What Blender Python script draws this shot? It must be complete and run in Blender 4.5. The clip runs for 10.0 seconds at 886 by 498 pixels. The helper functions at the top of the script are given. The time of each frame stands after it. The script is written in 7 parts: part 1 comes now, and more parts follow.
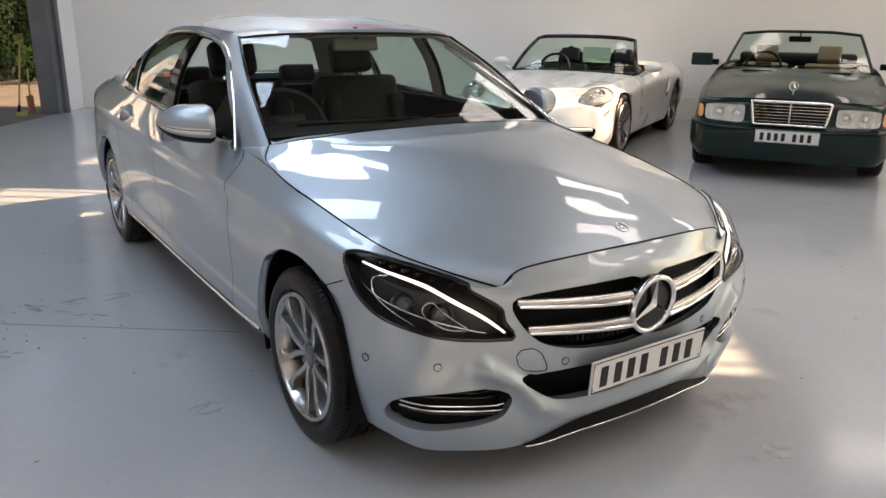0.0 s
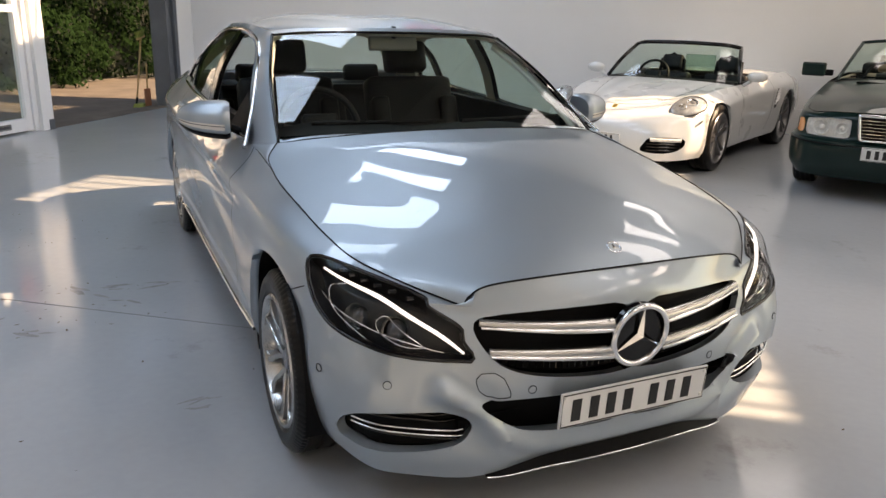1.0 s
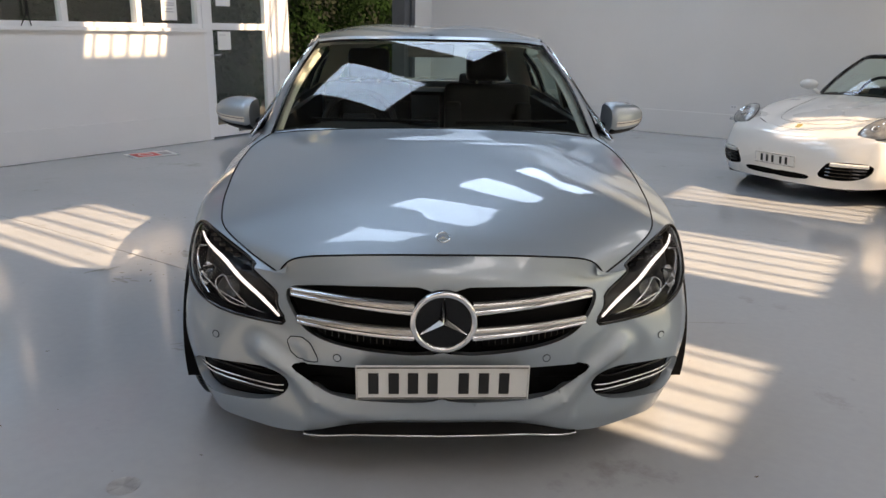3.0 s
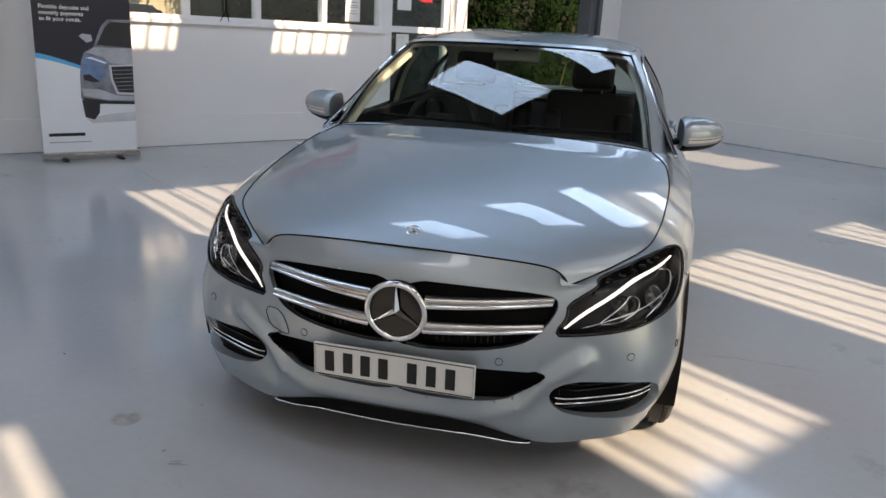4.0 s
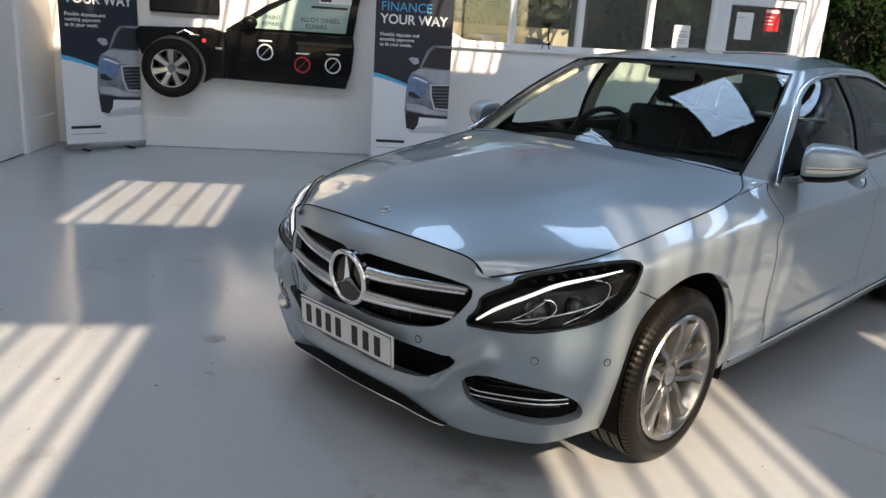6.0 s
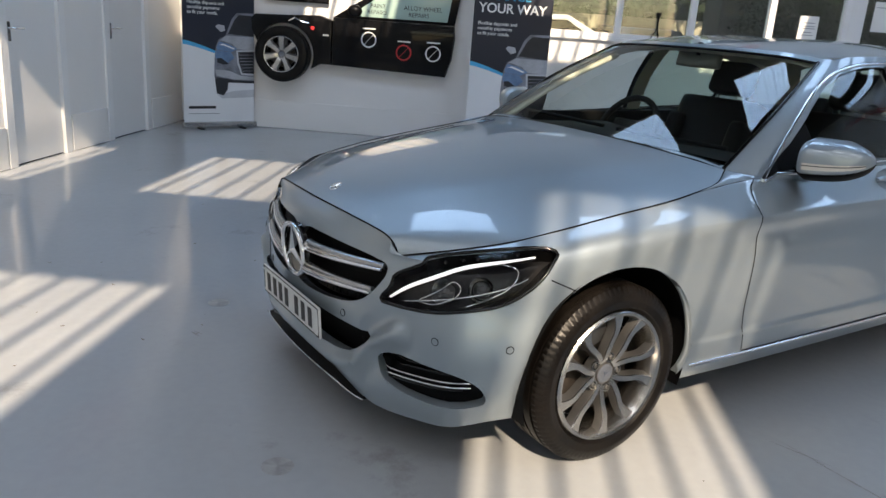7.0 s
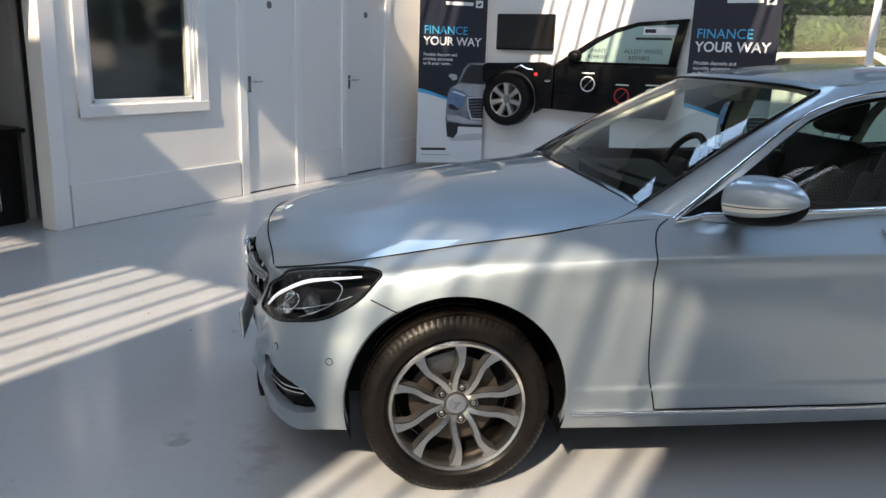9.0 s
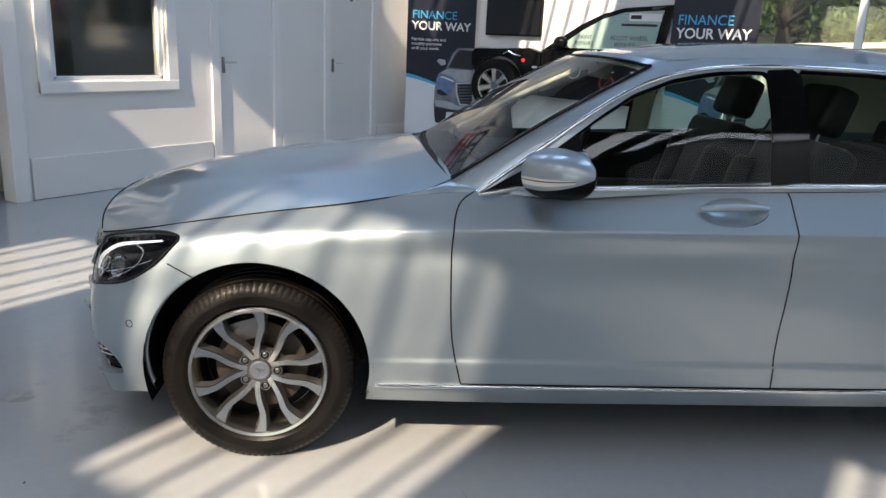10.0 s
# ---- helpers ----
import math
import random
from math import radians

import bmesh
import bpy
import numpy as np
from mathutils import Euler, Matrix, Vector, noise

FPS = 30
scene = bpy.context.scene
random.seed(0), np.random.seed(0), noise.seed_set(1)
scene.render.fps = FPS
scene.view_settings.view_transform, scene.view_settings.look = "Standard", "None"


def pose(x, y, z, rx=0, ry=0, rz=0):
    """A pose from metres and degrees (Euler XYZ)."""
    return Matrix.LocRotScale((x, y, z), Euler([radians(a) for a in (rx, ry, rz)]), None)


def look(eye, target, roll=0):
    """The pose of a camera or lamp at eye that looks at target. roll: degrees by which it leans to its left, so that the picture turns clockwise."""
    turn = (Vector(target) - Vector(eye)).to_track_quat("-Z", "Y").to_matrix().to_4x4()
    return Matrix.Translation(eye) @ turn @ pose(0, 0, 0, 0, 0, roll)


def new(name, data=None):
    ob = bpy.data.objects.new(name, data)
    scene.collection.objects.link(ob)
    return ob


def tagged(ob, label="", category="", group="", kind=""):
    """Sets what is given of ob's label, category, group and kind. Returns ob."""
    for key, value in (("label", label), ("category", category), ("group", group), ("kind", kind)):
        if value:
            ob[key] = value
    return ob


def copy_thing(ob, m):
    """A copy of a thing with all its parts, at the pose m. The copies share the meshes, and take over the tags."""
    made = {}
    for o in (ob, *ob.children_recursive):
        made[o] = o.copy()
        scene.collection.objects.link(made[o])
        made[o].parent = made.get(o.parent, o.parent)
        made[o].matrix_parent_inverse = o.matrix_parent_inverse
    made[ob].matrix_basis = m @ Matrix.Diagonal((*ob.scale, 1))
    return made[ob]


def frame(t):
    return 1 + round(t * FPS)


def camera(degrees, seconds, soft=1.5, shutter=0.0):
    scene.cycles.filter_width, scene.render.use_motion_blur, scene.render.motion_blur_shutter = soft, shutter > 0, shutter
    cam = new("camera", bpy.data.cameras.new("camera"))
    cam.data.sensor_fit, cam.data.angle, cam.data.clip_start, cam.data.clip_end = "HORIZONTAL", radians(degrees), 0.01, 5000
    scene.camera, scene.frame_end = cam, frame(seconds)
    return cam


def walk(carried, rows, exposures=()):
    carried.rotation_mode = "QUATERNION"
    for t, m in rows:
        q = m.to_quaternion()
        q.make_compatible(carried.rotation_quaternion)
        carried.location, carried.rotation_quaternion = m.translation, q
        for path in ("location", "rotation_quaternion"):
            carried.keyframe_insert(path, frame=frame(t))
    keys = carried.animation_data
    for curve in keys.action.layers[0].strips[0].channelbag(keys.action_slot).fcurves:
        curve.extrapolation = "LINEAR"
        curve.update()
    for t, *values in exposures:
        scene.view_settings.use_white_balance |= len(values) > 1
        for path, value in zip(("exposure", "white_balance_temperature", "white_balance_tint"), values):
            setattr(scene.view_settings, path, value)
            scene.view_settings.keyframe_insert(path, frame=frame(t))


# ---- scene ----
cam = camera(60.3, 10.0)
PATH = [
    (0, (-0.105, -2.84, 1.405), (-0.203, -0.93, 0.82), 0.8),
    (0.5, (0.083, -2.716, 1.394), (-0.167, -0.818, 0.816), 1.5),
    (1, (0.304, -2.647, 1.396), (-0.096, -0.776, 0.814), 1.6),
    (1.5, (0.629, -2.627, 1.397), (0.049, -0.802, 0.821), 1.4),
    (2, (0.927, -2.562, 1.373), (0.172, -0.804, 0.791), 1.6),
    (2.5, (1.246, -2.432, 1.39), (0.341, -0.745, 0.812), 1.3),
    (2.7, (1.398, -2.384, 1.371), (0.423, -0.732, 0.804), 1.0),
    (3.8, (2.065, -1.95, 1.377), (0.661, -0.635, 0.829), 2.9),
    (4, (2.175, -1.851, 1.369), (0.695, -0.624, 0.82), 3.2),
    (4.5, (2.486, -1.601, 1.37), (0.813, -0.639, 0.848), 2.7),
    (5, (2.703, -1.311, 1.363), (0.92, -0.573, 0.838), 2.1),
    (5.5, (2.824, -0.983, 1.357), (0.969, -0.447, 0.836), 3.9),
    (5.7, (2.894, -0.838, 1.342), (1.009, -0.415, 0.824), 3.8),
    (7, (2.961, 0.089, 1.341), (1.045, -0.022, 0.778), 4.2),
    (7.5, (2.956, 0.467, 1.351), (1.08, 0.061, 0.791), 4.1),
    (8, (2.841, 0.814, 1.338), (1.047, 0.122, 0.785), 3.1),
    (8.5, (2.731, 1.161, 1.344), (0.995, 0.315, 0.824), 2.2),
    (9, (2.654, 1.548, 1.374), (0.962, 0.602, 0.884), 1.9),
    (9.5, (2.453, 1.875, 1.344), (0.803, 0.862, 0.843), 2.6),
    (10, (2.266, 2.209, 1.337), (0.641, 1.165, 0.82), 2.6),
]
EXPOSURES = [(0.0, 1.68, 9300, 22), (2.5, 1.22, 8950, 21), (4.5, 1.12, 8000, 19), (5.5, 1.02, 7600, 17), (8.0, 0.90, 7100, 15), (10.0, 0.97, 7050, 15)]
walk(cam, [(t, look(eye, target, roll)) for t, eye, target, roll in PATH], EXPOSURES)

# ---- sky, sun and skylights ----
ROOM_W, ROOM_E, ROOM_S, ROOM_N, ROOF = -6.17, 8.2, -3.74, 8.55, 5.0
SUN_WAY = Vector((-1.16, -0.2, -1.0)).normalized()
world = bpy.data.worlds.new("sky")
scene.world = world
world.use_nodes = True
sky = world.node_tree.nodes.new("ShaderNodeTexSky")
sky.sky_type, sky.sun_disc = "NISHITA", False
sky.sun_elevation = math.asin(-SUN_WAY.z)
sky.sun_rotation = math.atan2(-SUN_WAY.x, -SUN_WAY.y)
world.node_tree.links.new(sky.outputs[0], world.node_tree.nodes["Background"].inputs[0])
world.node_tree.nodes["Background"].inputs[1].default_value = 0.13
sun = new("sun", bpy.data.lights.new("sun", "SUN"))
sun.data.energy, sun.data.angle, sun.data.color = 4.5, radians(0.6), (1.0, 0.87, 0.68)
sun.matrix_basis = look((20, 6, 18), Vector((20, 6, 18)) + SUN_WAY)

# skylights: the floor patches that the sun throws through them, carried up to the roof
SKY_COLS = [(-9.0, -7.28), (-4.0, -2.33), (-0.5, 1.15), (3.0, 4.65)]
SKY_ROWS = [(-4.5, -3.45), (-2.52, -1.45), (-0.03, 1.0), (2.12, 3.12), (4.2, 5.2), (6.4, 7.3)]
LIFT = -ROOF / SUN_WAY.z
SKYLIGHTS = []
for a, b in SKY_COLS:
    for c, d in SKY_ROWS:
        dx, dy = -SUN_WAY.x * LIFT, -SUN_WAY.y * LIFT
        if (a, c) == (-0.5, -0.03):
            c, d = 0.10, 1.04
        r = (a + dx, b + dx, c + dy, d + dy)
        if r[0] > ROOM_W + 0.2 and r[1] < ROOM_E + 3.0 and r[2] > ROOM_S + 0.1 and r[3] < ROOM_N - 0.1:
            SKYLIGHTS.append(r)
# the western row of skylights faces deep blue sky, the others the bright sky near the sun
for x0, x1, y0, y1 in SKYLIGHTS:
    lamp = new("skylight_lamp", bpy.data.lights.new("skylight_lamp", "AREA"))
    lamp.data.shape, lamp.data.size, lamp.data.size_y = "RECTANGLE", x1 - x0, y1 - y0
    lamp.data.energy, lamp.data.color = (20, (0.40, 0.65, 1.0)) if x1 < 0 else (10, (0.80, 0.90, 1.0))
    lamp.location = ((x0 + x1) / 2, (y0 + y1) / 2, ROOF + 0.05)


# ---- materials ----
def mat(name, col, rough=0.5, metal=0.0, var=0.08, scale=3.0, fine=60.0, bump=0.0, coat=0.0, spec=0.5, rvar=0.08, alpha=1.0):
    m = bpy.data.materials.new(name)
    m.use_nodes = True
    nt = m.node_tree
    n, l = nt.nodes, nt.links
    b = n["Principled BSDF"]
    tc = n.new("ShaderNodeTexCoord")
    big, small, mix = n.new("ShaderNodeTexNoise"), n.new("ShaderNodeTexNoise"), n.new("ShaderNodeMix")
    big.inputs["Scale"].default_value, big.inputs["Detail"].default_value = scale, 5
    small.inputs["Scale"].default_value, small.inputs["Detail"].default_value = fine, 3
    l.new(tc.outputs["Object"], big.inputs["Vector"])
    l.new(tc.outputs["Object"], small.inputs["Vector"])
    add = n.new("ShaderNodeMath")
    add.operation = "MULTIPLY_ADD"
    l.new(small.outputs["Fac"], add.inputs[0])
    add.inputs[1].default_value = 0.35
    l.new(big.outputs["Fac"], add.inputs[2])
    ramp = n.new("ShaderNodeMapRange")
    ramp.inputs["From Min"].default_value, ramp.inputs["From Max"].default_value = 0.45, 0.9
    l.new(add.outputs[0], ramp.inputs["Value"])
    mix.data_type = "RGBA"
    mix.inputs["A"].default_value = (*[c * (1 - var) for c in col], 1)
    mix.inputs["B"].default_value = (*[min(1, c * (1 + var)) for c in col], 1)
    l.new(ramp.outputs[0], mix.inputs["Factor"])
    l.new(mix.outputs["Result"], b.inputs["Base Color"])
    rr = n.new("ShaderNodeMapRange")
    rr.inputs["To Min"].default_value, rr.inputs["To Max"].default_value = max(0.0, rough * (1 - rvar)), min(1, rough * (1 + rvar))
    l.new(big.outputs["Fac"], rr.inputs["Value"])
    l.new(rr.outputs[0], b.inputs["Roughness"])
    b.inputs["Metallic"].default_value = metal
    b.inputs["Coat Weight"].default_value = coat
    b.inputs["Coat Roughness"].default_value = 0.03
    b.inputs["Specular IOR Level"].default_value = spec
    if bump:
        bp = n.new("ShaderNodeBump")
        bp.inputs["Strength"].default_value, bp.inputs["Distance"].default_value = bump, 0.002
        l.new(small.outputs["Fac"], bp.inputs["Height"])
        l.new(bp.outputs[0], b.inputs["Normal"])
    return m


def glass_mat(name, tint, rough=0.0, ior=1.5):
    m = bpy.data.materials.new(name)
    m.use_nodes = True
    n, l = m.node_tree.nodes, m.node_tree.links
    out = n["Material Output"]
    n.remove(n["Principled BSDF"])
    tr, gl, mx, fr = n.new("ShaderNodeBsdfTransparent"), n.new("ShaderNodeBsdfGlossy"), n.new("ShaderNodeMixShader"), n.new("ShaderNodeLayerWeight")
    pw, ma = n.new("ShaderNodeMath"), n.new("ShaderNodeMath")
    pw.operation, ma.operation = "POWER", "MULTIPLY_ADD"
    face_on = 2 * ((ior - 1) / (ior + 1)) ** 2
    pw.inputs[1].default_value = 5.0
    ma.inputs[1].default_value, ma.inputs[2].default_value = 1 - face_on, face_on
    tr.inputs[0].default_value = (*tint, 1)
    gl.inputs["Roughness"].default_value = rough
    l.new(fr.outputs["Facing"], pw.inputs[0])
    l.new(pw.outputs[0], ma.inputs[0])
    l.new(ma.outputs[0], mx.inputs[0])
    l.new(tr.outputs[0], mx.inputs[1])
    l.new(gl.outputs[0], mx.inputs[2])
    l.new(mx.outputs[0], out.inputs[0])
    return m


M_WALL = mat("white_wall_paint", (0.80, 0.79, 0.77), 0.62, var=0.025, scale=1.2, fine=90, bump=0.08)
M_TRIM = mat("white_gloss_trim", (0.82, 0.82, 0.81), 0.35, var=0.02)
M_DOOR = mat("white_door_paint", (0.78, 0.78, 0.77), 0.4, var=0.02, scale=2)
M_UPVC = mat("white_upvc", (0.82, 0.82, 0.82), 0.3, var=0.02)
M_STEEL = mat("grey_painted_steel", (0.12, 0.13, 0.14), 0.5, metal=0.3, var=0.15)
M_ROOF = mat("grey_roof_sheet", (0.085, 0.09, 0.095), 0.6, metal=0.1, var=0.15)
M_BLACK = mat("black_plastic", (0.0035, 0.0035, 0.004), 0.5, var=0.15, bump=0.1, spec=0.1)
M_GLOSSBLACK = mat("black_gloss", (0.004, 0.004, 0.0045), 0.08, var=0.1, spec=0.4)
M_RUBBER = mat("tyre_rubber", (0.0065, 0.0053, 0.0045), 0.36, spec=0.22, var=0.45, scale=9, bump=0.3, rvar=0.4)
M_CHROME = mat("chrome", (0.82, 0.83, 0.84), 0.07, metal=1.0, var=0.03)
M_ASPHALT = mat("asphalt", (0.16, 0.15, 0.135), 0.9, var=0.3, scale=1.5, fine=120, bump=0.5)
M_GLASS = glass_mat("window_glass", (0.90, 0.94, 0.92))
M_SCREENGLASS = glass_mat("windscreen_glass", (0.82, 0.90, 0.85), ior=1.52)
M_CARGLASS = glass_mat("car_glass", (0.66, 0.78, 0.71), ior=1.40)


def floor_mat():
    m = mat("grey_floor_paint", (0.39, 0.41, 0.43), 0.135, var=0.06, scale=0.6, fine=25, spec=0.5, rvar=0.35)
    nt = m.node_tree
    n, l = nt.nodes, nt.links
    b = n["Principled BSDF"]
    tc = n.new("ShaderNodeTexCoord")
    vor, msk, mx = n.new("ShaderNodeTexNoise"), n.new("ShaderNodeMapRange"), n.new("ShaderNodeMix")
    vor.inputs["Scale"].default_value, vor.inputs["Detail"].default_value = 1.7, 8
    vor.inputs["Roughness"].default_value = 0.72
    l.new(tc.outputs["Object"], vor.inputs["Vector"])
    msk.inputs["From Min"].default_value, msk.inputs["From Max"].default_value = 0.60, 0.74
    l.new(vor.outputs["Fac"], msk.inputs["Value"])
    sc = n.new("ShaderNodeMath")
    sc.operation = "MULTIPLY"
    sc.inputs[1].default_value = 0.55
    l.new(msk.outputs[0], sc.inputs[0])
    mx.data_type = "RGBA"
    l.new(sc.outputs[0], mx.inputs["Factor"])
    l.new(b.inputs["Base Color"].links[0].from_socket, mx.inputs["A"])
    mx.inputs["B"].default_value = (0.17, 0.16, 0.15, 1)
    l.new(mx.outputs["Result"], b.inputs["Base Color"])
    wave, bp = n.new("ShaderNodeTexNoise"), n.new("ShaderNodeBump")
    wave.inputs["Scale"].default_value, wave.inputs["Detail"].default_value = 2.2, 4
    l.new(tc.outputs["Object"], wave.inputs["Vector"])
    bp.inputs["Strength"].default_value, bp.inputs["Distance"].default_value = 0.22, 0.010
    l.new(wave.outputs["Fac"], bp.inputs["Height"])
    l.new(bp.outputs[0], b.inputs["Normal"])
    return m


M_FLOOR = floor_mat()


# ---- building helpers ----
def part(name, bm, material, parent=None, label="", smooth=False, m=None):
    me = bpy.data.meshes.new(name)
    bm.to_mesh(me)
    bm.free()
    for mm in (material if isinstance(material, (list, tuple)) else [material]):
        me.materials.append(mm)
    if smooth:
        for p in me.polygons:
            p.use_smooth = True
        me.set_sharp_from_angle(angle=radians(smooth if smooth > 1 else 40))
    ob = new(name, me)
    if parent is not None:
        ob.parent = parent
    if m is not None:
        ob.matrix_basis = m
    if label:
        ob["label"] = label
    return ob


def thing(name, label, category, m=None, group="", kind=""):
    ob = new(name)
    ob.empty_display_size = 0.1
    if m is not None:
        ob.matrix_basis = m
    return tagged(ob, label, category, group, kind)


def box(x0, x1, y0, y1, z0, z1, bm=None, bevel=0.0, seg=2):
    own = bmesh.new()
    bmesh.ops.create_cube(own, size=1, matrix=Matrix.Translation(((x0 + x1) / 2, (y0 + y1) / 2, (z0 + z1) / 2)) @ Matrix.Diagonal((abs(x1 - x0), abs(y1 - y0), abs(z1 - z0), 1)))
    if bevel:
        bmesh.ops.bevel(own, geom=own.edges[:], offset=bevel, segments=seg, profile=0.7, affect="EDGES")
    return join(bm, own)


def join(bm, own):
    if bm is None:
        return own
    me = bpy.data.meshes.new("tmp")
    own.to_mesh(me)
    own.free()
    bm.from_mesh(me)
    bpy.data.meshes.remove(me)
    return bm


def cyl(p, q, r, bm=None, seg=16, r2=None):
    p, q = Vector(p), Vector(q)
    own = bmesh.new()
    turn = (q - p).to_track_quat("Z", "Y").to_matrix().to_4x4()
    bmesh.ops.create_cone(own, cap_ends=True, segments=seg, radius1=r, radius2=r if r2 is None else r2, depth=(q - p).length, matrix=Matrix.Translation((p + q) / 2) @ turn)
    return join(bm, own)


def wall_run(axis, at, thick, span, z1, holes, name, label, material=M_WALL):
    """A wall along axis ('x' or 'y') at a coordinate, thick outward, with rectangular holes (a, b, low, high)."""
    cuts = sorted({span[0], span[1], *[h[0] for h in holes], *[h[1] for h in holes]})
    bm = bmesh.new()
    for a, b in zip(cuts, cuts[1:]):
        mid = (a + b) / 2
        zs = [0.0]
        for h in sorted(holes, key=lambda h: h[2]):
            if h[0] <= mid <= h[1]:
                zs += [h[2], h[3]]
        zs.append(z1)
        for lo, hi in zip(zs[::2], zs[1::2]):
            if hi - lo > 0.001:
                if axis == "x":
                    box(a, b, at, at + thick, lo, hi, bm)
                else:
                    box(at, at + thick, a, b, lo, hi, bm)
    bmesh.ops.remove_doubles(bm, verts=bm.verts[:], dist=0.0005)
    return tagged(part(name, bm, material), label, "wall", kind="structure")


# ---- the showroom's shell ----
tagged(part("ground", box(-90, 90, -90, 90, -0.25, -0.03), M_ASPHALT), "dark asphalt yard around the building", "ground", kind="structure")
tagged(part("floor", box(ROOM_W - 0.2, ROOM_E + 0.2, -6.5, ROOM_N + 0.2, -0.2, 0.0), M_FLOOR), "glossy grey-blue painted concrete showroom floor", "floor", kind="structure")
WIN_S = (-2.24, -1.2, 0.93, 2.0)
DOORS_S = [(-3.60, -2.83), (-5.22, -4.42)]
wall_run("x", ROOM_S, -0.14, (ROOM_W, ROOM_E), ROOF, [WIN_S, (-0.84, 0.30, 0.0, 2.08)] + [(a, b, 0.0, 2.04) for a, b in DOORS_S], "wall_south", "white painted partition wall with doors and a window")
wall_run("y", ROOM_W, -0.2, (ROOM_S - 0.14, ROOM_N + 0.2), ROOF, [(0.3, 3.88, 1.33, 2.7), (3.88, 5.06, 0.0, 2.7), (5.24, 7.88, 0.0, 3.9)], "wall_west", "white painted wall with a window band and vehicle opening")
wall_run("x", ROOM_N, 0.2, (ROOM_W, ROOM_E), ROOF, [], "wall_north", "plain white painted wall")
# unseen window, added so sky light brightens the car's front
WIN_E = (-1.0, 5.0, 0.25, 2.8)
wall_run("y", ROOM_E, 0.2, (ROOM_S, ROOM_N + 0.2), ROOF, [WIN_E], "wall_east", "white painted wall with an added window opening")
fill_window = tagged(new("added_window"), "added unseen white-framed window that lets sky light in", "window", kind="structure")
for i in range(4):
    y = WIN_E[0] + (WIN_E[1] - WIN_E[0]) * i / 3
    part("mullion", box(ROOM_E + 0.06, ROOM_E + 0.14, y - 0.035, y + 0.035, WIN_E[2], WIN_E[3], bevel=0.006), M_UPVC, fill_window)
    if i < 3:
        p_ob = part("pane", box(ROOM_E + 0.098, ROOM_E + 0.102, y + 0.035, y + 1.765, WIN_E[2] + 0.05, WIN_E[3] - 0.05), M_GLASS, fill_window)
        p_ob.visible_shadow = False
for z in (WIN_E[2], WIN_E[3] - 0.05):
    part("window_frame", box(ROOM_E + 0.062, ROOM_E + 0.138, WIN_E[0], WIN_E[1], z, z + 0.05, bevel=0.006), M_UPVC, fill_window)
def ceiling():
    xs = sorted({ROOM_W - 0.2, ROOM_E + 3.2, *[s[0] for s in SKYLIGHTS], *[s[1] for s in SKYLIGHTS]})
    ys = sorted({-6.5, ROOM_N + 0.2, *[s[2] for s in SKYLIGHTS], *[s[3] for s in SKYLIGHTS]})
    bm = bmesh.new()
    for a, b in zip(xs, xs[1:]):
        for c, d in zip(ys, ys[1:]):
            mx, my = (a + b) / 2, (c + d) / 2
            if not any(s[0] < mx < s[1] and s[2] < my < s[3] for s in SKYLIGHTS):
                box(a, b, c, d, ROOF, ROOF + 0.08, bm)
    for s in SKYLIGHTS:
        n = 5
        pitch = (s[3] - s[2]) / n
        for i in range(n):
            y = s[2] + pitch * (i + 0.5) + 0.036
            box(s[0] - 0.05, s[1] + 0.5, y - pitch * 0.105, y + pitch * 0.105, ROOF + 0.19, ROOF + 0.205, bm)
        for i in range(1, 10):
            y = s[2] + (s[3] - s[2]) * i / 10
            box(s[0], s[1], y - 0.003, y + 0.003, ROOF + 0.02, ROOF + 0.03, bm)
    for k in range(52):
        y = -3.6 + k * 0.235
        if y > ROOM_N:
            break
        cuts = sorted([(s[0] - 0.02, s[1] + 0.02) for s in SKYLIGHTS if s[2] - 0.05 < y < s[3] + 0.05])
        x = ROOM_W
        for a, b in [*cuts, (ROOM_E, ROOM_E)]:
            if a - x > 0.05:
                box(x, min(a, ROOM_E), y - 0.035, y + 0.035, ROOF - 0.035, ROOF + 0.002, bm)
            x = b
    for x in (-4.6, 0.2, 4.4):
        box(x - 0.06, x + 0.06, ROOM_S, ROOM_N, ROOF - 0.26, ROOF - 0.036, bm)
    tagged(part("ceiling", bm, M_ROOF), "grey corrugated roof lining with ribbed skylights", "ceiling", kind="structure")


ceiling()
CAR = pose(0, 0, 0, 0, 0, 37)
# ---- lofted surfaces for car bodies ----
def herm(knots, pts, t):
    """Smooth curve through pts (along axis 0) at the values t."""
    knots, pts, t = np.asarray(knots, float), np.asarray(pts, float), np.asarray(t, float)
    slope = np.gradient(pts, knots, axis=0)
    i = np.clip(np.searchsorted(knots, t, side="right") - 1, 0, len(knots) - 2)
    h = knots[i + 1] - knots[i]
    u = (t - knots[i]) / h
    shape = (-1,) + (1,) * (pts.ndim - 1)
    u, h = u.reshape(shape), h.reshape(shape)
    return (2 * u**3 - 3 * u**2 + 1) * pts[i] + (u**3 - 2 * u**2 + u) * h * slope[i] + (3 * u**2 - 2 * u**3) * pts[i + 1] + (u**3 - u**2) * h * slope[i + 1]


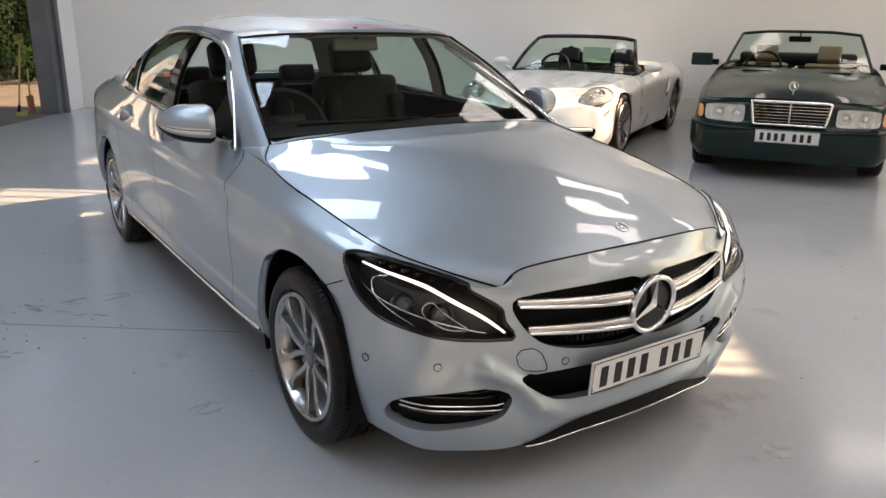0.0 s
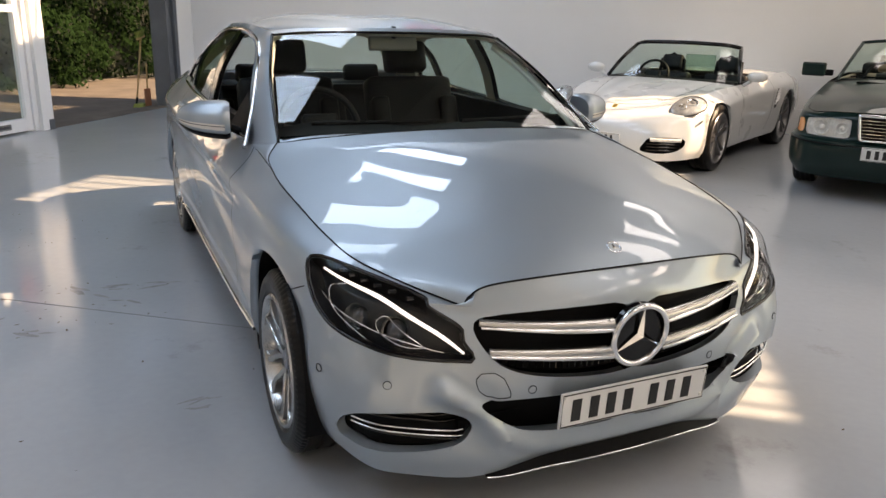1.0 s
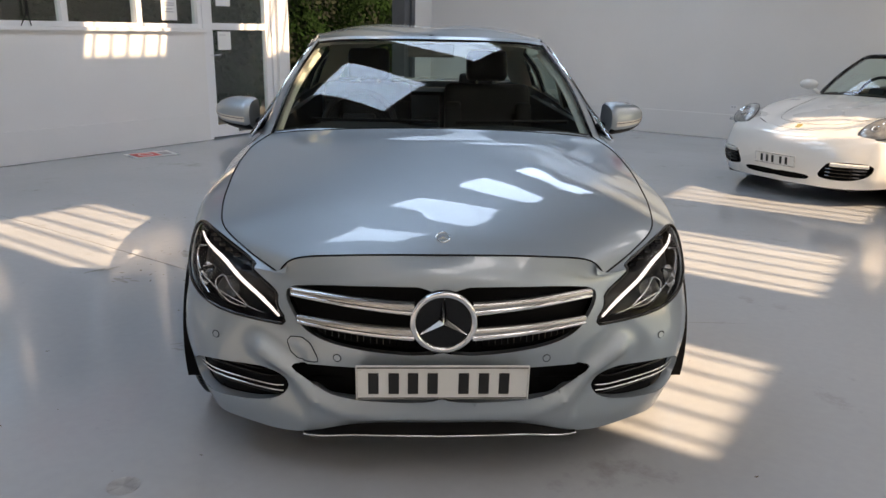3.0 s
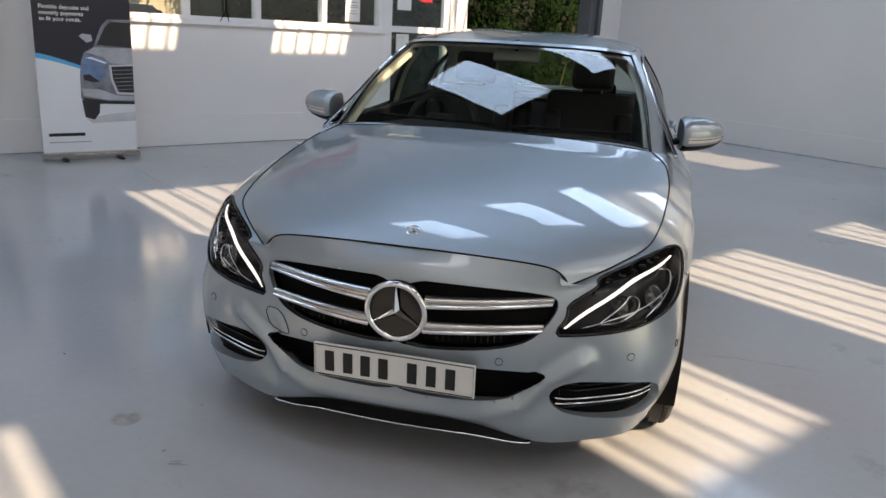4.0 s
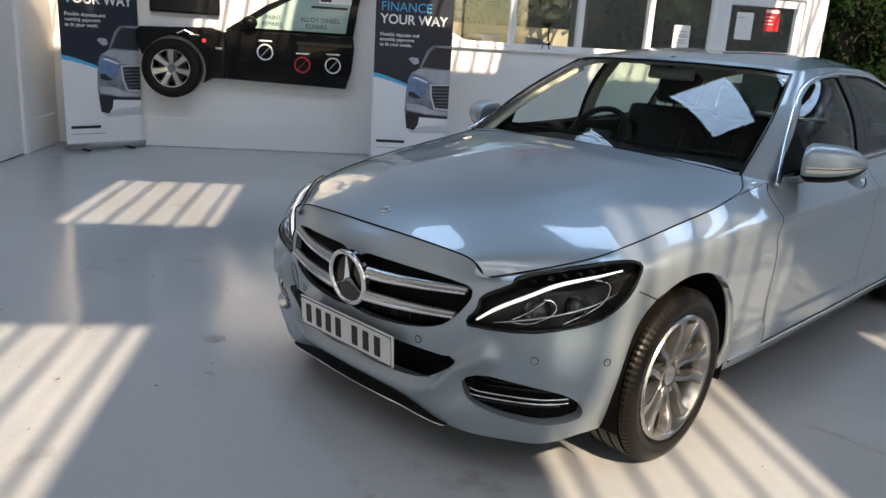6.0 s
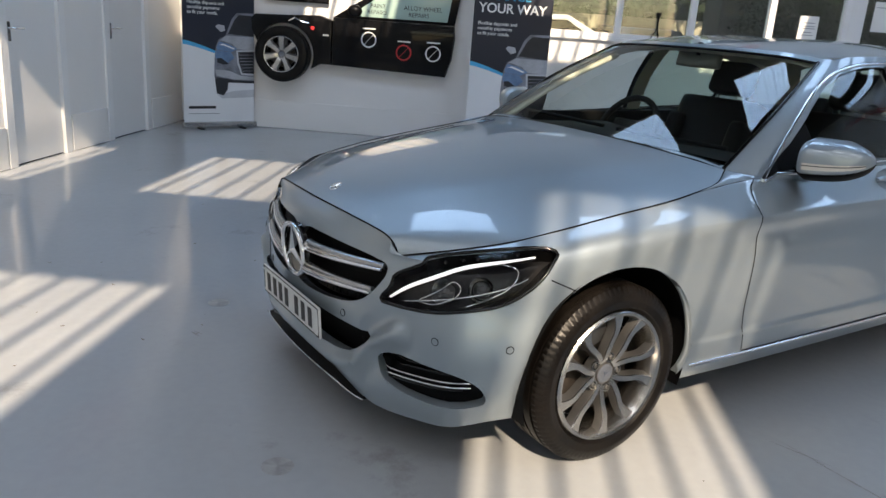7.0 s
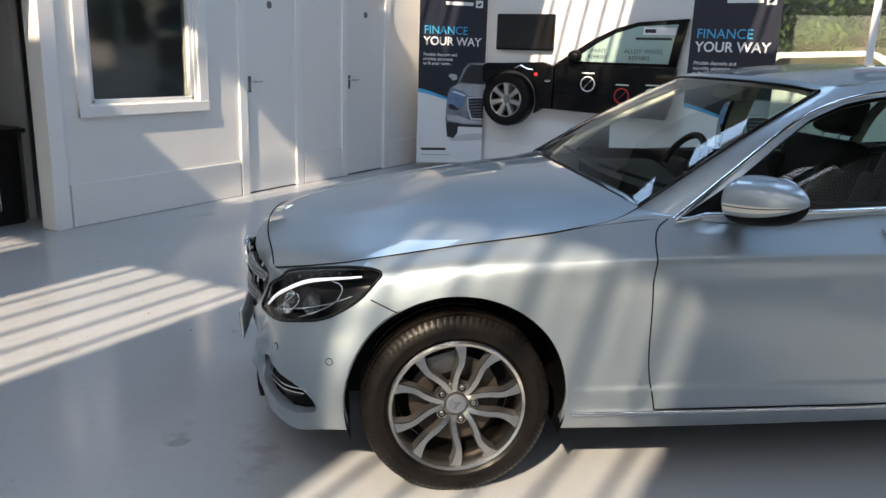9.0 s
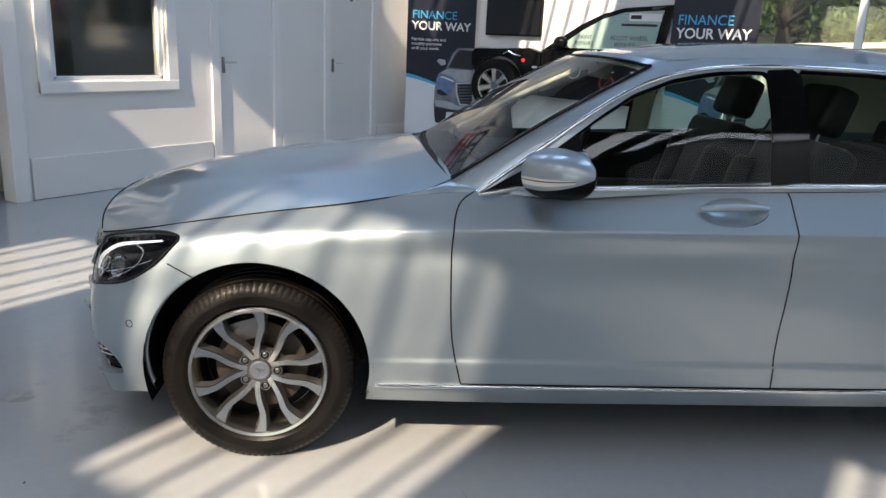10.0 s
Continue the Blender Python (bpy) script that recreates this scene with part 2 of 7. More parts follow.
class Loft:
    """A half surface (x >= 0) from rows of 3D points at common stations; s runs along the rows, k from row to row."""

    def __init__(self, rows, knots=None, mirror=(True, True)):
        net = np.array(rows, float).transpose(1, 0, 2)
        if knots is None:
            mid = net[:, net.shape[1] // 2]
            knots = np.concatenate([[0], np.cumsum(np.linalg.norm(np.diff(mid, axis=0), axis=1))])
        self.first, self.last, self.rows = knots[0], knots[-1], net.shape[1]
        self.station = list(knots)
        flip = np.array([-1, 1, 1])
        if mirror[0]:
            net = np.concatenate([net[2:0:-1] * flip, net])
            knots = np.concatenate([2 * knots[0] - knots[2:0:-1], knots])
        if mirror[1]:
            net = np.concatenate([net, net[-2:-4:-1] * flip])
            knots = np.concatenate([knots, 2 * knots[-1] - knots[-2:-4:-1]])
        self.net, self.knots, self.bend = net, knots, None

    def at(self, s, k):
        s, k = np.atleast_1d(np.asarray(s, float)), np.atleast_1d(np.asarray(k, float))
        c = herm(self.knots, self.net, s)
        m = np.gradient(c, axis=1)
        i = np.clip(np.floor(k).astype(int), 0, self.rows - 2)
        u, j = (k - i)[:, None], np.arange(len(s))
        p = (2 * u**3 - 3 * u**2 + 1) * c[j, i] + (u**3 - 2 * u**2 + u) * m[j, i] + (3 * u**2 - 2 * u**3) * c[j, i + 1] + (u**3 - u**2) * m[j, i + 1]
        return self.bend(p) if self.bend else p

    def normal(self, s, k):
        e = 0.004
        a = self.at(np.asarray(s) + e, k) - self.at(np.asarray(s) - e, k)
        kk = np.clip(np.asarray(k, float), 0.02, self.rows - 1.02)
        b = self.at(s, kk + 0.02) - self.at(s, kk - 0.02)
        n = np.cross(a, b)
        return n / np.linalg.norm(n, axis=1)[:, None]

    def find(self, points, view, lo=None, hi=None):
        """The (s, k) at which the surface shows at the given points of the front view (x, z) or the side view (y, z)."""
        lo, hi = self.first if lo is None else lo, self.last if hi is None else hi
        gs, gk = np.meshgrid(np.linspace(lo, hi, 260), np.linspace(0, self.rows - 1, 140), indexing="ij")
        gs, gk = gs.ravel(), gk.ravel()
        cols = (0, 2) if view == "front" else (1, 2)
        p = self.at(gs, gk)[:, cols]
        got = []
        for q in np.asarray(points, float):
            i = int(np.argmin(((p - q) ** 2).sum(1)))
            s, k = gs[i], gk[i]
            for _ in range(4):
                f0 = self.at([s], [k])[0, cols]
                ds = (self.at([s + 0.002], [k])[0, cols] - f0) / 0.002
                dk = (self.at([s], [min(k + 0.01, self.rows - 1)])[0, cols] - f0) / 0.01
                jac = np.stack([ds, dk], 1)
                if abs(np.linalg.det(jac)) < 1e-5:
                    break
                step = np.clip(np.linalg.solve(jac, q - f0), -0.03, 0.03)
                s, k = np.clip(s + step[0], lo, hi), np.clip(k + step[1], 0, self.rows - 1)
            got.append((s, k))
        return np.array(got)


def chaikin(p, n=2, closed=True):
    p = np.array(p, float)
    for _ in range(n):
        q = np.roll(p, -1, 0) if closed else p[1:]
        a = p if closed else p[:-1]
        new_p = np.stack([0.75 * a + 0.25 * q, 0.25 * a + 0.75 * q], 1).reshape(-1, p.shape[1])
        p = new_p if closed else np.concatenate([p[:1], new_p, p[-1:]])
    return p


def resample(p, n, closed=True):
    p = np.array(p, float)
    if closed:
        p = np.concatenate([p, p[:1]])
    d = np.concatenate([[0], np.cumsum(np.linalg.norm(np.diff(p, axis=0), axis=1))])
    t = np.linspace(0, d[-1], n + 1 if closed else n)
    if closed:
        t = t[:-1]
    return np.stack([np.interp(t, d, p[:, i]) for i in range(p.shape[1])], 1)


def inside(q, poly):
    x, y = q
    hit, j = False, len(poly) - 1
    for i in range(len(poly)):
        if (poly[i][1] > y) != (poly[j][1] > y) and x < (poly[j][0] - poly[i][0]) * (y - poly[i][1]) / (poly[j][1] - poly[i][1]) + poly[i][0]:
            hit = not hit
        j = i
    return hit


def flat_grid(us, vs):
    bm = bmesh.new()
    g = [[bm.verts.new((u, v, 0)) for v in vs] for u in us]
    for i in range(len(us) - 1):
        for j in range(len(vs) - 1):
            bm.faces.new((g[i][j], g[i + 1][j], g[i + 1][j + 1], g[i][j + 1]))
    return bm


def carve(bm, poly):
    """Cuts the outline into a flat grid and gives the faces inside it."""
    poly = np.array(poly)
    n = len(poly)
    low, high = poly.min(0) - 1e-6, poly.max(0) + 1e-6
    pool = set()
    for f in bm.faces:
        xs, ys = [v.co.x for v in f.verts], [v.co.y for v in f.verts]
        if max(xs) >= low[0] and min(xs) <= high[0] and max(ys) >= low[1] and min(ys) <= high[1]:
            pool.add(f)
    for i in range(n):
        a, b = poly[i], poly[(i + 1) % n]
        lo, hi = np.minimum(a, b) - 1e-6, np.maximum(a, b) + 1e-6
        near = []
        for f in pool:
            xs, ys = [v.co.x for v in f.verts], [v.co.y for v in f.verts]
            if max(xs) >= lo[0] and min(xs) <= hi[0] and max(ys) >= lo[1] and min(ys) <= hi[1]:
                near.append(f)
        if not near:
            continue
        geom = list({*near, *[e for f in near for e in f.edges], *[v for f in near for v in f.verts]})
        d = b - a
        got = bmesh.ops.bisect_plane(bm, geom=geom, dist=1e-7, plane_co=(a[0], a[1], 0), plane_no=(-d[1], d[0], 0))
        pool.update(g for g in got["geom"] if isinstance(g, bmesh.types.BMFace))
        pool = {f for f in pool if f.is_valid}
    lo, hi = poly.min(0), poly.max(0)
    got = []
    for f in bm.faces:
        c = f.calc_center_median()
        if lo[0] < c.x < hi[0] and lo[1] < c.y < hi[1] and inside((c.x, c.y), poly):
            got.append(f)
    return got


def lift(bm, loft, off=0.0):
    vs = list(bm.verts)
    if not vs:
        return bm
    s, k = np.array([v.co.x for v in vs]), np.array([v.co.y for v in vs])
    p = loft.at(s, k)
    if off:
        p = p + off * loft.normal(s, k)
    for v, q in zip(vs, p):
        v.co = q
    return bm


def both(bm, sides=(1, -1)):
    """The half and its mirror image in one mesh."""
    me = bpy.data.meshes.new("tmp")
    bm.to_mesh(me)
    other = bmesh.new()
    other.from_mesh(me)
    bpy.data.meshes.remove(me)
    for v in other.verts:
        v.co.x = -v.co.x
    bmesh.ops.reverse_faces(other, faces=other.faces[:])
    join(bm, other)
    bmesh.ops.remove_doubles(bm, verts=bm.verts[:], dist=0.0004)
    return bm


def flip(bm):
    for v in bm.verts:
        v.co.x = -v.co.x
    bmesh.ops.reverse_faces(bm, faces=bm.faces[:])
    return bm


def patch(loft, poly, step=(0.03, 0.25), off=0.0):
    """The piece of a lofted surface inside an outline in (s, k)."""
    poly = np.array(poly)
    lo, hi = poly.min(0), poly.max(0)
    us = np.linspace(lo[0] - 1e-4, hi[0] + 1e-4, max(3, int((hi[0] - lo[0]) / step[0]) + 2))
    vs = np.linspace(lo[1] - 1e-4, hi[1] + 1e-4, max(3, int((hi[1] - lo[1]) / step[1]) + 2))
    bm = flat_grid(us, vs)
    keep = set(carve(bm, poly))
    bmesh.ops.delete(bm, geom=[f for f in bm.faces if f not in keep], context="FACES")
    return lift(bm, loft, off)


def rim(loft, poly, depth, off=0.0, closed=True):
    """A wall that runs inward from an outline on the surface."""
    poly = np.array(poly)
    p, nrm = loft.at(poly[:, 0], poly[:, 1]), loft.normal(poly[:, 0], poly[:, 1])
    return ribbon_between(p + off * nrm, p - depth * nrm, closed)


def ribbon_between(a, b, closed=False):
    bm = bmesh.new()
    va, vb = [bm.verts.new(q) for q in a], [bm.verts.new(q) for q in b]
    n = len(va)
    for i in range(n if closed else n - 1):
        j = (i + 1) % n
        bm.faces.new((va[i], va[j], vb[j], vb[i]))
    return bm


def ribbon(loft, line, width, off=0.0008):
    """A thin strip along a line in (s, k) that lies on the surface."""
    line = np.array(line)
    p, nrm = loft.at(line[:, 0], line[:, 1]), loft.normal(line[:, 0], line[:, 1])
    return strip(p + off * nrm, nrm, width)


def strip(p, nrm, width):
    t = np.gradient(p, axis=0)
    side = np.cross(t, nrm)
    side /= np.maximum(np.linalg.norm(side, axis=1), 1e-9)[:, None]
    return ribbon_between(p - side * width / 2, p + side * width / 2)


def tube(points, radius, seg=8, closed=False, bm=None, squash=1.0, up=(0, 0, 1)):
    """A round bar along points; radius may be a list."""
    p = [Vector(q) for q in points]
    n = len(p)
    rs = radius if isinstance(radius, (list, tuple, np.ndarray)) else [radius] * n
    own = bmesh.new()
    rings = []
    for i in range(n):
        a, b = (p[i - 1] if i or closed else p[0]), (p[(i + 1) % n] if i < n - 1 or closed else p[-1])
        d = (b - a).normalized()
        x = d.cross(Vector(up))
        if x.length < 1e-4:
            x = d.cross(Vector((1, 0, 0)))
        x.normalize()
        y = x.cross(d)
        rings.append([own.verts.new(p[i] + float(rs[i]) * (math.cos(2 * math.pi * j / seg) * x + squash * math.sin(2 * math.pi * j / seg) * y)) for j in range(seg)])
    for i in range(n if closed else n - 1):
        r, q = rings[i], rings[(i + 1) % n]
        for j in range(seg):
            own.faces.new((r[j], r[(j + 1) % seg], q[(j + 1) % seg], q[j]))
    if not closed:
        own.faces.new(rings[0][::-1])
        own.faces.new(rings[-1])
    bmesh.ops.recalc_face_normals(own, faces=own.faces[:])
    return join(bm, own)


def lathe(profile, seg=48, bm=None, m=None):
    """A turned body about the x axis from (x, r) pairs."""
    own = bmesh.new()
    rings = [[own.verts.new((x, r * math.cos(2 * math.pi * j / seg), r * math.sin(2 * math.pi * j / seg))) for j in range(seg)] for x, r in profile]
    for a, b in zip(rings, rings[1:]):
        for j in range(seg):
            own.faces.new((a[j], a[(j + 1) % seg], b[(j + 1) % seg], b[j]))
    bmesh.ops.remove_doubles(own, verts=own.verts[:], dist=1e-5)
    bmesh.ops.recalc_face_normals(own, faces=own.faces[:])
    if m is not None:
        own.transform(m)
    return join(bm, own)


def curve3(points, n):
    p = np.array(points, float)
    d = np.concatenate([[0], np.cumsum(np.linalg.norm(np.diff(p, axis=0), axis=1))])
    return herm(d, p, np.linspace(0, d[-1], n))


def cap_surface(front, back, centre, edge, n_along, n_across, power=2.2):
    """A hood or roof: between a front and a back curve (centre to edge), arched from the centre line to the edge line."""
    f, b, c, e = curve3(front, n_across), curve3(back, n_across), curve3(centre, n_along), curve3(edge, n_along)
    u, t = np.linspace(0, 1, n_across)[None, :, None], np.linspace(0, 1, n_along)[:, None, None]
    ruled_v = (1 - t) * f[None] + t * b[None]
    ruled_u = (1 - u) * c[:, None] + u * e[:, None]
    corner = (1 - t) * ((1 - u) * f[0] + u * f[-1]) + t * ((1 - u) * b[0] + u * b[-1])
    g = ruled_v + ruled_u - corner
    arch = (u[..., 0] - u[..., 0] ** power) * np.sin(np.pi * np.clip(t[..., 0], 0.0, 1.0)) ** 0.5
    g[:, :, 2] += arch * np.maximum(0, (c[:, 2] - e[:, 2]))[:, None]
    return g


def grid_mesh(g):
    bm = bmesh.new()
    vs = [[bm.verts.new(q) for q in row] for row in g]
    for i in range(len(vs) - 1):
        for j in range(len(vs[0]) - 1):
            bm.faces.new((vs[i][j], vs[i][j + 1], vs[i + 1][j + 1], vs[i + 1][j]))
    return bm


def outline_rows(outline, keys, table):
    """Rows of a body from its plan outline: at the key stations each row has an inset from the outline and a height."""
    o = np.array(outline, float)
    ext = np.concatenate([o[1:2] * (-1, 1), o, o[-2:-1] * (-1, 1)])
    t = (ext[2:] - ext[:-2])
    t /= np.linalg.norm(t, axis=1)[:, None]
    nrm = np.stack([t[:, 1], -t[:, 0]], 1)
    st = np.arange(len(o))
    rows = []
    for inset, z in table:
        d, h = np.interp(st, keys, inset), np.interp(st, keys, z)
        q = o - nrm * d[:, None]
        q[0, 0] = q[-1, 0] = 0
        rows.append(np.concatenate([q, h[:, None]], 1))
    return rows
# ---- car materials ----
def paint_mat(name, col, metal, rough, coat=1.0, spec=0.5):
    m = mat(name, col, rough, metal=metal, var=0.03, scale=2.0, fine=900, coat=coat, spec=spec, rvar=0.1)
    b = m.node_tree.nodes["Principled BSDF"]
    b.inputs["Coat Roughness"].default_value = 0.015
    return m


M_SILVER = paint_mat("silver_blue_metallic_paint", (0.37, 0.432, 0.475), 0.75, 0.46, coat=1.0)
M_ALLOY = mat("machined_alloy", (0.50, 0.49, 0.47), 0.26, metal=1.0, var=0.06, fine=200)
M_ALLOYDARK = mat("grey_alloy", (0.17, 0.17, 0.17), 0.42, metal=0.8, var=0.1)
M_HUBCAP = mat("hub_cap_grey", (0.20, 0.22, 0.26), 0.35, metal=0.6, var=0.1)
M_DISC = mat("brake_disc_iron", (0.06, 0.05, 0.043), 0.5, metal=0.6, var=0.3, scale=12)
M_LENS = glass_mat("lamp_lens", (0.95, 0.96, 0.97), ior=1.16)
M_LAMPIN = mat("dark_lamp_bezel", (0.008, 0.008, 0.009), 0.3, spec=0.3, var=0.1)
M_PLATE = mat("white_number_plate", (0.72, 0.73, 0.72), 0.35, var=0.03)
M_INK = mat("black_ink", (0.01, 0.01, 0.01), 0.45)
M_LEATHER = mat("black_leather", (0.009, 0.009, 0.0095), 0.5, spec=0.25, var=0.2, bump=0.04)
M_DASH = mat("dark_dashboard", (0.009, 0.009, 0.0095), 0.65, spec=0.2, var=0.15, bump=0.05)
M_HEADLINER = mat("pale_headliner", (0.66, 0.65, 0.58), 0.9, var=0.05)
M_GREYTRIM = mat("grey_cabin_plastic", (0.20, 0.20, 0.19), 0.6, var=0.05)
M_PAPER = mat("white_paper", (0.82, 0.82, 0.80), 0.7, var=0.02)
M_AMBER = mat("clear_indicator", (0.75, 0.72, 0.66), 0.15, coat=1.0)
M_DARKLINE = mat("dark_lamp_line", (0.05, 0.05, 0.055), 0.3)
M_MIRROR = mat("mirror_glass", (0.9, 0.9, 0.9), 0.01, metal=1.0, var=0.0)


def glow(name, col, strength):
    m = bpy.data.materials.new(name)
    m.use_nodes = True
    b = m.node_tree.nodes["Principled BSDF"]
    b.inputs["Base Color"].default_value = (*col, 1)
    b.inputs["Emission Color"].default_value = (*col, 1)
    b.inputs["Emission Strength"].default_value = strength
    return m


M_PROJECTOR = mat("projector_lens", (0.02, 0.021, 0.023), 0.03, coat=1.0)
M_DRL = glow("daytime_lamp", (0.95, 0.97, 1.0), 0.45)


# ---- wheels ----
def tyre_mesh(radius, rim_r, width, grooves=True, seg=360):
    h = width / 2
    prof = [(-h * 0.80, rim_r - 0.004), (-h * 0.96, rim_r + 0.02), (-h, rim_r + (radius - rim_r) * 0.45), (-h * 0.95, radius - 0.022), (-h * 0.80, radius - 0.004)]
    if grooves:
        for c in (-0.5, -0.17, 0.17, 0.5):
            x = c * width * 0.62
            prof += [(x - 0.006, radius), (x - 0.005, radius - 0.007), (x + 0.005, radius - 0.007), (x + 0.006, radius)]
    prof += [(h * 0.80, radius - 0.004), (h * 0.95, radius - 0.022), (h, rim_r + (radius - rim_r) * 0.52), (h * 1.005, rim_r + (radius - rim_r) * 0.46), (h, rim_r + (radius - rim_r) * 0.42), (h * 0.975, rim_r + 0.022), (h * 0.965, rim_r + 0.016), (h * 0.86, rim_r + 0.002), (h * 0.80, rim_r - 0.004)]
    bm = bmesh.new()
    rings = []
    for x, r in prof:
        ring = []
        for j in range(seg):
            rr = r
            xx = x
            if grooves and r > radius - 0.012 and abs(x) > width * 0.33 and j % 4 == 0:
                rr, xx = r - 0.0022, x - math.copysign(0.0010, x)
            a = 2 * math.pi * (j + 3.5 * abs(x) / h) / seg
            ring.append(bm.verts.new((xx, rr * math.cos(a), rr * math.sin(a))))
        rings.append(ring)
    for a, b in zip(rings, rings[1:]):
        for j in range(seg):
            bm.faces.new((a[j], a[(j + 1) % seg], b[(j + 1) % seg], b[j]))
    bmesh.ops.recalc_face_normals(bm, faces=bm.faces[:])
    return bm


def spoke_mesh(r0, r1, sgn, spread, w, x0, x1, deep, n=14):
    """One arm of a spoke pair from the hub to the rim; spread: degrees off the pair's axis along the arm."""
    bm = bmesh.new()
    rings = []
    ts = np.linspace(0, 1, n + 1)
    angle = herm([0, 0.35, 0.62, 0.82, 1], np.array(spread, float), ts)
    wide = np.interp(ts, [0, 0.3, 0.7, 0.88, 1], [w[0] * 0.9, w[0], w[0] * 1.08, (w[0] + w[1]) / 2, w[1]])
    for i, t in enumerate(ts):
        r, a = r0 + (r1 - r0) * t, radians(sgn * angle[i])
        x = x0 + (x1 - x0) * t**0.7
        c = Vector((0, math.cos(a) * r, math.sin(a) * r))
        sdir = Vector((0, -math.sin(a), math.cos(a)))
        sec = [(-0.72, -deep), (-0.53, -0.004), (-0.47, 0.0), (0.47, 0.0), (0.53, -0.004), (0.72, -deep)]
        rings.append([bm.verts.new(c + sdir * (q[0] * wide[i]) + Vector((x + q[1], 0, 0))) for q in sec])
    for p, q in zip(rings, rings[1:]):
        for j in range(5):
            f = bm.faces.new((p[j], p[j + 1], q[j + 1], q[j]))
            f.material_index = 1 if j in (0, 4) else 0
    bmesh.ops.recalc_face_normals(bm, faces=bm.faces[:])
    return bm


def wheel(parent, m, radius=0.304, rim_r=0.219, width=0.212, pairs=5, name="wheel", face=M_ALLOY, barrel=M_ALLOY, spread=(8, 16.5, 22, 21, 18.5), w=(0.0185, 0.040), single=False):
    f = width / 2
    lip = lathe([(f - 0.008, rim_r + 0.004), (f - 0.001, rim_r - 0.002), (f - 0.004, rim_r - 0.011), (f - 0.016, rim_r - 0.016), (f - 0.03, rim_r - 0.022), (f - 0.10, rim_r - 0.034), (-f + 0.02, rim_r - 0.030), (-f + 0.01, rim_r)], 64)
    rim_ob = part(name, lip, barrel, parent, "silver alloy wheel" if face is M_ALLOY else "", smooth=35, m=m)
    part("tyre", tyre_mesh(radius, rim_r, width), M_RUBBER, rim_ob, "black rubber tyre", smooth=28)
    for i in range(pairs):
        rot = Matrix.Rotation(2 * math.pi * i / pairs + math.pi / 2, 4, "X")
        for sgn in ((0,) if single else (-1, 1)):
            one = spoke_mesh(0.040, rim_r - 0.010, sgn, spread, w, f - 0.036, f - 0.010, 0.034)
            one.transform(rot)
            part("spoke", one, [face, M_ALLOYDARK], rim_ob, smooth=30)
    hub = lathe([(f - 0.065, 0.074), (f - 0.044, 0.070), (f - 0.041, 0.064), (f - 0.041, 0.036), (f - 0.034, 0.034), (f - 0.034, 0.0)], 40)
    part("hub", hub, M_ALLOYDARK, rim_ob, smooth=30)
    part("hub_cap", lathe([(f - 0.038, 0.033), (f - 0.034, 0.032), (f - 0.0325, 0.027), (f - 0.0335, 0.024), (f - 0.0325, 0.0)], 32), M_HUBCAP, rim_ob, "grey hub cap", smooth=30)
    if pairs == 5 and face is M_ALLOY:
        rays = bmesh.new()
        for i in range(3):
            a = 2 * math.pi * i / 3
            d, n = Vector((0, math.cos(a), math.sin(a))), Vector((0, -math.sin(a), math.cos(a)))
            rays.faces.new([rays.verts.new(Vector((f - 0.0312, 0, 0)) + q) for q in (n * 0.003, d * 0.021, -n * 0.003)])
        part("hub_emblem", rays, M_CHROME, rim_ob)
    for i in range(5):
        a = 2 * math.pi * (i + 0.5) / 5 + math.pi / 2
        at = Matrix.Translation((0, 0.056 * math.cos(a), 0.056 * math.sin(a)))
        well = part("bolt_well", lathe([(f - 0.041, 0.0165), (f - 0.035, 0.0155), (f - 0.035, 0.0130), (f - 0.040, 0.0120)], 20, m=at), face, rim_ob, smooth=30)
        # flat black disc: the bolt hole's shade is given as colour
        part("bolt_shadow_ring", lathe([(f - 0.0398, 0.0135), (f - 0.0396, 0.0)], 18, m=at), M_BLACK, well)
        part("wheel_bolt", lathe([(f - 0.040, 0.0085), (f - 0.034, 0.0085), (f - 0.032, 0.006), (f - 0.036, 0.005), (f - 0.036, 0.0)], 12, m=at), M_ALLOYDARK, rim_ob, smooth=30)
    part("brake_disc", lathe([(f - 0.085, 0.075), (f - 0.085, 0.148), (f - 0.11, 0.148), (f - 0.11, 0.03)], 48), M_DISC, rim_ob, smooth=30)
    part("brake_backing", lathe([(f - 0.13, 0.185), (f - 0.132, 0.0)], 40), M_BLACK, rim_ob)
    cal = box(f - 0.125, f - 0.06, -0.055, 0.055, 0.10, 0.168, bevel=0.012)
    part("brake_caliper", cal, M_ALLOYDARK, rim_ob, smooth=30)
    return rim_ob


def number_plate(parent, w, h, m, bars):
    """A plate with plain bars in place of its characters."""
    pl = part("number_plate", box(-w / 2, w / 2, -0.004, 0.004, -h / 2, h / 2, bevel=0.003), M_PLATE, parent, "white number plate", m=m)
    frame_bm = tube([(-w / 2 + 0.005, -0.005, h / 2 - 0.005), (w / 2 - 0.005, -0.005, h / 2 - 0.005), (w / 2 - 0.005, -0.005, -h / 2 + 0.005), (-w / 2 + 0.005, -0.005, -h / 2 + 0.005)], 0.0018, 6, True)
    part("plate_border", frame_bm, M_INK, pl)
    for x in bars:
        part("dark_bar", box(x - w * 0.030, x + w * 0.030, -0.0062, -0.004, -h * 0.33, h * 0.30, bevel=0.0008, seg=1), M_INK, pl)
    for sx in (-1, 1):
        for sz in (-1, 1):
            part("plate_screw", cyl((sx * w * 0.475, -0.008, sz * h * 0.36), (sx * w * 0.475, -0.003, sz * h * 0.36), 0.005, seg=12), M_PLATE, pl)
    return pl


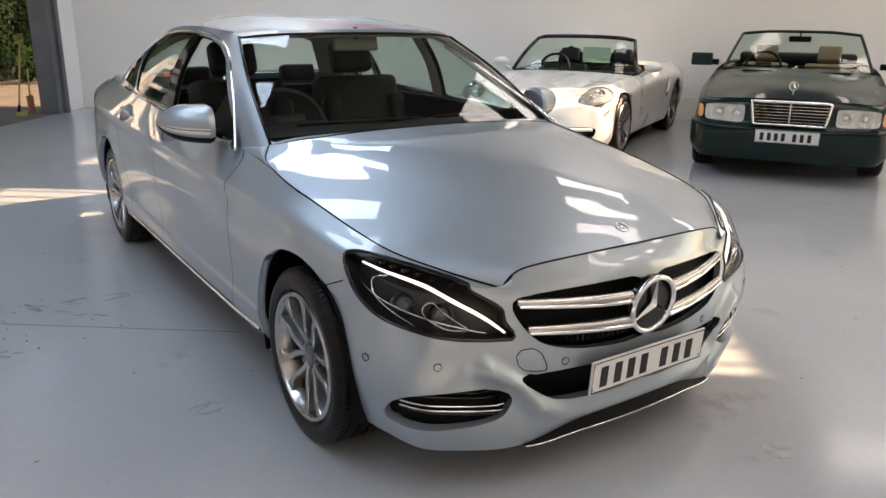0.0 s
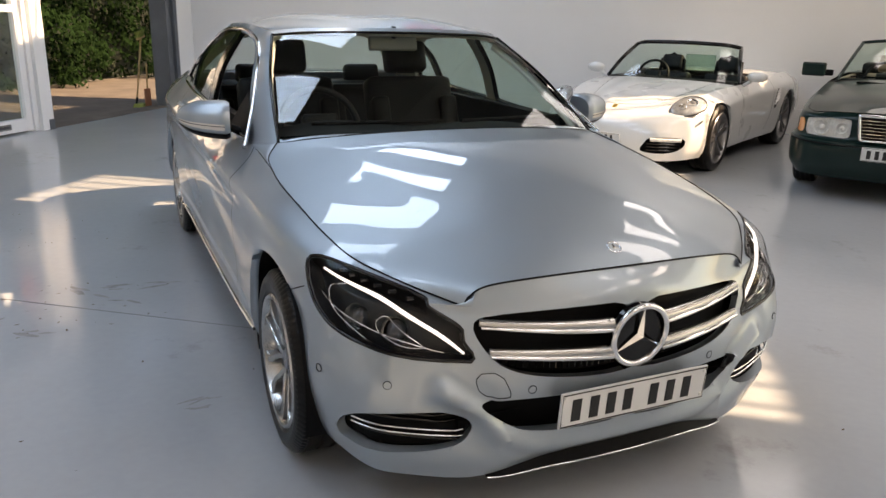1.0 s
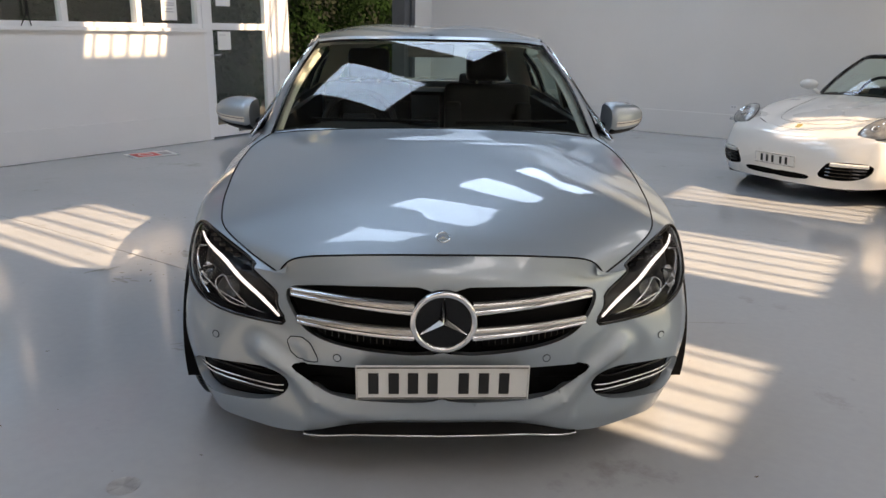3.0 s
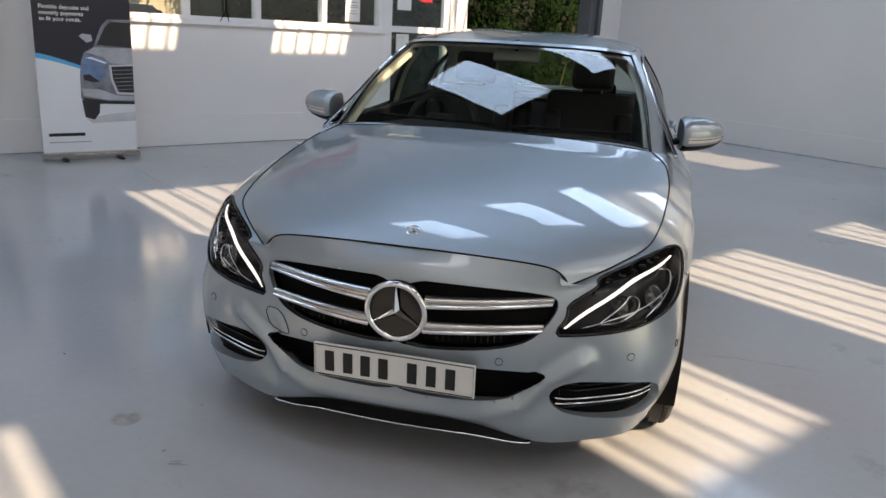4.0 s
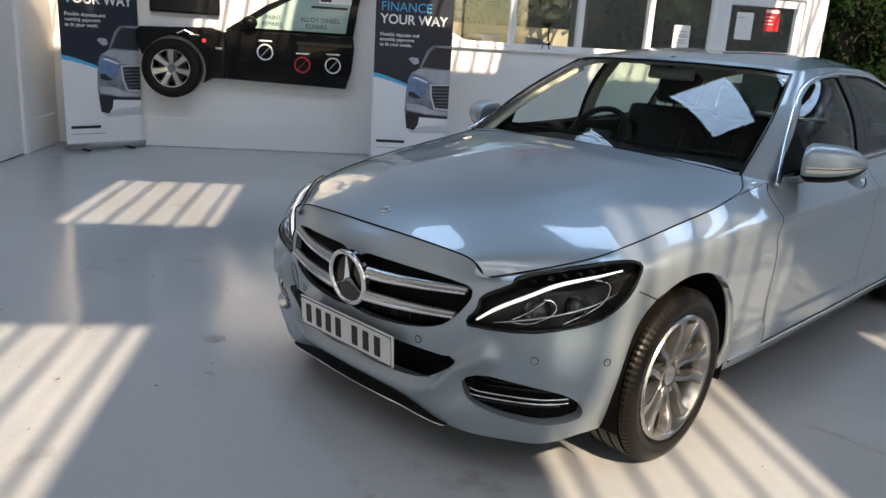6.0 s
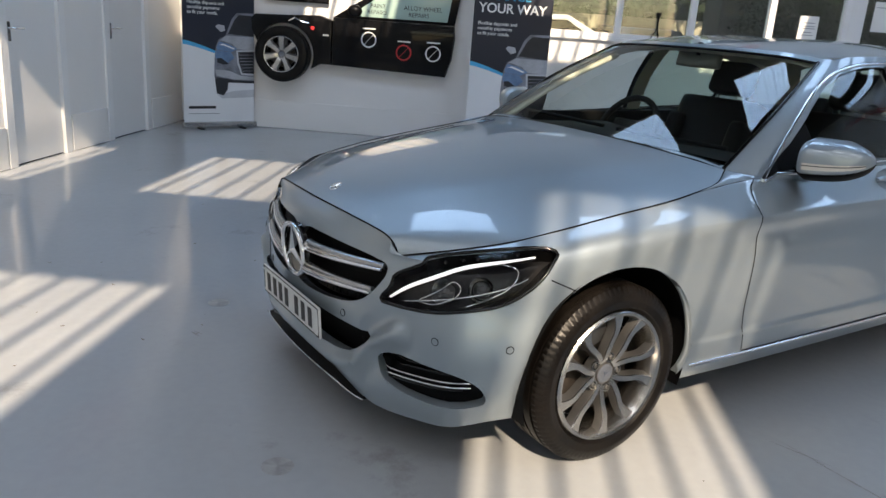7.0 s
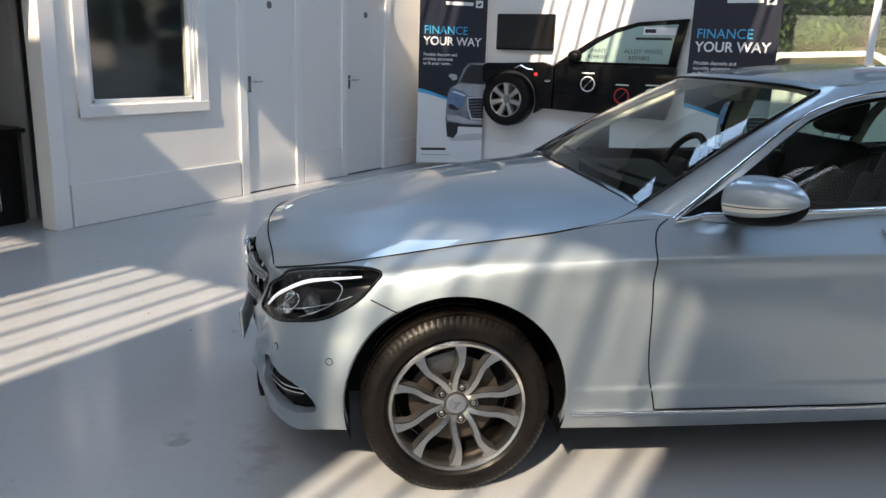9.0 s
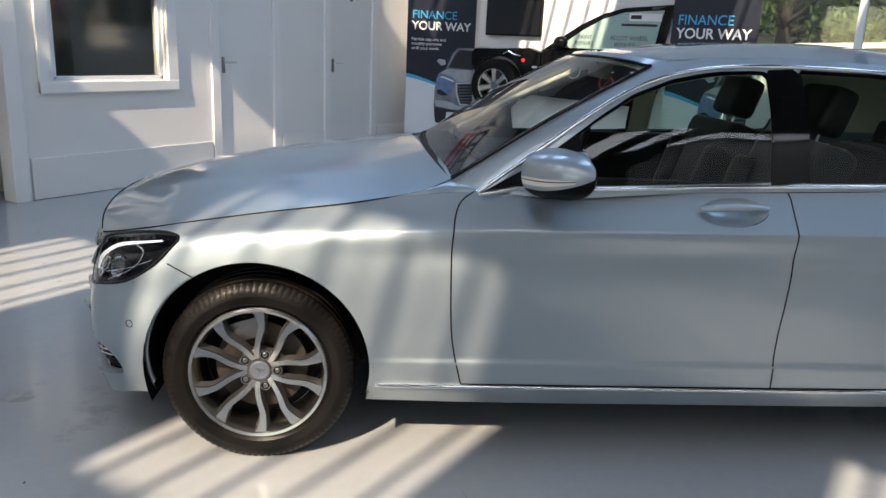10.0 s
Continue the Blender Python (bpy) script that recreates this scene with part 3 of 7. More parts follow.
def star_badge(parent, r, m, material=M_CHROME):
    """A plain round badge: a ring with three tapering rays."""
    ring = part("badge_ring", tube([(r * math.cos(a), 0, r * math.sin(a)) for a in np.linspace(0, 2 * math.pi, 49)[:-1]], r * 0.105, 10, True, up=(0, 1, 0)), material, parent, "chrome badge ring", smooth=60, m=m)
    for i in range(3):
        rays = bmesh.new()
        a = math.pi / 2 + i * 2 * math.pi / 3
        d, n = Vector((math.cos(a), 0, math.sin(a))), Vector((-math.sin(a), 0, math.cos(a)))
        tip, foot_l, foot_r = d * r * 0.97, -d * 0.0 + n * r * 0.13 + d * r * 0.075, -n * r * 0.13 + d * r * 0.075
        ridge0, ridge1 = Vector((0, -r * 0.16, 0)), d * r * 0.95 + Vector((0, -r * 0.02, 0))
        va = [rays.verts.new(q) for q in (tip, foot_l, Vector((0, 0, 0)), foot_r, ridge0, ridge1)]
        rays.faces.new((va[1], va[4], va[5], va[0]))
        rays.faces.new((va[4], va[3], va[0], va[5]))
        bmesh.ops.recalc_face_normals(rays, faces=rays.faces[:])
        part("badge_ray", rays, material, ring, smooth=10)
    return ring


def seat(parent, m, w=0.52, material=M_LEATHER, head=True):
    b = part("seat", box(-w / 2, w / 2, -0.28, 0.28, -0.09, 0.09, bevel=0.06, seg=4), material, parent, smooth=50, m=m)
    back = box(-w / 2, w / 2, -0.075, 0.075, 0.0, 0.62, bevel=0.065, seg=4)
    back.transform(pose(0, 0.27, 0.0, -18))
    part("backrest", back, material, b, smooth=50)
    for sx in (-1, 1):
        bol = box(-0.05, 0.05, -0.11, 0.06, 0.06, 0.50, bevel=0.045, seg=3)
        bol.transform(pose(sx * (w / 2 - 0.05), 0.25, 0.0, -18))
        part("side_bolster", bol, material, b, smooth=50)
    if head:
        hr = box(-0.125, 0.125, -0.055, 0.055, 0.65, 0.83, bevel=0.054, seg=5)
        hr.transform(pose(0, 0.27, 0.0, -18))
        part("headrest", hr, material, b, smooth=50)
        for sx in (-0.06, 0.06):
            part("headrest_post", cyl((sx, 0.45, 0.56), (sx, 0.485, 0.68), 0.006, seg=8), M_CHROME, b)
    return b


def steering_wheel(parent, m):
    ring = part("steering_wheel", tube([(0.185 * math.cos(a), 0, 0.185 * math.sin(a)) for a in np.linspace(0, 2 * math.pi, 41)[:-1]], 0.016, 10, True, up=(0, 1, 0)), M_LEATHER, parent, smooth=60, m=m)
    part("airbag_boss", box(-0.085, 0.085, -0.03, 0.04, -0.07, 0.06, bevel=0.025, seg=3), M_LEATHER, ring, smooth=50)
    for x0, z0, x1, z1 in ((-0.08, 0, -0.18, 0.01), (0.08, 0, 0.18, 0.01), (0, -0.06, 0, -0.18)):
        part("wheel_spoke", tube([(x0, 0, z0), (x1, 0, z1)], 0.014, 8, squash=0.6), M_ALLOYDARK, ring, smooth=60)
    return ring


# ---- the silver saloon ----
def saloon(m):
    car = thing("silver_saloon_car", "silver-blue metallic four-door saloon car parked on the showroom floor", "car", m)
    outline = [(0, -0.715), (0.25, -0.70), (0.47, -0.65), (0.63, -0.60), (0.742, -0.545), (0.83, -0.42), (0.872, -0.22), (0.890, 0), (0.897, 0.4), (0.903, 0.75), (0.905, 1.35), (0.903, 2.1), (0.90, 2.84), (0.875, 3.35), (0.79, 3.66), (0.5, 3.80), (0, 3.86)]
    keys = [0, 2, 4, 5, 7, 9, 11, 12, 14, 16]
    table = [
        ([0.035, 0.02, 0.045, 0.05, 0.07, 0.075, 0.075, 0.07, 0.12, 0.12], [0.205, 0.150, 0.165, 0.195, 0.20, 0.195, 0.195, 0.20, 0.24, 0.24]),
        ([0.02, 0.005, 0.015, 0.02, 0.03, 0.035, 0.035, 0.03, 0.05, 0.05], [0.235, 0.225, 0.25, 0.27, 0.27, 0.262, 0.262, 0.27, 0.33, 0.33]),
        ([0.02, 0.012, 0.0, 0.0, 0.0, 0.024, 0.024, 0.0, 0.01, 0.01], [0.33, 0.33, 0.36, 0.37, 0.38, 0.34, 0.34, 0.38, 0.42, 0.42]),
        ([0.008, 0.004, 0.0, 0.0, 0.0, 0.016, 0.016, 0.0, 0.0, 0.0], [0.43, 0.43, 0.455, 0.46, 0.48, 0.46, 0.46, 0.48, 0.52, 0.52]),
        ([0.0, 0.015, 0.02, 0.018, 0.0, 0.005, 0.005, 0.0, 0.01, 0.01], [0.54, 0.525, 0.545, 0.55, 0.58, 0.59, 0.59, 0.60, 0.62, 0.62]),
        ([0.015, 0.035, 0.045, 0.03, 0.004, 0.003, 0.003, 0.004, 0.03, 0.03], [0.655, 0.60, 0.615, 0.625, 0.685, 0.72, 0.73, 0.75, 0.80, 0.80]),
        ([0.035, 0.050, 0.085, 0.06, 0.030, 0.012, 0.014, 0.018, 0.05, 0.05], [0.700, 0.645, 0.675, 0.695, 0.760, 0.800, 0.815, 0.84, 0.90, 0.90]),
    ]
    rows = outline_rows(outline, keys, table)
    rows[0][1, 2] = 0.198
    top = [(0, -0.645, 0.730), (0.25, -0.631, 0.726), (0.452, -0.599, 0.704), (0.495, -0.590, 0.657), (0.625, -0.455, 0.700), (0.715, -0.33, 0.737), (0.752, -0.18, 0.770), (0.772, 0, 0.803), (0.785, 0.35, 0.858), (0.788, 0.64, 0.894), (0.803, 1.35, 0.915), (0.81, 2.1, 0.945), (0.775, 2.84, 0.985), (0.72, 3.3, 0.995), (0.64, 3.6, 0.985), (0.42, 3.72, 0.98), (0, 3.76, 0.98)]
    side = Loft(rows + [np.array(top, float)])
    st = side.station
    wing = resample(np.array([(0.56, 0.43), (0.46, 0.36), (0.40, 0.285), (0.30, 0.240), (0.0, 0.225)]), 40, False)

    def creases(p):
        """Raised wing round the lower intake, shoulder line and sill line."""
        q = p.copy()
        nose = np.clip((-0.30 - p[:, 1]) / 0.15, 0, 1)
        d = np.sqrt(((np.abs(p[:, None, 0]) - wing[None, :, 0]) ** 2 + (p[:, None, 2] - wing[None, :, 1]) ** 2).min(1))
        q[:, 1] -= nose * np.clip((np.abs(p[:, 0]) - 0.20) / 0.20, 0.25, 1) * (0.026 * np.exp(-((d / 0.023) ** 2)) - 0.010 * np.exp(-(((d - 0.055) / 0.03) ** 2)) * (np.abs(p[:, 0]) > 0.42))
        flank = np.clip((p[:, 1] - 0.08) / 0.5, 0, 1) * np.clip((3.3 - p[:, 1]) / 0.3, 0, 1)
        z = p[:, 2]
        d = z - np.interp(p[:, 1], rows[6][5:13, 1], rows[6][5:13, 2])
        push = 0.012 * np.exp(-np.abs(d) / 0.030) - 0.007 * np.exp(-(((d + 0.075) / 0.045) ** 2)) + 0.008 / (1 + np.exp((z - 0.362) / 0.004))
        q[:, 0] += np.sign(p[:, 0]) * flank * push
        return q

    side.bend = creases

    # openings in the body shell
    def front(pts, n=2, count=44):
        return resample(side.find(resample(chaikin(pts, n), count), "front", st[0], st[5]), count)

    grille = front([(0.0, 0.652), (0.20, 0.648), (0.40, 0.634), (0.47, 0.622), (0.475, 0.585), (0.42, 0.500), (0.33, 0.462), (0.16, 0.441), (0.0, 0.435), (-0.0, 0.5)], 2, 60)
    grille[:, 0] = np.where(grille[:, 0] < 0.012, -0.01, grille[:, 0])
    low = front([(0.0, 0.392), (0.44, 0.392), (0.47, 0.386), (0.40, 0.330), (0.34, 0.292), (0.25, 0.280), (0.0, 0.275), (0.0, 0.33)], 1, 44)
    low[:, 0] = np.where(low[:, 0] < 0.012, -0.01, low[:, 0])
    vent = np.concatenate([[(0.47, 0.292), (0.475, 0.335), (0.54, 0.362)], [(0.66, 0.368), (0.75, 0.366)], [(0.79, 0.345), (0.805, 0.31), (0.80, 0.258)], [(0.74, 0.240), (0.62, 0.243), (0.51, 0.262)]])
    vent = front(vent, 2, 44)
    tip_in = side.find([(0.463, 0.512), (0.492, 0.600)], "front", st[0], st[5])
    lamp = [tuple(tip_in[0]), (st[2] + 0.045, 4.5), tuple(tip_in[1]), (st[3] + 0.015, 6.45), (st[3] + 0.06, 6.78), (st[4], 6.80), (st[5], 6.72), (st[5] + 0.11, 6.48), (st[6] - 0.04, 6.22), (st[6] - 0.025, 6.0), (st[6] - 0.045, 5.70), (st[5] + 0.12, 5.20), (st[5] + 0.06, 4.75), (st[5] - 0.02, 4.30), (st[4], 4.03), (st[3] + 0.05, 3.88), (st[2] + 0.05, 3.80)]
    lamp = resample(chaikin(lamp, 2), 72)
    arches = []
    for yc, r in ((0.0, 0.352), (2.84, 0.350)):
        a = np.radians(np.linspace(-40, 220, 60))
        pts = np.stack([yc + r * np.cos(a), 0.322 + r * np.sin(a)], 1)
        uv = side.find(pts, "side", st[4], st[14])
        keep = pts[:, 1] > 0.215
        uv = uv[keep]
        arches.append(np.concatenate([uv, [(uv[-1][0], -0.4), (uv[0][0], -0.4)]]))
    cups = []
    for y0 in (1.375, 2.22):
        a = np.linspace(0, 2 * np.pi, 33)[:-1]
        cups.append(side.find(np.stack([y0 + 0.11 + 0.112 * np.cos(a), 0.866 + 0.040 * np.sin(a) + 0.005 * np.cos(a)], 1), "side", st[5], st[14]))
    us = np.unique(np.concatenate([np.linspace(st[0], st[6], 84), np.linspace(st[6], st[13], 110), np.linspace(st[13], st[16], 40)]))
    vs = np.unique(np.round(np.concatenate([np.linspace(0, 7, 43), np.arange(1.9, 2.45, 0.05), np.arange(5.6, 6.45, 0.08), [6.0, 5.96, 6.04]]), 4))
    shell = flat_grid(us, vs)
    for poly in (*arches, grille, low, vent, lamp, *cups):
        bmesh.ops.delete(shell, geom=carve(shell, poly), context="FACES")
    lift(shell, side)
    for poly, depth in ((arches[0][:-2], 0.03), (arches[1][:-2], 0.03)):
        p = side.at(poly[:, 0], poly[:, 1])
        join(shell, ribbon_between(p, p - np.array((depth, 0, 0))))
    for poly, depth in ((grille, 0.022), (low, 0.04), (vent, 0.03), (lamp, 0.010)):
        keep = poly[poly[:, 0] > 0.0]
        start = int(np.argmax(np.linalg.norm(np.diff(np.concatenate([keep, keep[:1]]), axis=0), axis=1))) + 1
        whole = len(keep) == len(poly)
        join(shell, rim(side, keep if whole else np.roll(keep, -start, 0), depth, closed=whole))
    part("body_shell", both(shell), M_SILVER, car, smooth=50)

    def dark_back(name, poly, off, material, parent=car, label=""):
        bm = patch(side, poly, (0.03, 0.2), -off)
        for v in bm.verts:
            v.co.x = max(v.co.x, 0.0)
        return part(name, both(bm), material, parent, label, smooth=50)

    # grille: dark mesh, four bars and the badge
    gr = dark_back("grille", grille, 0.045, M_BLACK, label="black mesh grille with satin bars")

    def on(x, z, off):
        uv = side.find([(x, z)], "front", st[0], st[5])
        return side.at(uv[:, 0], uv[:, 1])[0] + off * side.normal(uv[:, 0], uv[:, 1])[0]

    for z_in, z_out, x_out in ((0.592, 0.612, 0.455), (0.515, 0.535, 0.435)):
        for sgn in (1, -1):
            xs = np.linspace(0.085, x_out, 14)
            line = [on(x, z_in + (z_out - z_in) * ((x - 0.085) / (x_out - 0.085)) ** 1.2, -0.002) * (sgn, 1, 1) for x in xs]
            rad = 0.021 - 0.009 * np.linspace(0, 1, 14)
            part("grille_bar", tube(line, list(rad), 10, squash=0.9), M_ALLOY, gr, "satin silver bar", smooth=60)
            low_line = [q + np.array((0, -0.014, -0.013 + 0.004 * i / 13)) for i, q in enumerate(line)]
            part("chrome_strip", tube(low_line, list(rad * 0.42), 8), M_CHROME, gr, smooth=60)
    for x in np.arange(-0.40, 0.41, 0.02):
        zt = 0.505 - 0.05 * (abs(x) / 0.40) ** 3
        p0, p1 = on(abs(x), 0.455 + 0.03 * (abs(x) / 0.40) ** 2, -0.028), on(abs(x), max(zt, 0.50), -0.028)
        if x < 0:
            p0, p1 = p0 * (-1, 1, 1), p1 * (-1, 1, 1)
        part("mesh_wire", tube([p0, p1], 0.0022, 4), M_GLOSSBLACK, gr)
    part("badge_dish", lathe([(0.0, 0.094), (0.012, 0.090), (0.012, 0.0)], 40, m=pose(0, -0.708, 0.553, 0, 0, -90)), M_GLOSSBLACK, gr, smooth=30)
    star_badge(gr, 0.090, pose(0, -0.728, 0.553, 6))
    # lower intake, side vents and the splitter
    dark_back("lower_intake", low, 0.075, M_BLACK, label="black lower intake")
    for sgn in (1, -1):
        bm = patch(side, vent, (0.03, 0.2), -0.035)
        v_ob = part("side_vent", bm if sgn > 0 else flip(bm), M_BLACK, car, "black vent with two chrome strips", smooth=50)
        for dz in (0.0, -0.016):
            line = [on(x, 0.300 + dz + 0.030 * ((x - 0.49) / 0.29) ** 1.4, -0.014) * (sgn, 1, 1) for x in np.linspace(0.492, 0.785, 14)]
            part("chrome_strip", tube(line, 0.0029, 8), M_CHROME, v_ob, smooth=60)
        for dz in (0.024, 0.040, -0.03):
            line = [on(x, 0.300 + dz + 0.028 * ((x - 0.49) / 0.29) ** 1.4, -0.026) * (sgn, 1, 1) for x in np.linspace(0.51, 0.77, 10)]
            part("vent_slat", tube(line, 0.0045, 6), M_GLOSSBLACK, v_ob, smooth=60)
    lip_k = np.linspace(-st[2] * 0.92, st[2] * 0.92, 41)
    edge = side.at(np.abs(lip_k), np.full(41, 0.0))
    edge[:, 0] *= np.sign(lip_k) + (lip_k == 0)
    drop = np.stack([0 * lip_k, -0.012 + 0 * lip_k, -0.040 + 0.038 * (np.abs(lip_k) / lip_k.max()) ** 3], 1)
    spl = ribbon_between(edge + np.array((0, 0.010, 0.004)), edge + drop)
    join(spl, ribbon_between(edge + drop, edge + drop + np.array((0, 0.16, 0.0))))
    sp = part("splitter", spl, M_BLACK, car, "black lower splitter with chrome edge", smooth=50)
    part("chrome_edge", tube([q for q in edge + drop + np.array((0, -0.002, 0.0))], 0.0026, 8), M_CHROME, sp, smooth=60)
    number_plate(car, 0.515, 0.111, pose(0, -0.735, 0.366, 4), [-0.205, -0.145, -0.088, -0.030, 0.062, 0.122, 0.182])
    # headlamps
    for sgn in (1, -1):
        hb = patch(side, lamp, (0.03, 0.2), -0.055)
        h_ob = part("headlamp", hb if sgn > 0 else flip(hb), M_LAMPIN, car, "headlamp with clear lens and lit white strip", smooth=50)
        wall = rim(side, lamp, 0.056, -0.008)
        part("lamp_bezel", wall if sgn > 0 else flip(wall), M_BLACK, h_ob, smooth=50)
        edge_pts = resample(side.at(lamp[:, 0], lamp[:, 1]) - 0.0005 * side.normal(lamp[:, 0], lamp[:, 1]), 90)
        part("lamp_seal", tube([q * (sgn, 1, 1) for q in edge_pts], 0.0052, 8, True), M_GLOSSBLACK, h_ob, smooth=60)
        lens = patch(side, lamp, (0.02, 0.15), -0.002)
        lens_ob = part("lens", lens if sgn > 0 else flip(lens), M_LENS, h_ob, "clear lens", smooth=50)
        lens_ob.visible_shadow = False
        top_line = [(st[2] + 0.035, 4.05), (st[2] + 0.10, 4.75), (st[3] + 0.04, 5.45), (st[4] - 0.03, 5.98), (st[5] - 0.03, 6.25), (st[5] + 0.10, 6.18)]
        line = resample(chaikin(top_line, 4, False), 40, False)
        pts = side.at(line[:, 0], line[:, 1]) - 0.014 * side.normal(line[:, 0], line[:, 1])
        pts = resample(pts, 40, False)
        for _ in range(24):
            pts[1:-1] = pts[1:-1] / 2 + (pts[:-2] + pts[2:]) / 4
        part("daytime_strip", tube([q * (sgn, 1, 1) for q in pts], list(np.interp(np.linspace(0, 1, 40), [0, 0.15, 0.6, 1], [0.0035, 0.0058, 0.0062, 0.0030])), 8), M_DRL, h_ob, "lit white strip", smooth=60)
        for s0, fk, rr in ((st[3] + 0.06, 4.75, 0.036), (st[4] + 0.07, 5.0, 0.034)):
            nn = side.normal([s0], [fk])[0]
            way = Vector(nn).to_track_quat("X", "Z").to_matrix().to_4x4()
            q = Vector(side.at([s0], [fk])[0] - 0.058 * nn)
            bowl = lathe([(0.040, rr * 1.12), (0.028, rr * 1.05), (0.0, rr * 0.75), (-0.015, 0.0)], 28, m=Matrix.Translation(q) @ way)
            part("reflector_bowl", bowl if sgn > 0 else flip(bowl), M_CHROME, h_ob, smooth=60)
            ball = lathe([(0.012, rr * 0.80), (0.028, rr * 0.62), (0.038, rr * 0.34), (0.042, 0.0)], 24, m=Matrix.Translation(q) @ way)
            part("projector", ball if sgn > 0 else flip(ball), M_PROJECTOR, h_ob, smooth=60)
        outlines = [([(st[2] + 0.13, 4.12), (st[2] + 0.19, 4.55), (st[3] + 0.07, 5.05), (st[4] - 0.03, 5.35), (st[4] + 0.01, 5.05), (st[4] - 0.005, 4.6), (st[4] - 0.05, 4.32), (st[3] + 0.04, 4.15)], True), ([(st[5] - 0.01, 6.15), (st[5] + 0.055, 5.75), (st[5] + 0.04, 5.2), (st[5] - 0.03, 4.7), (st[4] + 0.03, 4.25)], False)]
        for pts, closed in outlines:
            uv = resample(chaikin(pts, 3, closed), 44, closed)
            pp = side.at(uv[:, 0], uv[:, 1]) - 0.018 * side.normal(uv[:, 0], uv[:, 1])
            part("bowl_frame", tube([q * (sgn, 1, 1) for q in pp], 0.0019, 6, closed), M_CHROME, h_ob, smooth=60)
        trim_uv = np.stack([np.linspace(st[2] + 0.09, st[5] + 0.08, 16), np.linspace(4.02, 5.25, 16)], 1)
        pts = side.at(trim_uv[:, 0], trim_uv[:, 1]) - 0.022 * side.normal(trim_uv[:, 0], trim_uv[:, 1])
        part("chrome_trim", tube([q * (sgn, 1, 1) for q in pts], 0.0022, 6), M_CHROME, h_ob, smooth=60)
        for i in range(6):
            s0 = st[3] + 0.075 + i * 0.042
            q = side.at([s0], [6.62])[0] - 0.018 * side.normal([s0], [6.62])[0]
            part("led_cell", box(-0.012, 0.012, -0.006, 0.006, -0.006, 0.006, bevel=0.004), M_GLOSSBLACK, h_ob, m=Matrix.Translation(Vector(q * np.array((sgn, 1, 1)))))
    # hood, roof and glasshouse
    hood_edge = np.array([*top[3:9], (0.768, 0.50, 0.886), (0.715, 0.600, 0.918)])
    hood_back = [(0, 0.52, 0.958), (0.40, 0.545, 0.948), (0.60, 0.575, 0.933), (0.715, 0.600, 0.918)]
    centre = [(0, -0.645, 0.733), (0, -0.575, 0.764), (0, -0.42, 0.808), (0, -0.18, 0.860), (0, 0.10, 0.906), (0, 0.35, 0.939), (0, 0.52, 0.958)]
    mid_line, rim_line = curve3(centre, 64), curve3(hood_edge, 64)
    u, t = np.linspace(0, 1, 48)[None, :], np.linspace(0, 1, 64)[:, None]
    nose = np.exp(-t / 0.11)
    fall = (1 - nose) * (1 - u**2.15) + nose * (1 - 0.36 * u**2.3 - 0.64 * u**20)
    g = np.stack([u * rim_line[:, None, 0], mid_line[:, None, 1] + (rim_line[:, None, 1] - mid_line[:, None, 1]) * u**2, rim_line[:, None, 2] + (mid_line[:, None, 2] - rim_line[:, None, 2]) * fall], 2)
    ease = np.clip(t / 0.3, 0, 1) ** 2 * (3 - 2 * np.clip(t / 0.3, 0, 1)) * np.clip((1 - t) / 0.2, 0, 1) ** 2 * (3 - 2 * np.clip((1 - t) / 0.2, 0, 1))
    ridge = 0.42 + 0.34 * t
    g[:, :, 2] += 0.0045 * ease / (1 + np.exp((u - ridge) * 40))
    front_edge = g[0].copy()
    g = np.concatenate([front_edge[None] + np.array((0, 0.006, -0.020)), front_edge[None] + np.array((0, 0.0015, -0.003)), g])
    part("hood", both(grid_mesh(g)), M_SILVER, car, "smooth creased hood", smooth=40)
    gl = resample(np.concatenate([front_edge, rim_line[1:]]), 90, False)
    for sgn in (1, -1):
        part("hood_gap", tube([q * (sgn, 1, 1) + np.array((0, 0, 0.0005)) for q in gl], 0.0028, 6), M_BLACK, car)
    star_badge(car, 0.021, pose(0, -0.574, 0.768, -62))
    base = [(0, 0.535, 0.950), (0.35, 0.556, 0.944), (0.60, 0.580, 0.935), (0.713, 0.602, 0.919), (0.800, 0.78, 0.893), (0.806, 1.45, 0.922), (0.808, 2.1, 0.948), (0.79, 2.6, 0.972), (0.75, 2.95, 0.99), (0.66, 3.12, 0.998), (0.4, 3.18, 0.998), (0, 3.2, 0.998)]
    crown = [(0, 1.20, 1.338), (0.30, 1.215, 1.335), (0.48, 1.25, 1.327), (0.566, 1.30, 1.316), (0.598, 1.46, 1.332), (0.612, 1.8, 1.340), (0.61, 2.1, 1.330), (0.585, 2.45, 1.290), (0.545, 2.72, 1.22), (0.46, 2.72, 1.255), (0.3, 2.68, 1.30), (0, 2.66, 1.32)]
    base, crown = np.array(base), np.array(crown)
    out = np.array([(0, -0.6), (0.2, -0.6), (0.45, -0.5), (0.7, -0.3), (1, 0), (1, 0), (1, 0), (1, 0.1), (0.8, 0.4), (0.5, 0.7), (0.2, 0.8), (0, 0.8)]) * 0.030
    middle = (base + crown) / 2 + np.concatenate([out, np.full((12, 1), 0.012)], 1)
    house = Loft([base, middle, crown])
    hs = house.station

    def side_win(pts, n=0, count=64):
        return resample(house.find(resample(chaikin(pts, n), count), "side", hs[3], hs[8] + 0.06), count)

    screen = np.array([(-0.01, 0.03), (hs[2], 0.03), (hs[3] - 0.006, 0.02), (hs[3] - 0.006, 1.0), (hs[3] - 0.012, 1.88), (hs[2], 1.90), (-0.01, 1.91)])
    screen = resample(screen, 70)
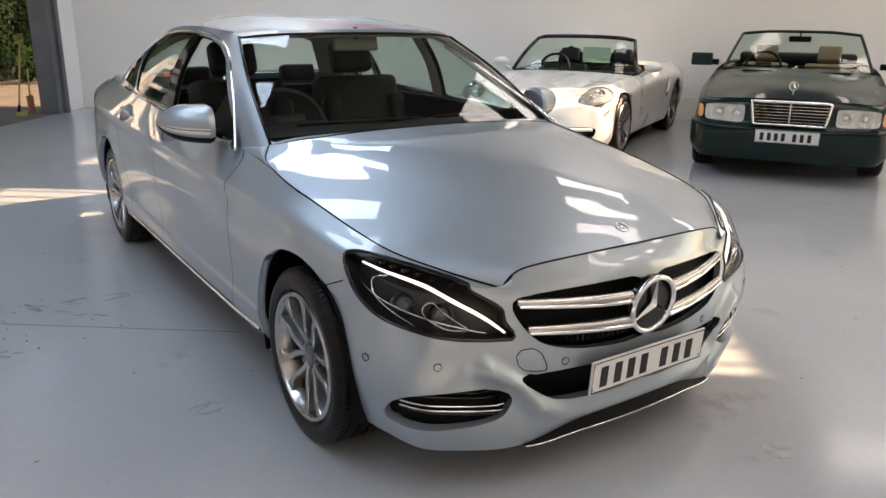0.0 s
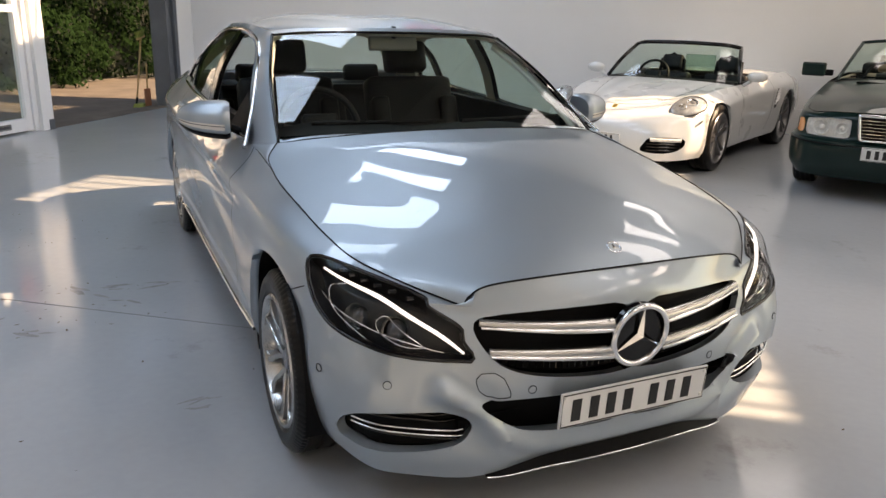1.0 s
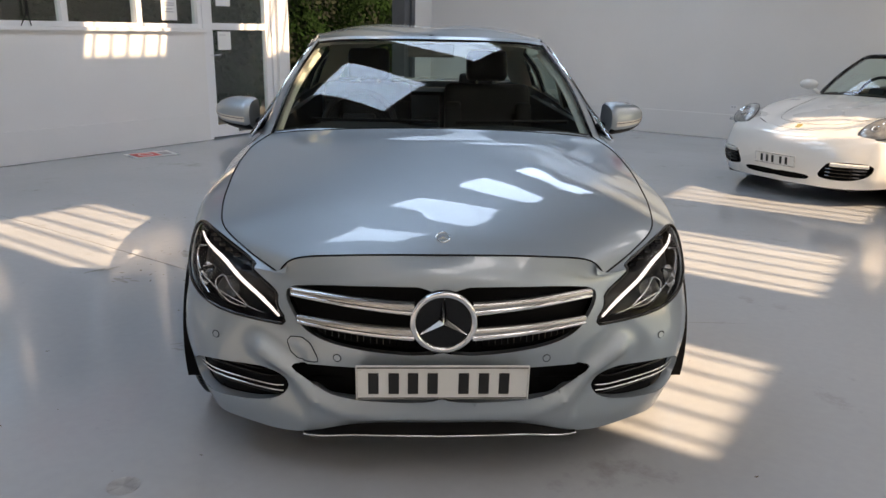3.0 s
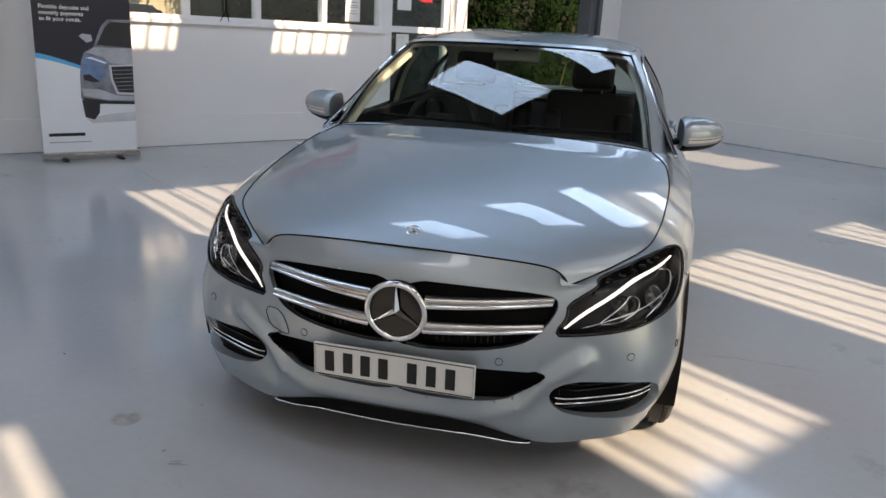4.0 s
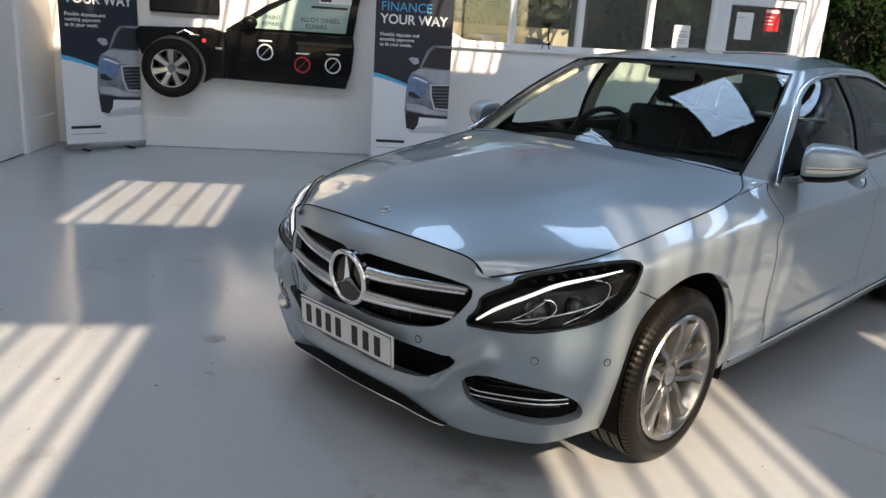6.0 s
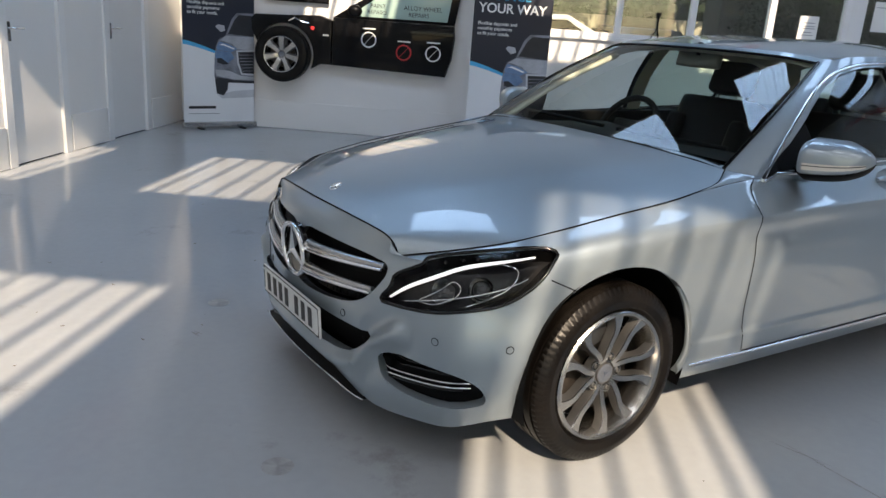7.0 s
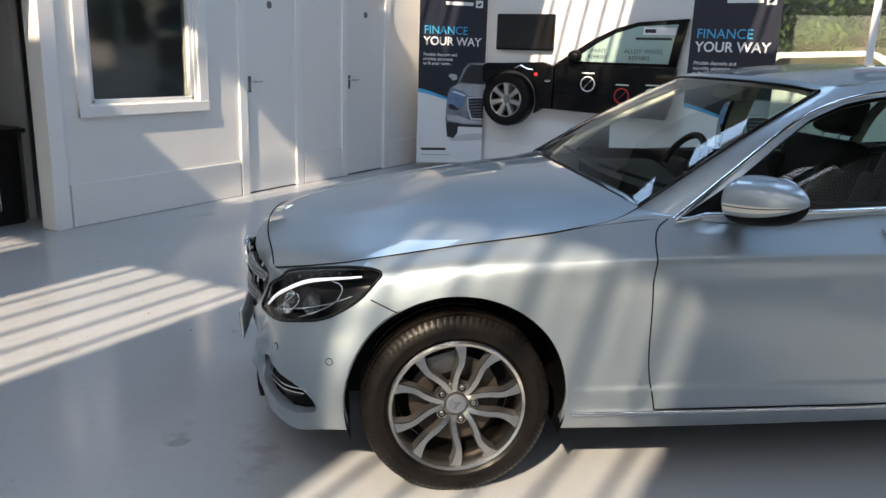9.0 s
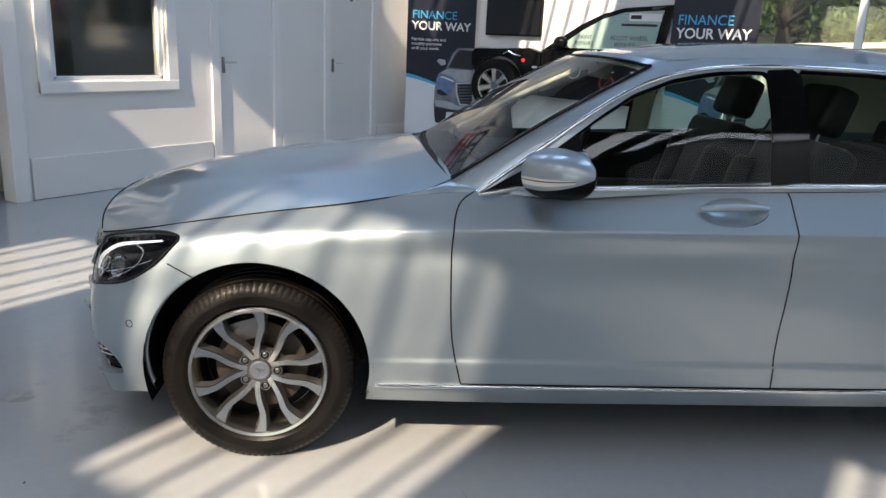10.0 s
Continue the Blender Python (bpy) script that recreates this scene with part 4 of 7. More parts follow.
    win_f = side_win([(0.80, 0.921), (1.25, 0.938), (1.625, 0.954), (1.628, 1.15), (1.632, 1.300), (1.46, 1.291), (1.32, 1.262), (1.18, 1.208), (1.06, 1.132), (0.90, 1.015)])
    win_r = side_win([(1.730, 0.957), (2.05, 0.968), (2.36, 0.982), (2.395, 1.12), (2.42, 1.232), (2.25, 1.276), (2.02, 1.302), (1.730, 1.306), (1.730, 1.15)])
    win_q = side_win([(2.42, 0.990), (2.70, 1.008), (2.64, 1.10), (2.56, 1.165), (2.46, 1.215)])
    tail = resample(np.array([(hs[9] - 0.02, 0.10), (hs[11] + 0.01, 0.06), (hs[11] + 0.01, 1.9), (hs[9] + 0.03, 1.88)]), 60)
    pillars = flat_grid(np.linspace(hs[0], hs[11], 120), np.linspace(0, 2, 21))
    for poly in (screen, win_f, win_r, win_q, tail):
        bmesh.ops.delete(pillars, geom=carve(pillars, poly), context="FACES")
    trim = pillars.copy()
    bmesh.ops.delete(trim, geom=[f for f in trim.faces if f.calc_center_median().y < 0.12], context="FACES")
    part("pillar_trim", both(lift(trim, house, -0.022)), M_HEADLINER, car, "pale inner pillar lining", smooth=40)
    lift(pillars, house)
    for poly in (win_f, win_r, win_q):
        for sgn in (1, -1):
            wall = rim(house, poly, 0.02, 0.002)
            part("window_seal", wall if sgn > 0 else flip(wall), M_BLACK, car)
    for sgn in (1, -1):
        ks = np.linspace(0.15, 1.85, 16)
        line = house.at(np.full(16, hs[3] + 0.045), ks) - 0.045 * house.normal(np.full(16, hs[3] + 0.045), ks)
        part("pillar_lining", tube([q * (sgn, 1, 1) for q in line], 0.024, 10, squash=0.6), M_HEADLINER, car, "pale inner pillar lining", smooth=60)
    part("cabin_frame", both(pillars), M_SILVER, car, smooth=40)

    def pane(name, poly, label, off=-0.004, material=M_CARGLASS, sides=(1, -1)):
        for sgn in sides:
            bm = patch(house, poly, (0.05, 0.1), off)
            free = [v for v in bm.verts if not v.is_boundary]
            for _ in range(14):
                bmesh.ops.smooth_vert(bm, verts=free, factor=0.5, use_axis_x=True, use_axis_y=True, use_axis_z=True)
            if sgn == 0:
                for v in bm.verts:
                    v.co.x = max(0.0, v.co.x)
                both(bm)
            elif sgn < 0:
                flip(bm)
            ob = part(name, bm, material, car, label, smooth=60)
            ob.visible_shadow = False

    # the windscreen: an evenly bowed sheet between its foot and its head
    ends = []
    for k in (0.03, 1.90):
        q = house.at(np.linspace(0, hs[3] - 0.008, 30), np.full(30, k))
        even = np.stack([np.ones(30), q[:, 0] ** 2, q[:, 0] ** 4], 1)
        fit_y, fit_z = np.linalg.lstsq(even, q[:, 1], rcond=None)[0], np.linalg.lstsq(even, q[:, 2], rcond=None)[0]
        x = np.linspace(0, q[-1, 0], 36)
        even = np.stack([np.ones(36), x**2, x**4], 1)
        ends.append(np.stack([x, even @ fit_y, even @ fit_z], 1))
    bow = np.array((0, -0.55, 0.83)) * 0.020
    sheet = np.array([(1 - t) * ends[0] + t * ends[1] + 4 * t * (1 - t) * bow for t in np.linspace(0, 1, 28)])
    ws = part("windscreen", both(grid_mesh(sheet)), M_SCREENGLASS, car, "clear windscreen", smooth=60)
    ws.visible_shadow = False
    pane("rear_window", tail, "clear rear window", material=M_SCREENGLASS, sides=(0,))
    pane("rear_side_window", win_r, "", material=M_CARGLASS)
    pane("quarter_window", win_q, "", material=M_CARGLASS)
    pane("front_side_window", win_f, "", sides=(1,))
    rg = cap_surface(crown[0:4], crown[11:7:-1], [(0, 1.20, 1.338), (0, 1.5, 1.377), (0, 1.9, 1.393), (0, 2.3, 1.371), (0, 2.66, 1.32)], crown[3:9], 40, 24, 3.2)
    for _ in range(80):
        rg[1:-1, 1:-1] = rg[1:-1, 1:-1] / 2 + (rg[:-2, 1:-1] + rg[2:, 1:-1] + rg[1:-1, :-2] + rg[1:-1, 2:]) / 8
    part("roof", both(grid_mesh(rg)), M_SILVER, car, "silver roof panel", smooth=40)
    lining = rg.copy()
    lining[:, :, 2] -= 0.03
    part("headliner", both(grid_mesh(lining)), M_HEADLINER, car, smooth=40)
    for sgn in (1, -1):
        black_b = [(1.618, 0.946), (1.742, 0.950), (1.742, 1.308), (1.620, 1.306)]
        bm = patch(house, resample(house.find(resample(np.array(black_b), 30), "side", hs[3], hs[8]), 30), (0.05, 0.2), 0.0015)
        part("pillar_cover", bm if sgn > 0 else flip(bm), M_GLOSSBLACK, car, "gloss black pillar cover", smooth=60)
        low_line = house.find([(y, 0.912 + 0.031 * (y - 0.85) / 0.8 if y < 1.65 else 0.943 + 0.030 * (y - 1.65)) for y in np.linspace(0.79, 2.70, 30)], "side", hs[3], hs[8] + 0.06)
        p = house.at(low_line[:, 0], low_line[:, 1]) + 0.003 * house.normal(low_line[:, 0], low_line[:, 1])
        p = np.concatenate([[(0.824, 0.676, 0.894), (0.815, 0.73, 0.902)], p])
        part("window_trim", tube([q * (sgn, 1, 1) for q in p], 0.0085, 8), M_CHROME, car, "chrome window trim", smooth=60)
        arc = [(0.765, 0.930), (0.79, 0.962), (0.885, 1.035), (1.06, 1.158), (1.18, 1.231), (1.32, 1.283), (1.48, 1.309), (1.70, 1.316), (2.02, 1.312), (2.27, 1.288), (2.44, 1.242), (2.58, 1.17), (2.68, 1.085), (2.715, 1.015)]
        uv = house.find(np.array(resample(chaikin(arc, 2, False), 50, False)), "side", hs[3], hs[8] + 0.06)
        p = house.at(uv[:, 0], uv[:, 1]) + 0.002 * house.normal(uv[:, 0], uv[:, 1])
        p = resample(np.concatenate([[(0.822, 0.672, 0.899), (0.812, 0.715, 0.932)], p[3:]]), 70, False)
        for _ in range(20):
            p[1:-1] = p[1:-1] / 2 + (p[:-2] + p[2:]) / 4
        part("window_trim", tube([q * (sgn, 1, 1) for q in p], 0.0080, 8), M_CHROME, car, "chrome window trim", smooth=60)
        ap = house.at(np.full(20, hs[3] - 0.006), np.linspace(0.0, 1.9, 20)) + 0.003 * house.normal(np.full(20, hs[3] - 0.006), np.linspace(0.05, 1.9, 20))
        part("screen_seal", tube([q * (sgn, 1, 1) for q in ap], 0.0065, 8), M_GLOSSBLACK, car, smooth=60)
    n = 50
    up_line = house.at(np.linspace(0, hs[3] - 0.008, n), np.full(n, 1.90))
    both_line = np.concatenate([up_line[::-1] * (-1, 1, 1), up_line[1:]])
    part("screen_header_seal", tube([q for q in both_line], 0.006, 6), M_BLACK, car)
    # cowl, wipers and deck
    back = curve3(hood_back, 24)
    foot = house.at(np.linspace(0, hs[3] - 0.02, 24), np.full(24, 0.06))
    cowl = ribbon_between(back + np.array((0, 0.0, -0.006)), foot + np.array((0, 0.0, -0.004)))
    part("cowl", both(cowl), M_BLACK, car, "black cowl panel", smooth=40)
    inner = np.concatenate([curve3([top[8], (0.768, 0.50, 0.886), (0.714, 0.601, 0.9185)], 14)[:-1], house.at(np.linspace(hs[3], hs[4], 14), np.zeros(14))])
    outer = curve3([top[8], top[9], tuple(base[4])], len(inner))
    corner = grid_mesh([(1 - t) * outer + t * inner + np.array((0.5, 0, 1)) * 0.007 * 4 * t * (1 - t) * np.sin(np.linspace(0, np.pi, len(inner)))[:, None] for t in np.linspace(0, 1, 9)])
    for sgn in (1, -1):
        me_c = corner.copy()
        part("fender_corner", me_c if sgn > 0 else flip(me_c), M_SILVER, car, smooth=40)
    corner.free()
    for x0, x1 in ((-0.55, 0.02), (0.10, 0.62)):
        part("wiper", tube([(x0, 0.66 + 0.09 * abs(x0), 0.972), (x1, 0.665 + 0.09 * abs(x1), 0.974)], 0.008, 6), M_BLACK, car)
    deck = cap_surface(base[11:7:-1] + np.array((0, -0.02, -0.006)), np.array(top)[16:12:-1], [(0, 3.18, 0.992), (0, 3.5, 1.0), (0, 3.76, 0.98)], [tuple(base[8]), (0.72, 3.15, 0.995), tuple(top[13])], 14, 16, 3)
    part("boot_lid", both(grid_mesh(deck)), M_SILVER, car, smooth=40)
    shelf = ribbon_between(np.array(top)[9:14], np.concatenate([base[4:5], base[5:9]]))
    part("belt_ledge", both(shelf), M_SILVER, car, smooth=40)
    # door gaps, handles, sill trim, sensors
    for sgn in (1, -1):
        for line in ([(0.668, 0.893), (0.634, 0.880), (0.608, 0.845), (0.598, 0.790), (0.595, 0.70), (0.603, 0.50), (0.615, 0.40), (0.646, 0.281)], [(1.678, 0.925), (1.682, 0.80), (1.676, 0.60), (1.672, 0.457), (1.68, 0.283)], [(2.47, 0.95), (2.50, 0.86), (2.46, 0.70), (2.36, 0.55), (2.31, 0.40), (2.30, 0.283)], [(0.646, 0.281), (1.2, 0.280), (2.30, 0.281)]):
            uv = side.find(resample(chaikin(line, 1, False), 40, False), "side", st[5], st[14])
            bm = ribbon(side, uv, 0.0048)
            part("door_gap", bm if sgn > 0 else flip(bm), M_BLACK, car)
        uv = side.find(resample(np.array([(-0.275, 0.652), (-0.23, 0.632), (-0.185, 0.612)]), 8, False), "side", st[4], st[8])
        bm = ribbon(side, uv, 0.004)
        part("bumper_gap", bm if sgn > 0 else flip(bm), M_BLACK, car)
        uv = side.find([(y, 0.272) for y in np.linspace(0.37, 2.44, 40)], "side", st[5], st[14])
        p = side.at(uv[:, 0], uv[:, 1]) + 0.004 * side.normal(uv[:, 0], uv[:, 1])
        part("sill_trim", tube([q * (sgn, 1, 1) for q in p], 0.0075, 8), M_CHROME, car, "bright sill trim", smooth=60)
        for cup_uv, y0 in zip(cups, (1.375, 2.22)):
            dish = patch(side, cup_uv, (0.012, 0.08), 0.0)
            for v in dish.verts:
                rr = ((v.co.y - y0 - 0.11) / 0.112) ** 2 + ((v.co.z - 0.866) / 0.041) ** 2
                v.co.x -= 0.024 * max(0.0, 1 - rr) ** 0.7
            part("handle_cup", dish if sgn > 0 else flip(dish), M_SILVER, car, smooth=60)
            uv = side.find([(y0 + dy, 0.868 + 0.01 * dy / 0.22) for dy in np.linspace(0, 0.22, 12)], "side", st[5], st[14])
            p = side.at(uv[:, 0], uv[:, 1])
            nrm = side.normal(uv[:, 0], uv[:, 1])
            bow = np.sin(np.linspace(0.12, np.pi - 0.12, 12))[:, None]
            part("door_handle", tube([q * (sgn, 1, 1) for q in p + nrm * (0.001 + 0.016 * bow**0.6)], list(0.010 + 0.006 * bow[:, 0]), 10, squash=0.75), M_SILVER, car, "silver door handle", smooth=60)
        for x, z in ((0.316, 0.421), (0.70, 0.452)):
            uv = side.find([(x, z)], "front", st[0], st[5])
            q, nn = side.at(uv[:, 0], uv[:, 1])[0], side.normal(uv[:, 0], uv[:, 1])[0]
            disc = cyl(q - nn * 0.003, q + nn * 0.0016, 0.0105, seg=20)
            s_ob = part("parking_sensor", disc if sgn > 0 else flip(disc), M_SILVER, car)
            ring = tube([q + nn * 0.001 + 0.0115 * (math.cos(a) * np.cross(nn, (0, 0, 1)) + math.sin(a) * np.array((0, 0, 1))) for a in np.linspace(0, 2 * math.pi, 19)[:-1]], 0.0013, 5, True)
            part("sensor_ring", ring if sgn > 0 else flip(ring), M_BLACK, s_ob)
    for sgn in (1, -1):
        uv = side.find([(-0.40, 0.452)], "side", st[4], st[7])
        q, nn = side.at(uv[:, 0], uv[:, 1])[0], side.normal(uv[:, 0], uv[:, 1])[0]
        ring = tube([q + nn * 0.001 + 0.0115 * (math.cos(a) * np.cross(nn, (0, 0, 1)) + math.sin(a) * np.array((0, 0, 1))) for a in np.linspace(0, 2 * math.pi, 19)[:-1]], 0.0013, 5, True)
        part("parking_sensor", ring if sgn > 0 else flip(ring), M_BLACK, car)
    tow = resample(chaikin([(-0.475, 0.475), (-0.405, 0.478), (-0.37, 0.405), (-0.385, 0.398), (-0.455, 0.405)], 1), 30)
    uv = side.find(np.abs(tow), "front", st[0], st[5])
    p = (side.at(uv[:, 0], uv[:, 1]) + 0.001 * side.normal(uv[:, 0], uv[:, 1])) * (-1, 1, 1)
    part("tow_eye_cover", tube([q for q in p], 0.0013, 5, True), M_BLACK, car)
    # arch liners and underside
    for yc in (0.0, 2.84):
        for sgn in (1, -1):
            a = np.radians(np.linspace(-20, 200, 30))
            ln = ribbon_between(np.stack([0 * a + sgn * 0.868, yc + 0.357 * np.cos(a), 0.322 + 0.357 * np.sin(a)], 1), np.stack([0 * a + sgn * 0.50, yc + 0.357 * np.cos(a), 0.322 + 0.357 * np.sin(a)], 1))
            join(ln, ribbon_between(np.stack([0 * a + sgn * 0.50, yc + 0.357 * np.cos(a), 0.322 + 0.357 * np.sin(a)], 1), np.stack([0 * a + sgn * 0.50, yc + 0 * a, 0.322 + 0 * a], 1)))
            part("arch_liner", ln, M_BLACK, car, smooth=40)
    part("underbody", box(-0.82, 0.82, 0.37, 2.48, 0.19, 0.30), M_BLACK, car)
    part("underbody", box(-0.5, 0.5, -0.60, 3.6, 0.195, 0.32), M_BLACK, car)
    # unseen tray, added to stop sun shining through below the bumper
    part("added_undertray", box(-0.70, 0.70, -0.52, -0.37, 0.20, 0.26), M_BLACK, car)
    # wheels
    for yc in (0.0, 2.84):
        for sgn in (1, -1):
            wheel(car, pose(sgn * 0.772, yc, 0.3015, 0, 0, 0 if sgn > 0 else 180) @ pose(0, 0, 0, 18 if yc == 0 else 40))
    # door mirrors
    for sgn in (1, -1):
        def shape(t, deg, grow=1.0):
            """Mirror housing: t from the inner end to the tip, deg round its section (0 back, 90 top, 180 front)."""
            a = radians(deg)
            fall = (1 - min(t, 1.0) ** 3.0) ** 0.55 * (0.88 + 0.12 * min(1.0, t / 0.08) ** 0.5)
            ca, sa = math.cos(a), math.sin(a)
            y = math.copysign(abs(ca) ** 0.8, ca) * (0.040 if ca > 0 else 0.118) * fall * grow
            z = math.copysign(abs(sa) ** 0.8, sa) * (0.074 if sa > 0 else 0.080) * fall * grow
            return (-0.100 + 0.212 * t, y + 0.035 * t, z + 0.010 * t)

        def skin(ts, degs, grow=1.0):
            return grid_mesh([[shape(t, d, grow) for d in degs] for t in ts])

        round_ts = 1 - np.linspace(1, 0, 22) ** 1.7
        hull = skin(round_ts, np.linspace(0, 360, 41))
        bmesh.ops.remove_doubles(hull, verts=hull.verts[:], dist=0.0003)
        bmesh.ops.holes_fill(hull, edges=[e for e in hull.edges if e.is_boundary], sides=60)
        bmesh.ops.recalc_face_normals(hull, faces=hull.faces[:])
        m_ob = part("door_mirror", hull, M_SILVER, car, "silver door mirror with clear indicator", smooth=50, m=pose(sgn * 0.932, 0.925, 0.975, 0, 0, sgn * 10) @ Matrix.Diagonal((sgn, 1, 1, 1)))
        part("mirror_underside", skin(round_ts, np.linspace(212, 318, 14), 1.012), M_BLACK, m_ob, smooth=60)
        part("mirror_rim", skin(round_ts, np.linspace(-42, 56, 12), 1.015), M_BLACK, m_ob, smooth=60)
        part("indicator_strip", skin(np.linspace(0.10, 0.93, 20), np.linspace(184, 200, 5), 1.014), M_AMBER, m_ob, "clear indicator strip", smooth=60)
        part("indicator_line", tube([shape(t, 189, 1.016) for t in np.linspace(0.10, 0.93, 16)], 0.0018, 6), M_DARKLINE, m_ob, smooth=60)
        part("mirror_glass", lathe([(0.0, 0.062), (0.002, 0.0)], 32, m=pose(0.0, 0.042, 0.012, 0, 0, 90) @ Matrix.Diagonal((1, 1.4, 1, 1))), M_MIRROR, m_ob)
        part("mirror_stalk", tube([(-0.10, 0.0, -0.035), (-0.16, 0.0, -0.055), (-0.19, 0.005, -0.065)], [0.030, 0.026, 0.030], 10, squash=0.55), M_BLACK, m_ob, smooth=60)
        tri = bmesh.new()
        q = [np.array((0.820, 0.69, 0.902))] + [house.at(*[[c] for c in house.find([pt], "side", hs[3] - 0.05, hs[6])[0]])[0] + np.array((0.005, 0, 0)) for pt in ((0.80, 0.918), (1.03, 0.932), (0.995, 1.082), (0.90, 1.018), (0.80, 0.955))]
        vv = [tri.verts.new(p * (sgn, 1, 1)) for p in q]
        tri.faces.new(vv)
        part("mirror_corner_cover", tri, M_BLACK, m_ob, m=m_ob.matrix_basis.inverted())
    # cabin
    part("cabin_floor", box(-0.74, 0.74, 0.55, 2.85, 0.30, 0.36), M_DASH, car)
    dash = ribbon_between(curve3([(-0.72, 0.86, 0.90), (-0.40, 0.74, 0.925), (0, 0.70, 0.93), (0.40, 0.74, 0.925), (0.72, 0.86, 0.90)], 20), curve3([(-0.73, 1.10, 0.88), (-0.37, 1.08, 0.935), (0, 1.06, 0.90), (0.40, 1.08, 0.91), (0.73, 1.10, 0.88)], 20))
    join(dash, ribbon_between(curve3([(-0.73, 1.10, 0.88), (-0.37, 1.08, 0.935), (0, 1.06, 0.90), (0.40, 1.08, 0.91), (0.73, 1.10, 0.88)], 20), curve3([(-0.73, 1.06, 0.5), (0, 1.02, 0.5), (0.73, 1.06, 0.5)], 20)))
    part("dashboard", dash, M_DASH, car, smooth=50)
    for sgn in (1, -1):
        part("door_card", box(sgn * 0.735 - 0.02, sgn * 0.735 + 0.02, 0.85, 2.6, 0.35, 0.945, bevel=0.015), M_DASH, car, smooth=40)
        seat(car, pose(sgn * 0.36, 1.50, 0.46))
        seat(car, pose(sgn * 0.36, 2.34, 0.37), head=False)
        part("rear_headrest", box(-0.12, 0.12, -0.045, 0.045, 0.0, 0.12, bevel=0.04, seg=4), M_LEATHER, car, smooth=50, m=pose(sgn * 0.36, 2.78, 0.955, -18))
    part("centre_console", box(-0.11, 0.11, 1.0, 1.9, 0.36, 0.66, bevel=0.03), M_DASH, car, smooth=40)
    part("parcel_shelf", box(-0.60, 0.60, 2.62, 3.08, 0.93, 0.955), M_DASH, car)
    steering_wheel(car, pose(-0.37, 1.215, 0.885, -26))
    im = part("interior_mirror", box(-0.12, 0.12, -0.015, 0.02, -0.033, 0.033, bevel=0.014, seg=3), M_GREYTRIM, car, smooth=50, m=pose(0, 1.24, 1.268, -12))
    part("mirror_stem", cyl((0, -0.01, 0.02), (0, -0.02, 0.075), 0.012, seg=10), M_BLACK, im)
    part("sensor_box", box(-0.05, 0.05, -0.04, 0.03, 0.030, 0.06, bevel=0.012), M_BLACK, im, smooth=40)
    return car


# ---- room fixtures ----
M_GREENLEAF = mat("conifer_green", (0.0062, 0.017, 0.0042), 0.85, spec=0.05, var=0.45, scale=1.2, fine=14)
M_TREELEAF = mat("tree_leaf", (0.085, 0.14, 0.034), 0.7, var=0.4, scale=1.5, fine=12)
M_BARK = mat("brown_bark", (0.045, 0.034, 0.025), 0.9, var=0.3, bump=0.6)
M_NAVY = mat("navy_print", (0.012, 0.015, 0.028), 0.42, var=0.05)
M_BANNERWHITE = mat("white_print", (0.80, 0.81, 0.82), 0.42, var=0.02)
M_CYAN = mat("cyan_print", (0.05, 0.42, 0.72), 0.42, var=0.04)
M_PRINTSILVER = mat("silver_grey_print", (0.42, 0.43, 0.46), 0.42, var=0.25, scale=4)
M_PRINTBLUE = mat("blue_grey_print", (0.14, 0.24, 0.40), 0.42, var=0.3, scale=6)
M_PRINTDARK = mat("dark_print", (0.022, 0.022, 0.026), 0.42, var=0.2, scale=6)
M_PRINTMID = mat("mid_grey_print", (0.20, 0.21, 0.24), 0.42, var=0.45, scale=7)
M_PRINTPALE = mat("pale_grey_print", (0.55, 0.56, 0.58), 0.42, var=0.1, scale=6)
M_RED = mat("red_print", (0.62, 0.03, 0.035), 0.45, var=0.05)
M_SCREEN = mat("black_screen", (0.010, 0.010, 0.011), 0.12, var=0.05)
M_BLACKPAINT = paint_mat("black_car_paint", (0.003, 0.003, 0.0035), 0.0, 0.35, coat=0.25, spec=0.1)
M_DIMGLASS = glass_mat("office_glass", (0.62, 0.66, 0.61), rough=0.08, ior=1.6)
M_MINT = mat("pale_green_window_film", (0.36, 0.50, 0.45), 0.12, var=0.03)
M_WOOD = mat("pale_wood", (0.42, 0.27, 0.12), 0.7, var=0.2)
M_BROOM = mat("yellow_green_bristle", (0.22, 0.25, 0.06), 0.8, var=0.25)
M_TERRACOTTA = mat("terracotta_plastic", (0.36, 0.15, 0.08), 0.7, var=0.2)
M_CONCRETE = mat("leaf_strewn_concrete", (0.115, 0.092, 0.072), 0.9, var=0.3, scale=2.5, fine=40, bump=0.4)
M_OFFICE = mat("grey_office_wall", (0.40, 0.40, 0.39), 0.8, var=0.05)
M_DARKGREY = mat("dark_grey_plastic", (0.05, 0.05, 0.055), 0.5)
M_DESK = mat("black_desk_laminate", (0.012, 0.012, 0.012), 0.3, var=0.1)


def lettering(name, text, size, material, parent, m, stretch=1.0, bold=0.0):
    cu = bpy.data.curves.new("lettering", "FONT")
    cu.body, cu.size, cu.extrude, cu.offset = text, size, 0.0004, bold
    cu.space_line = 1.05
    tmp = bpy.data.objects.new("lettering", cu)
    scene.collection.objects.link(tmp)
    me = bpy.data.meshes.new_from_object(tmp.evaluated_get(bpy.context.evaluated_depsgraph_get()))
    bpy.data.objects.remove(tmp)
    me.materials.clear()
    me.materials.append(material)
    ob = new(name, me)
    ob.parent = parent
    ob.matrix_basis = m @ Matrix.Diagonal((stretch, 1, 1, 1))
    return ob


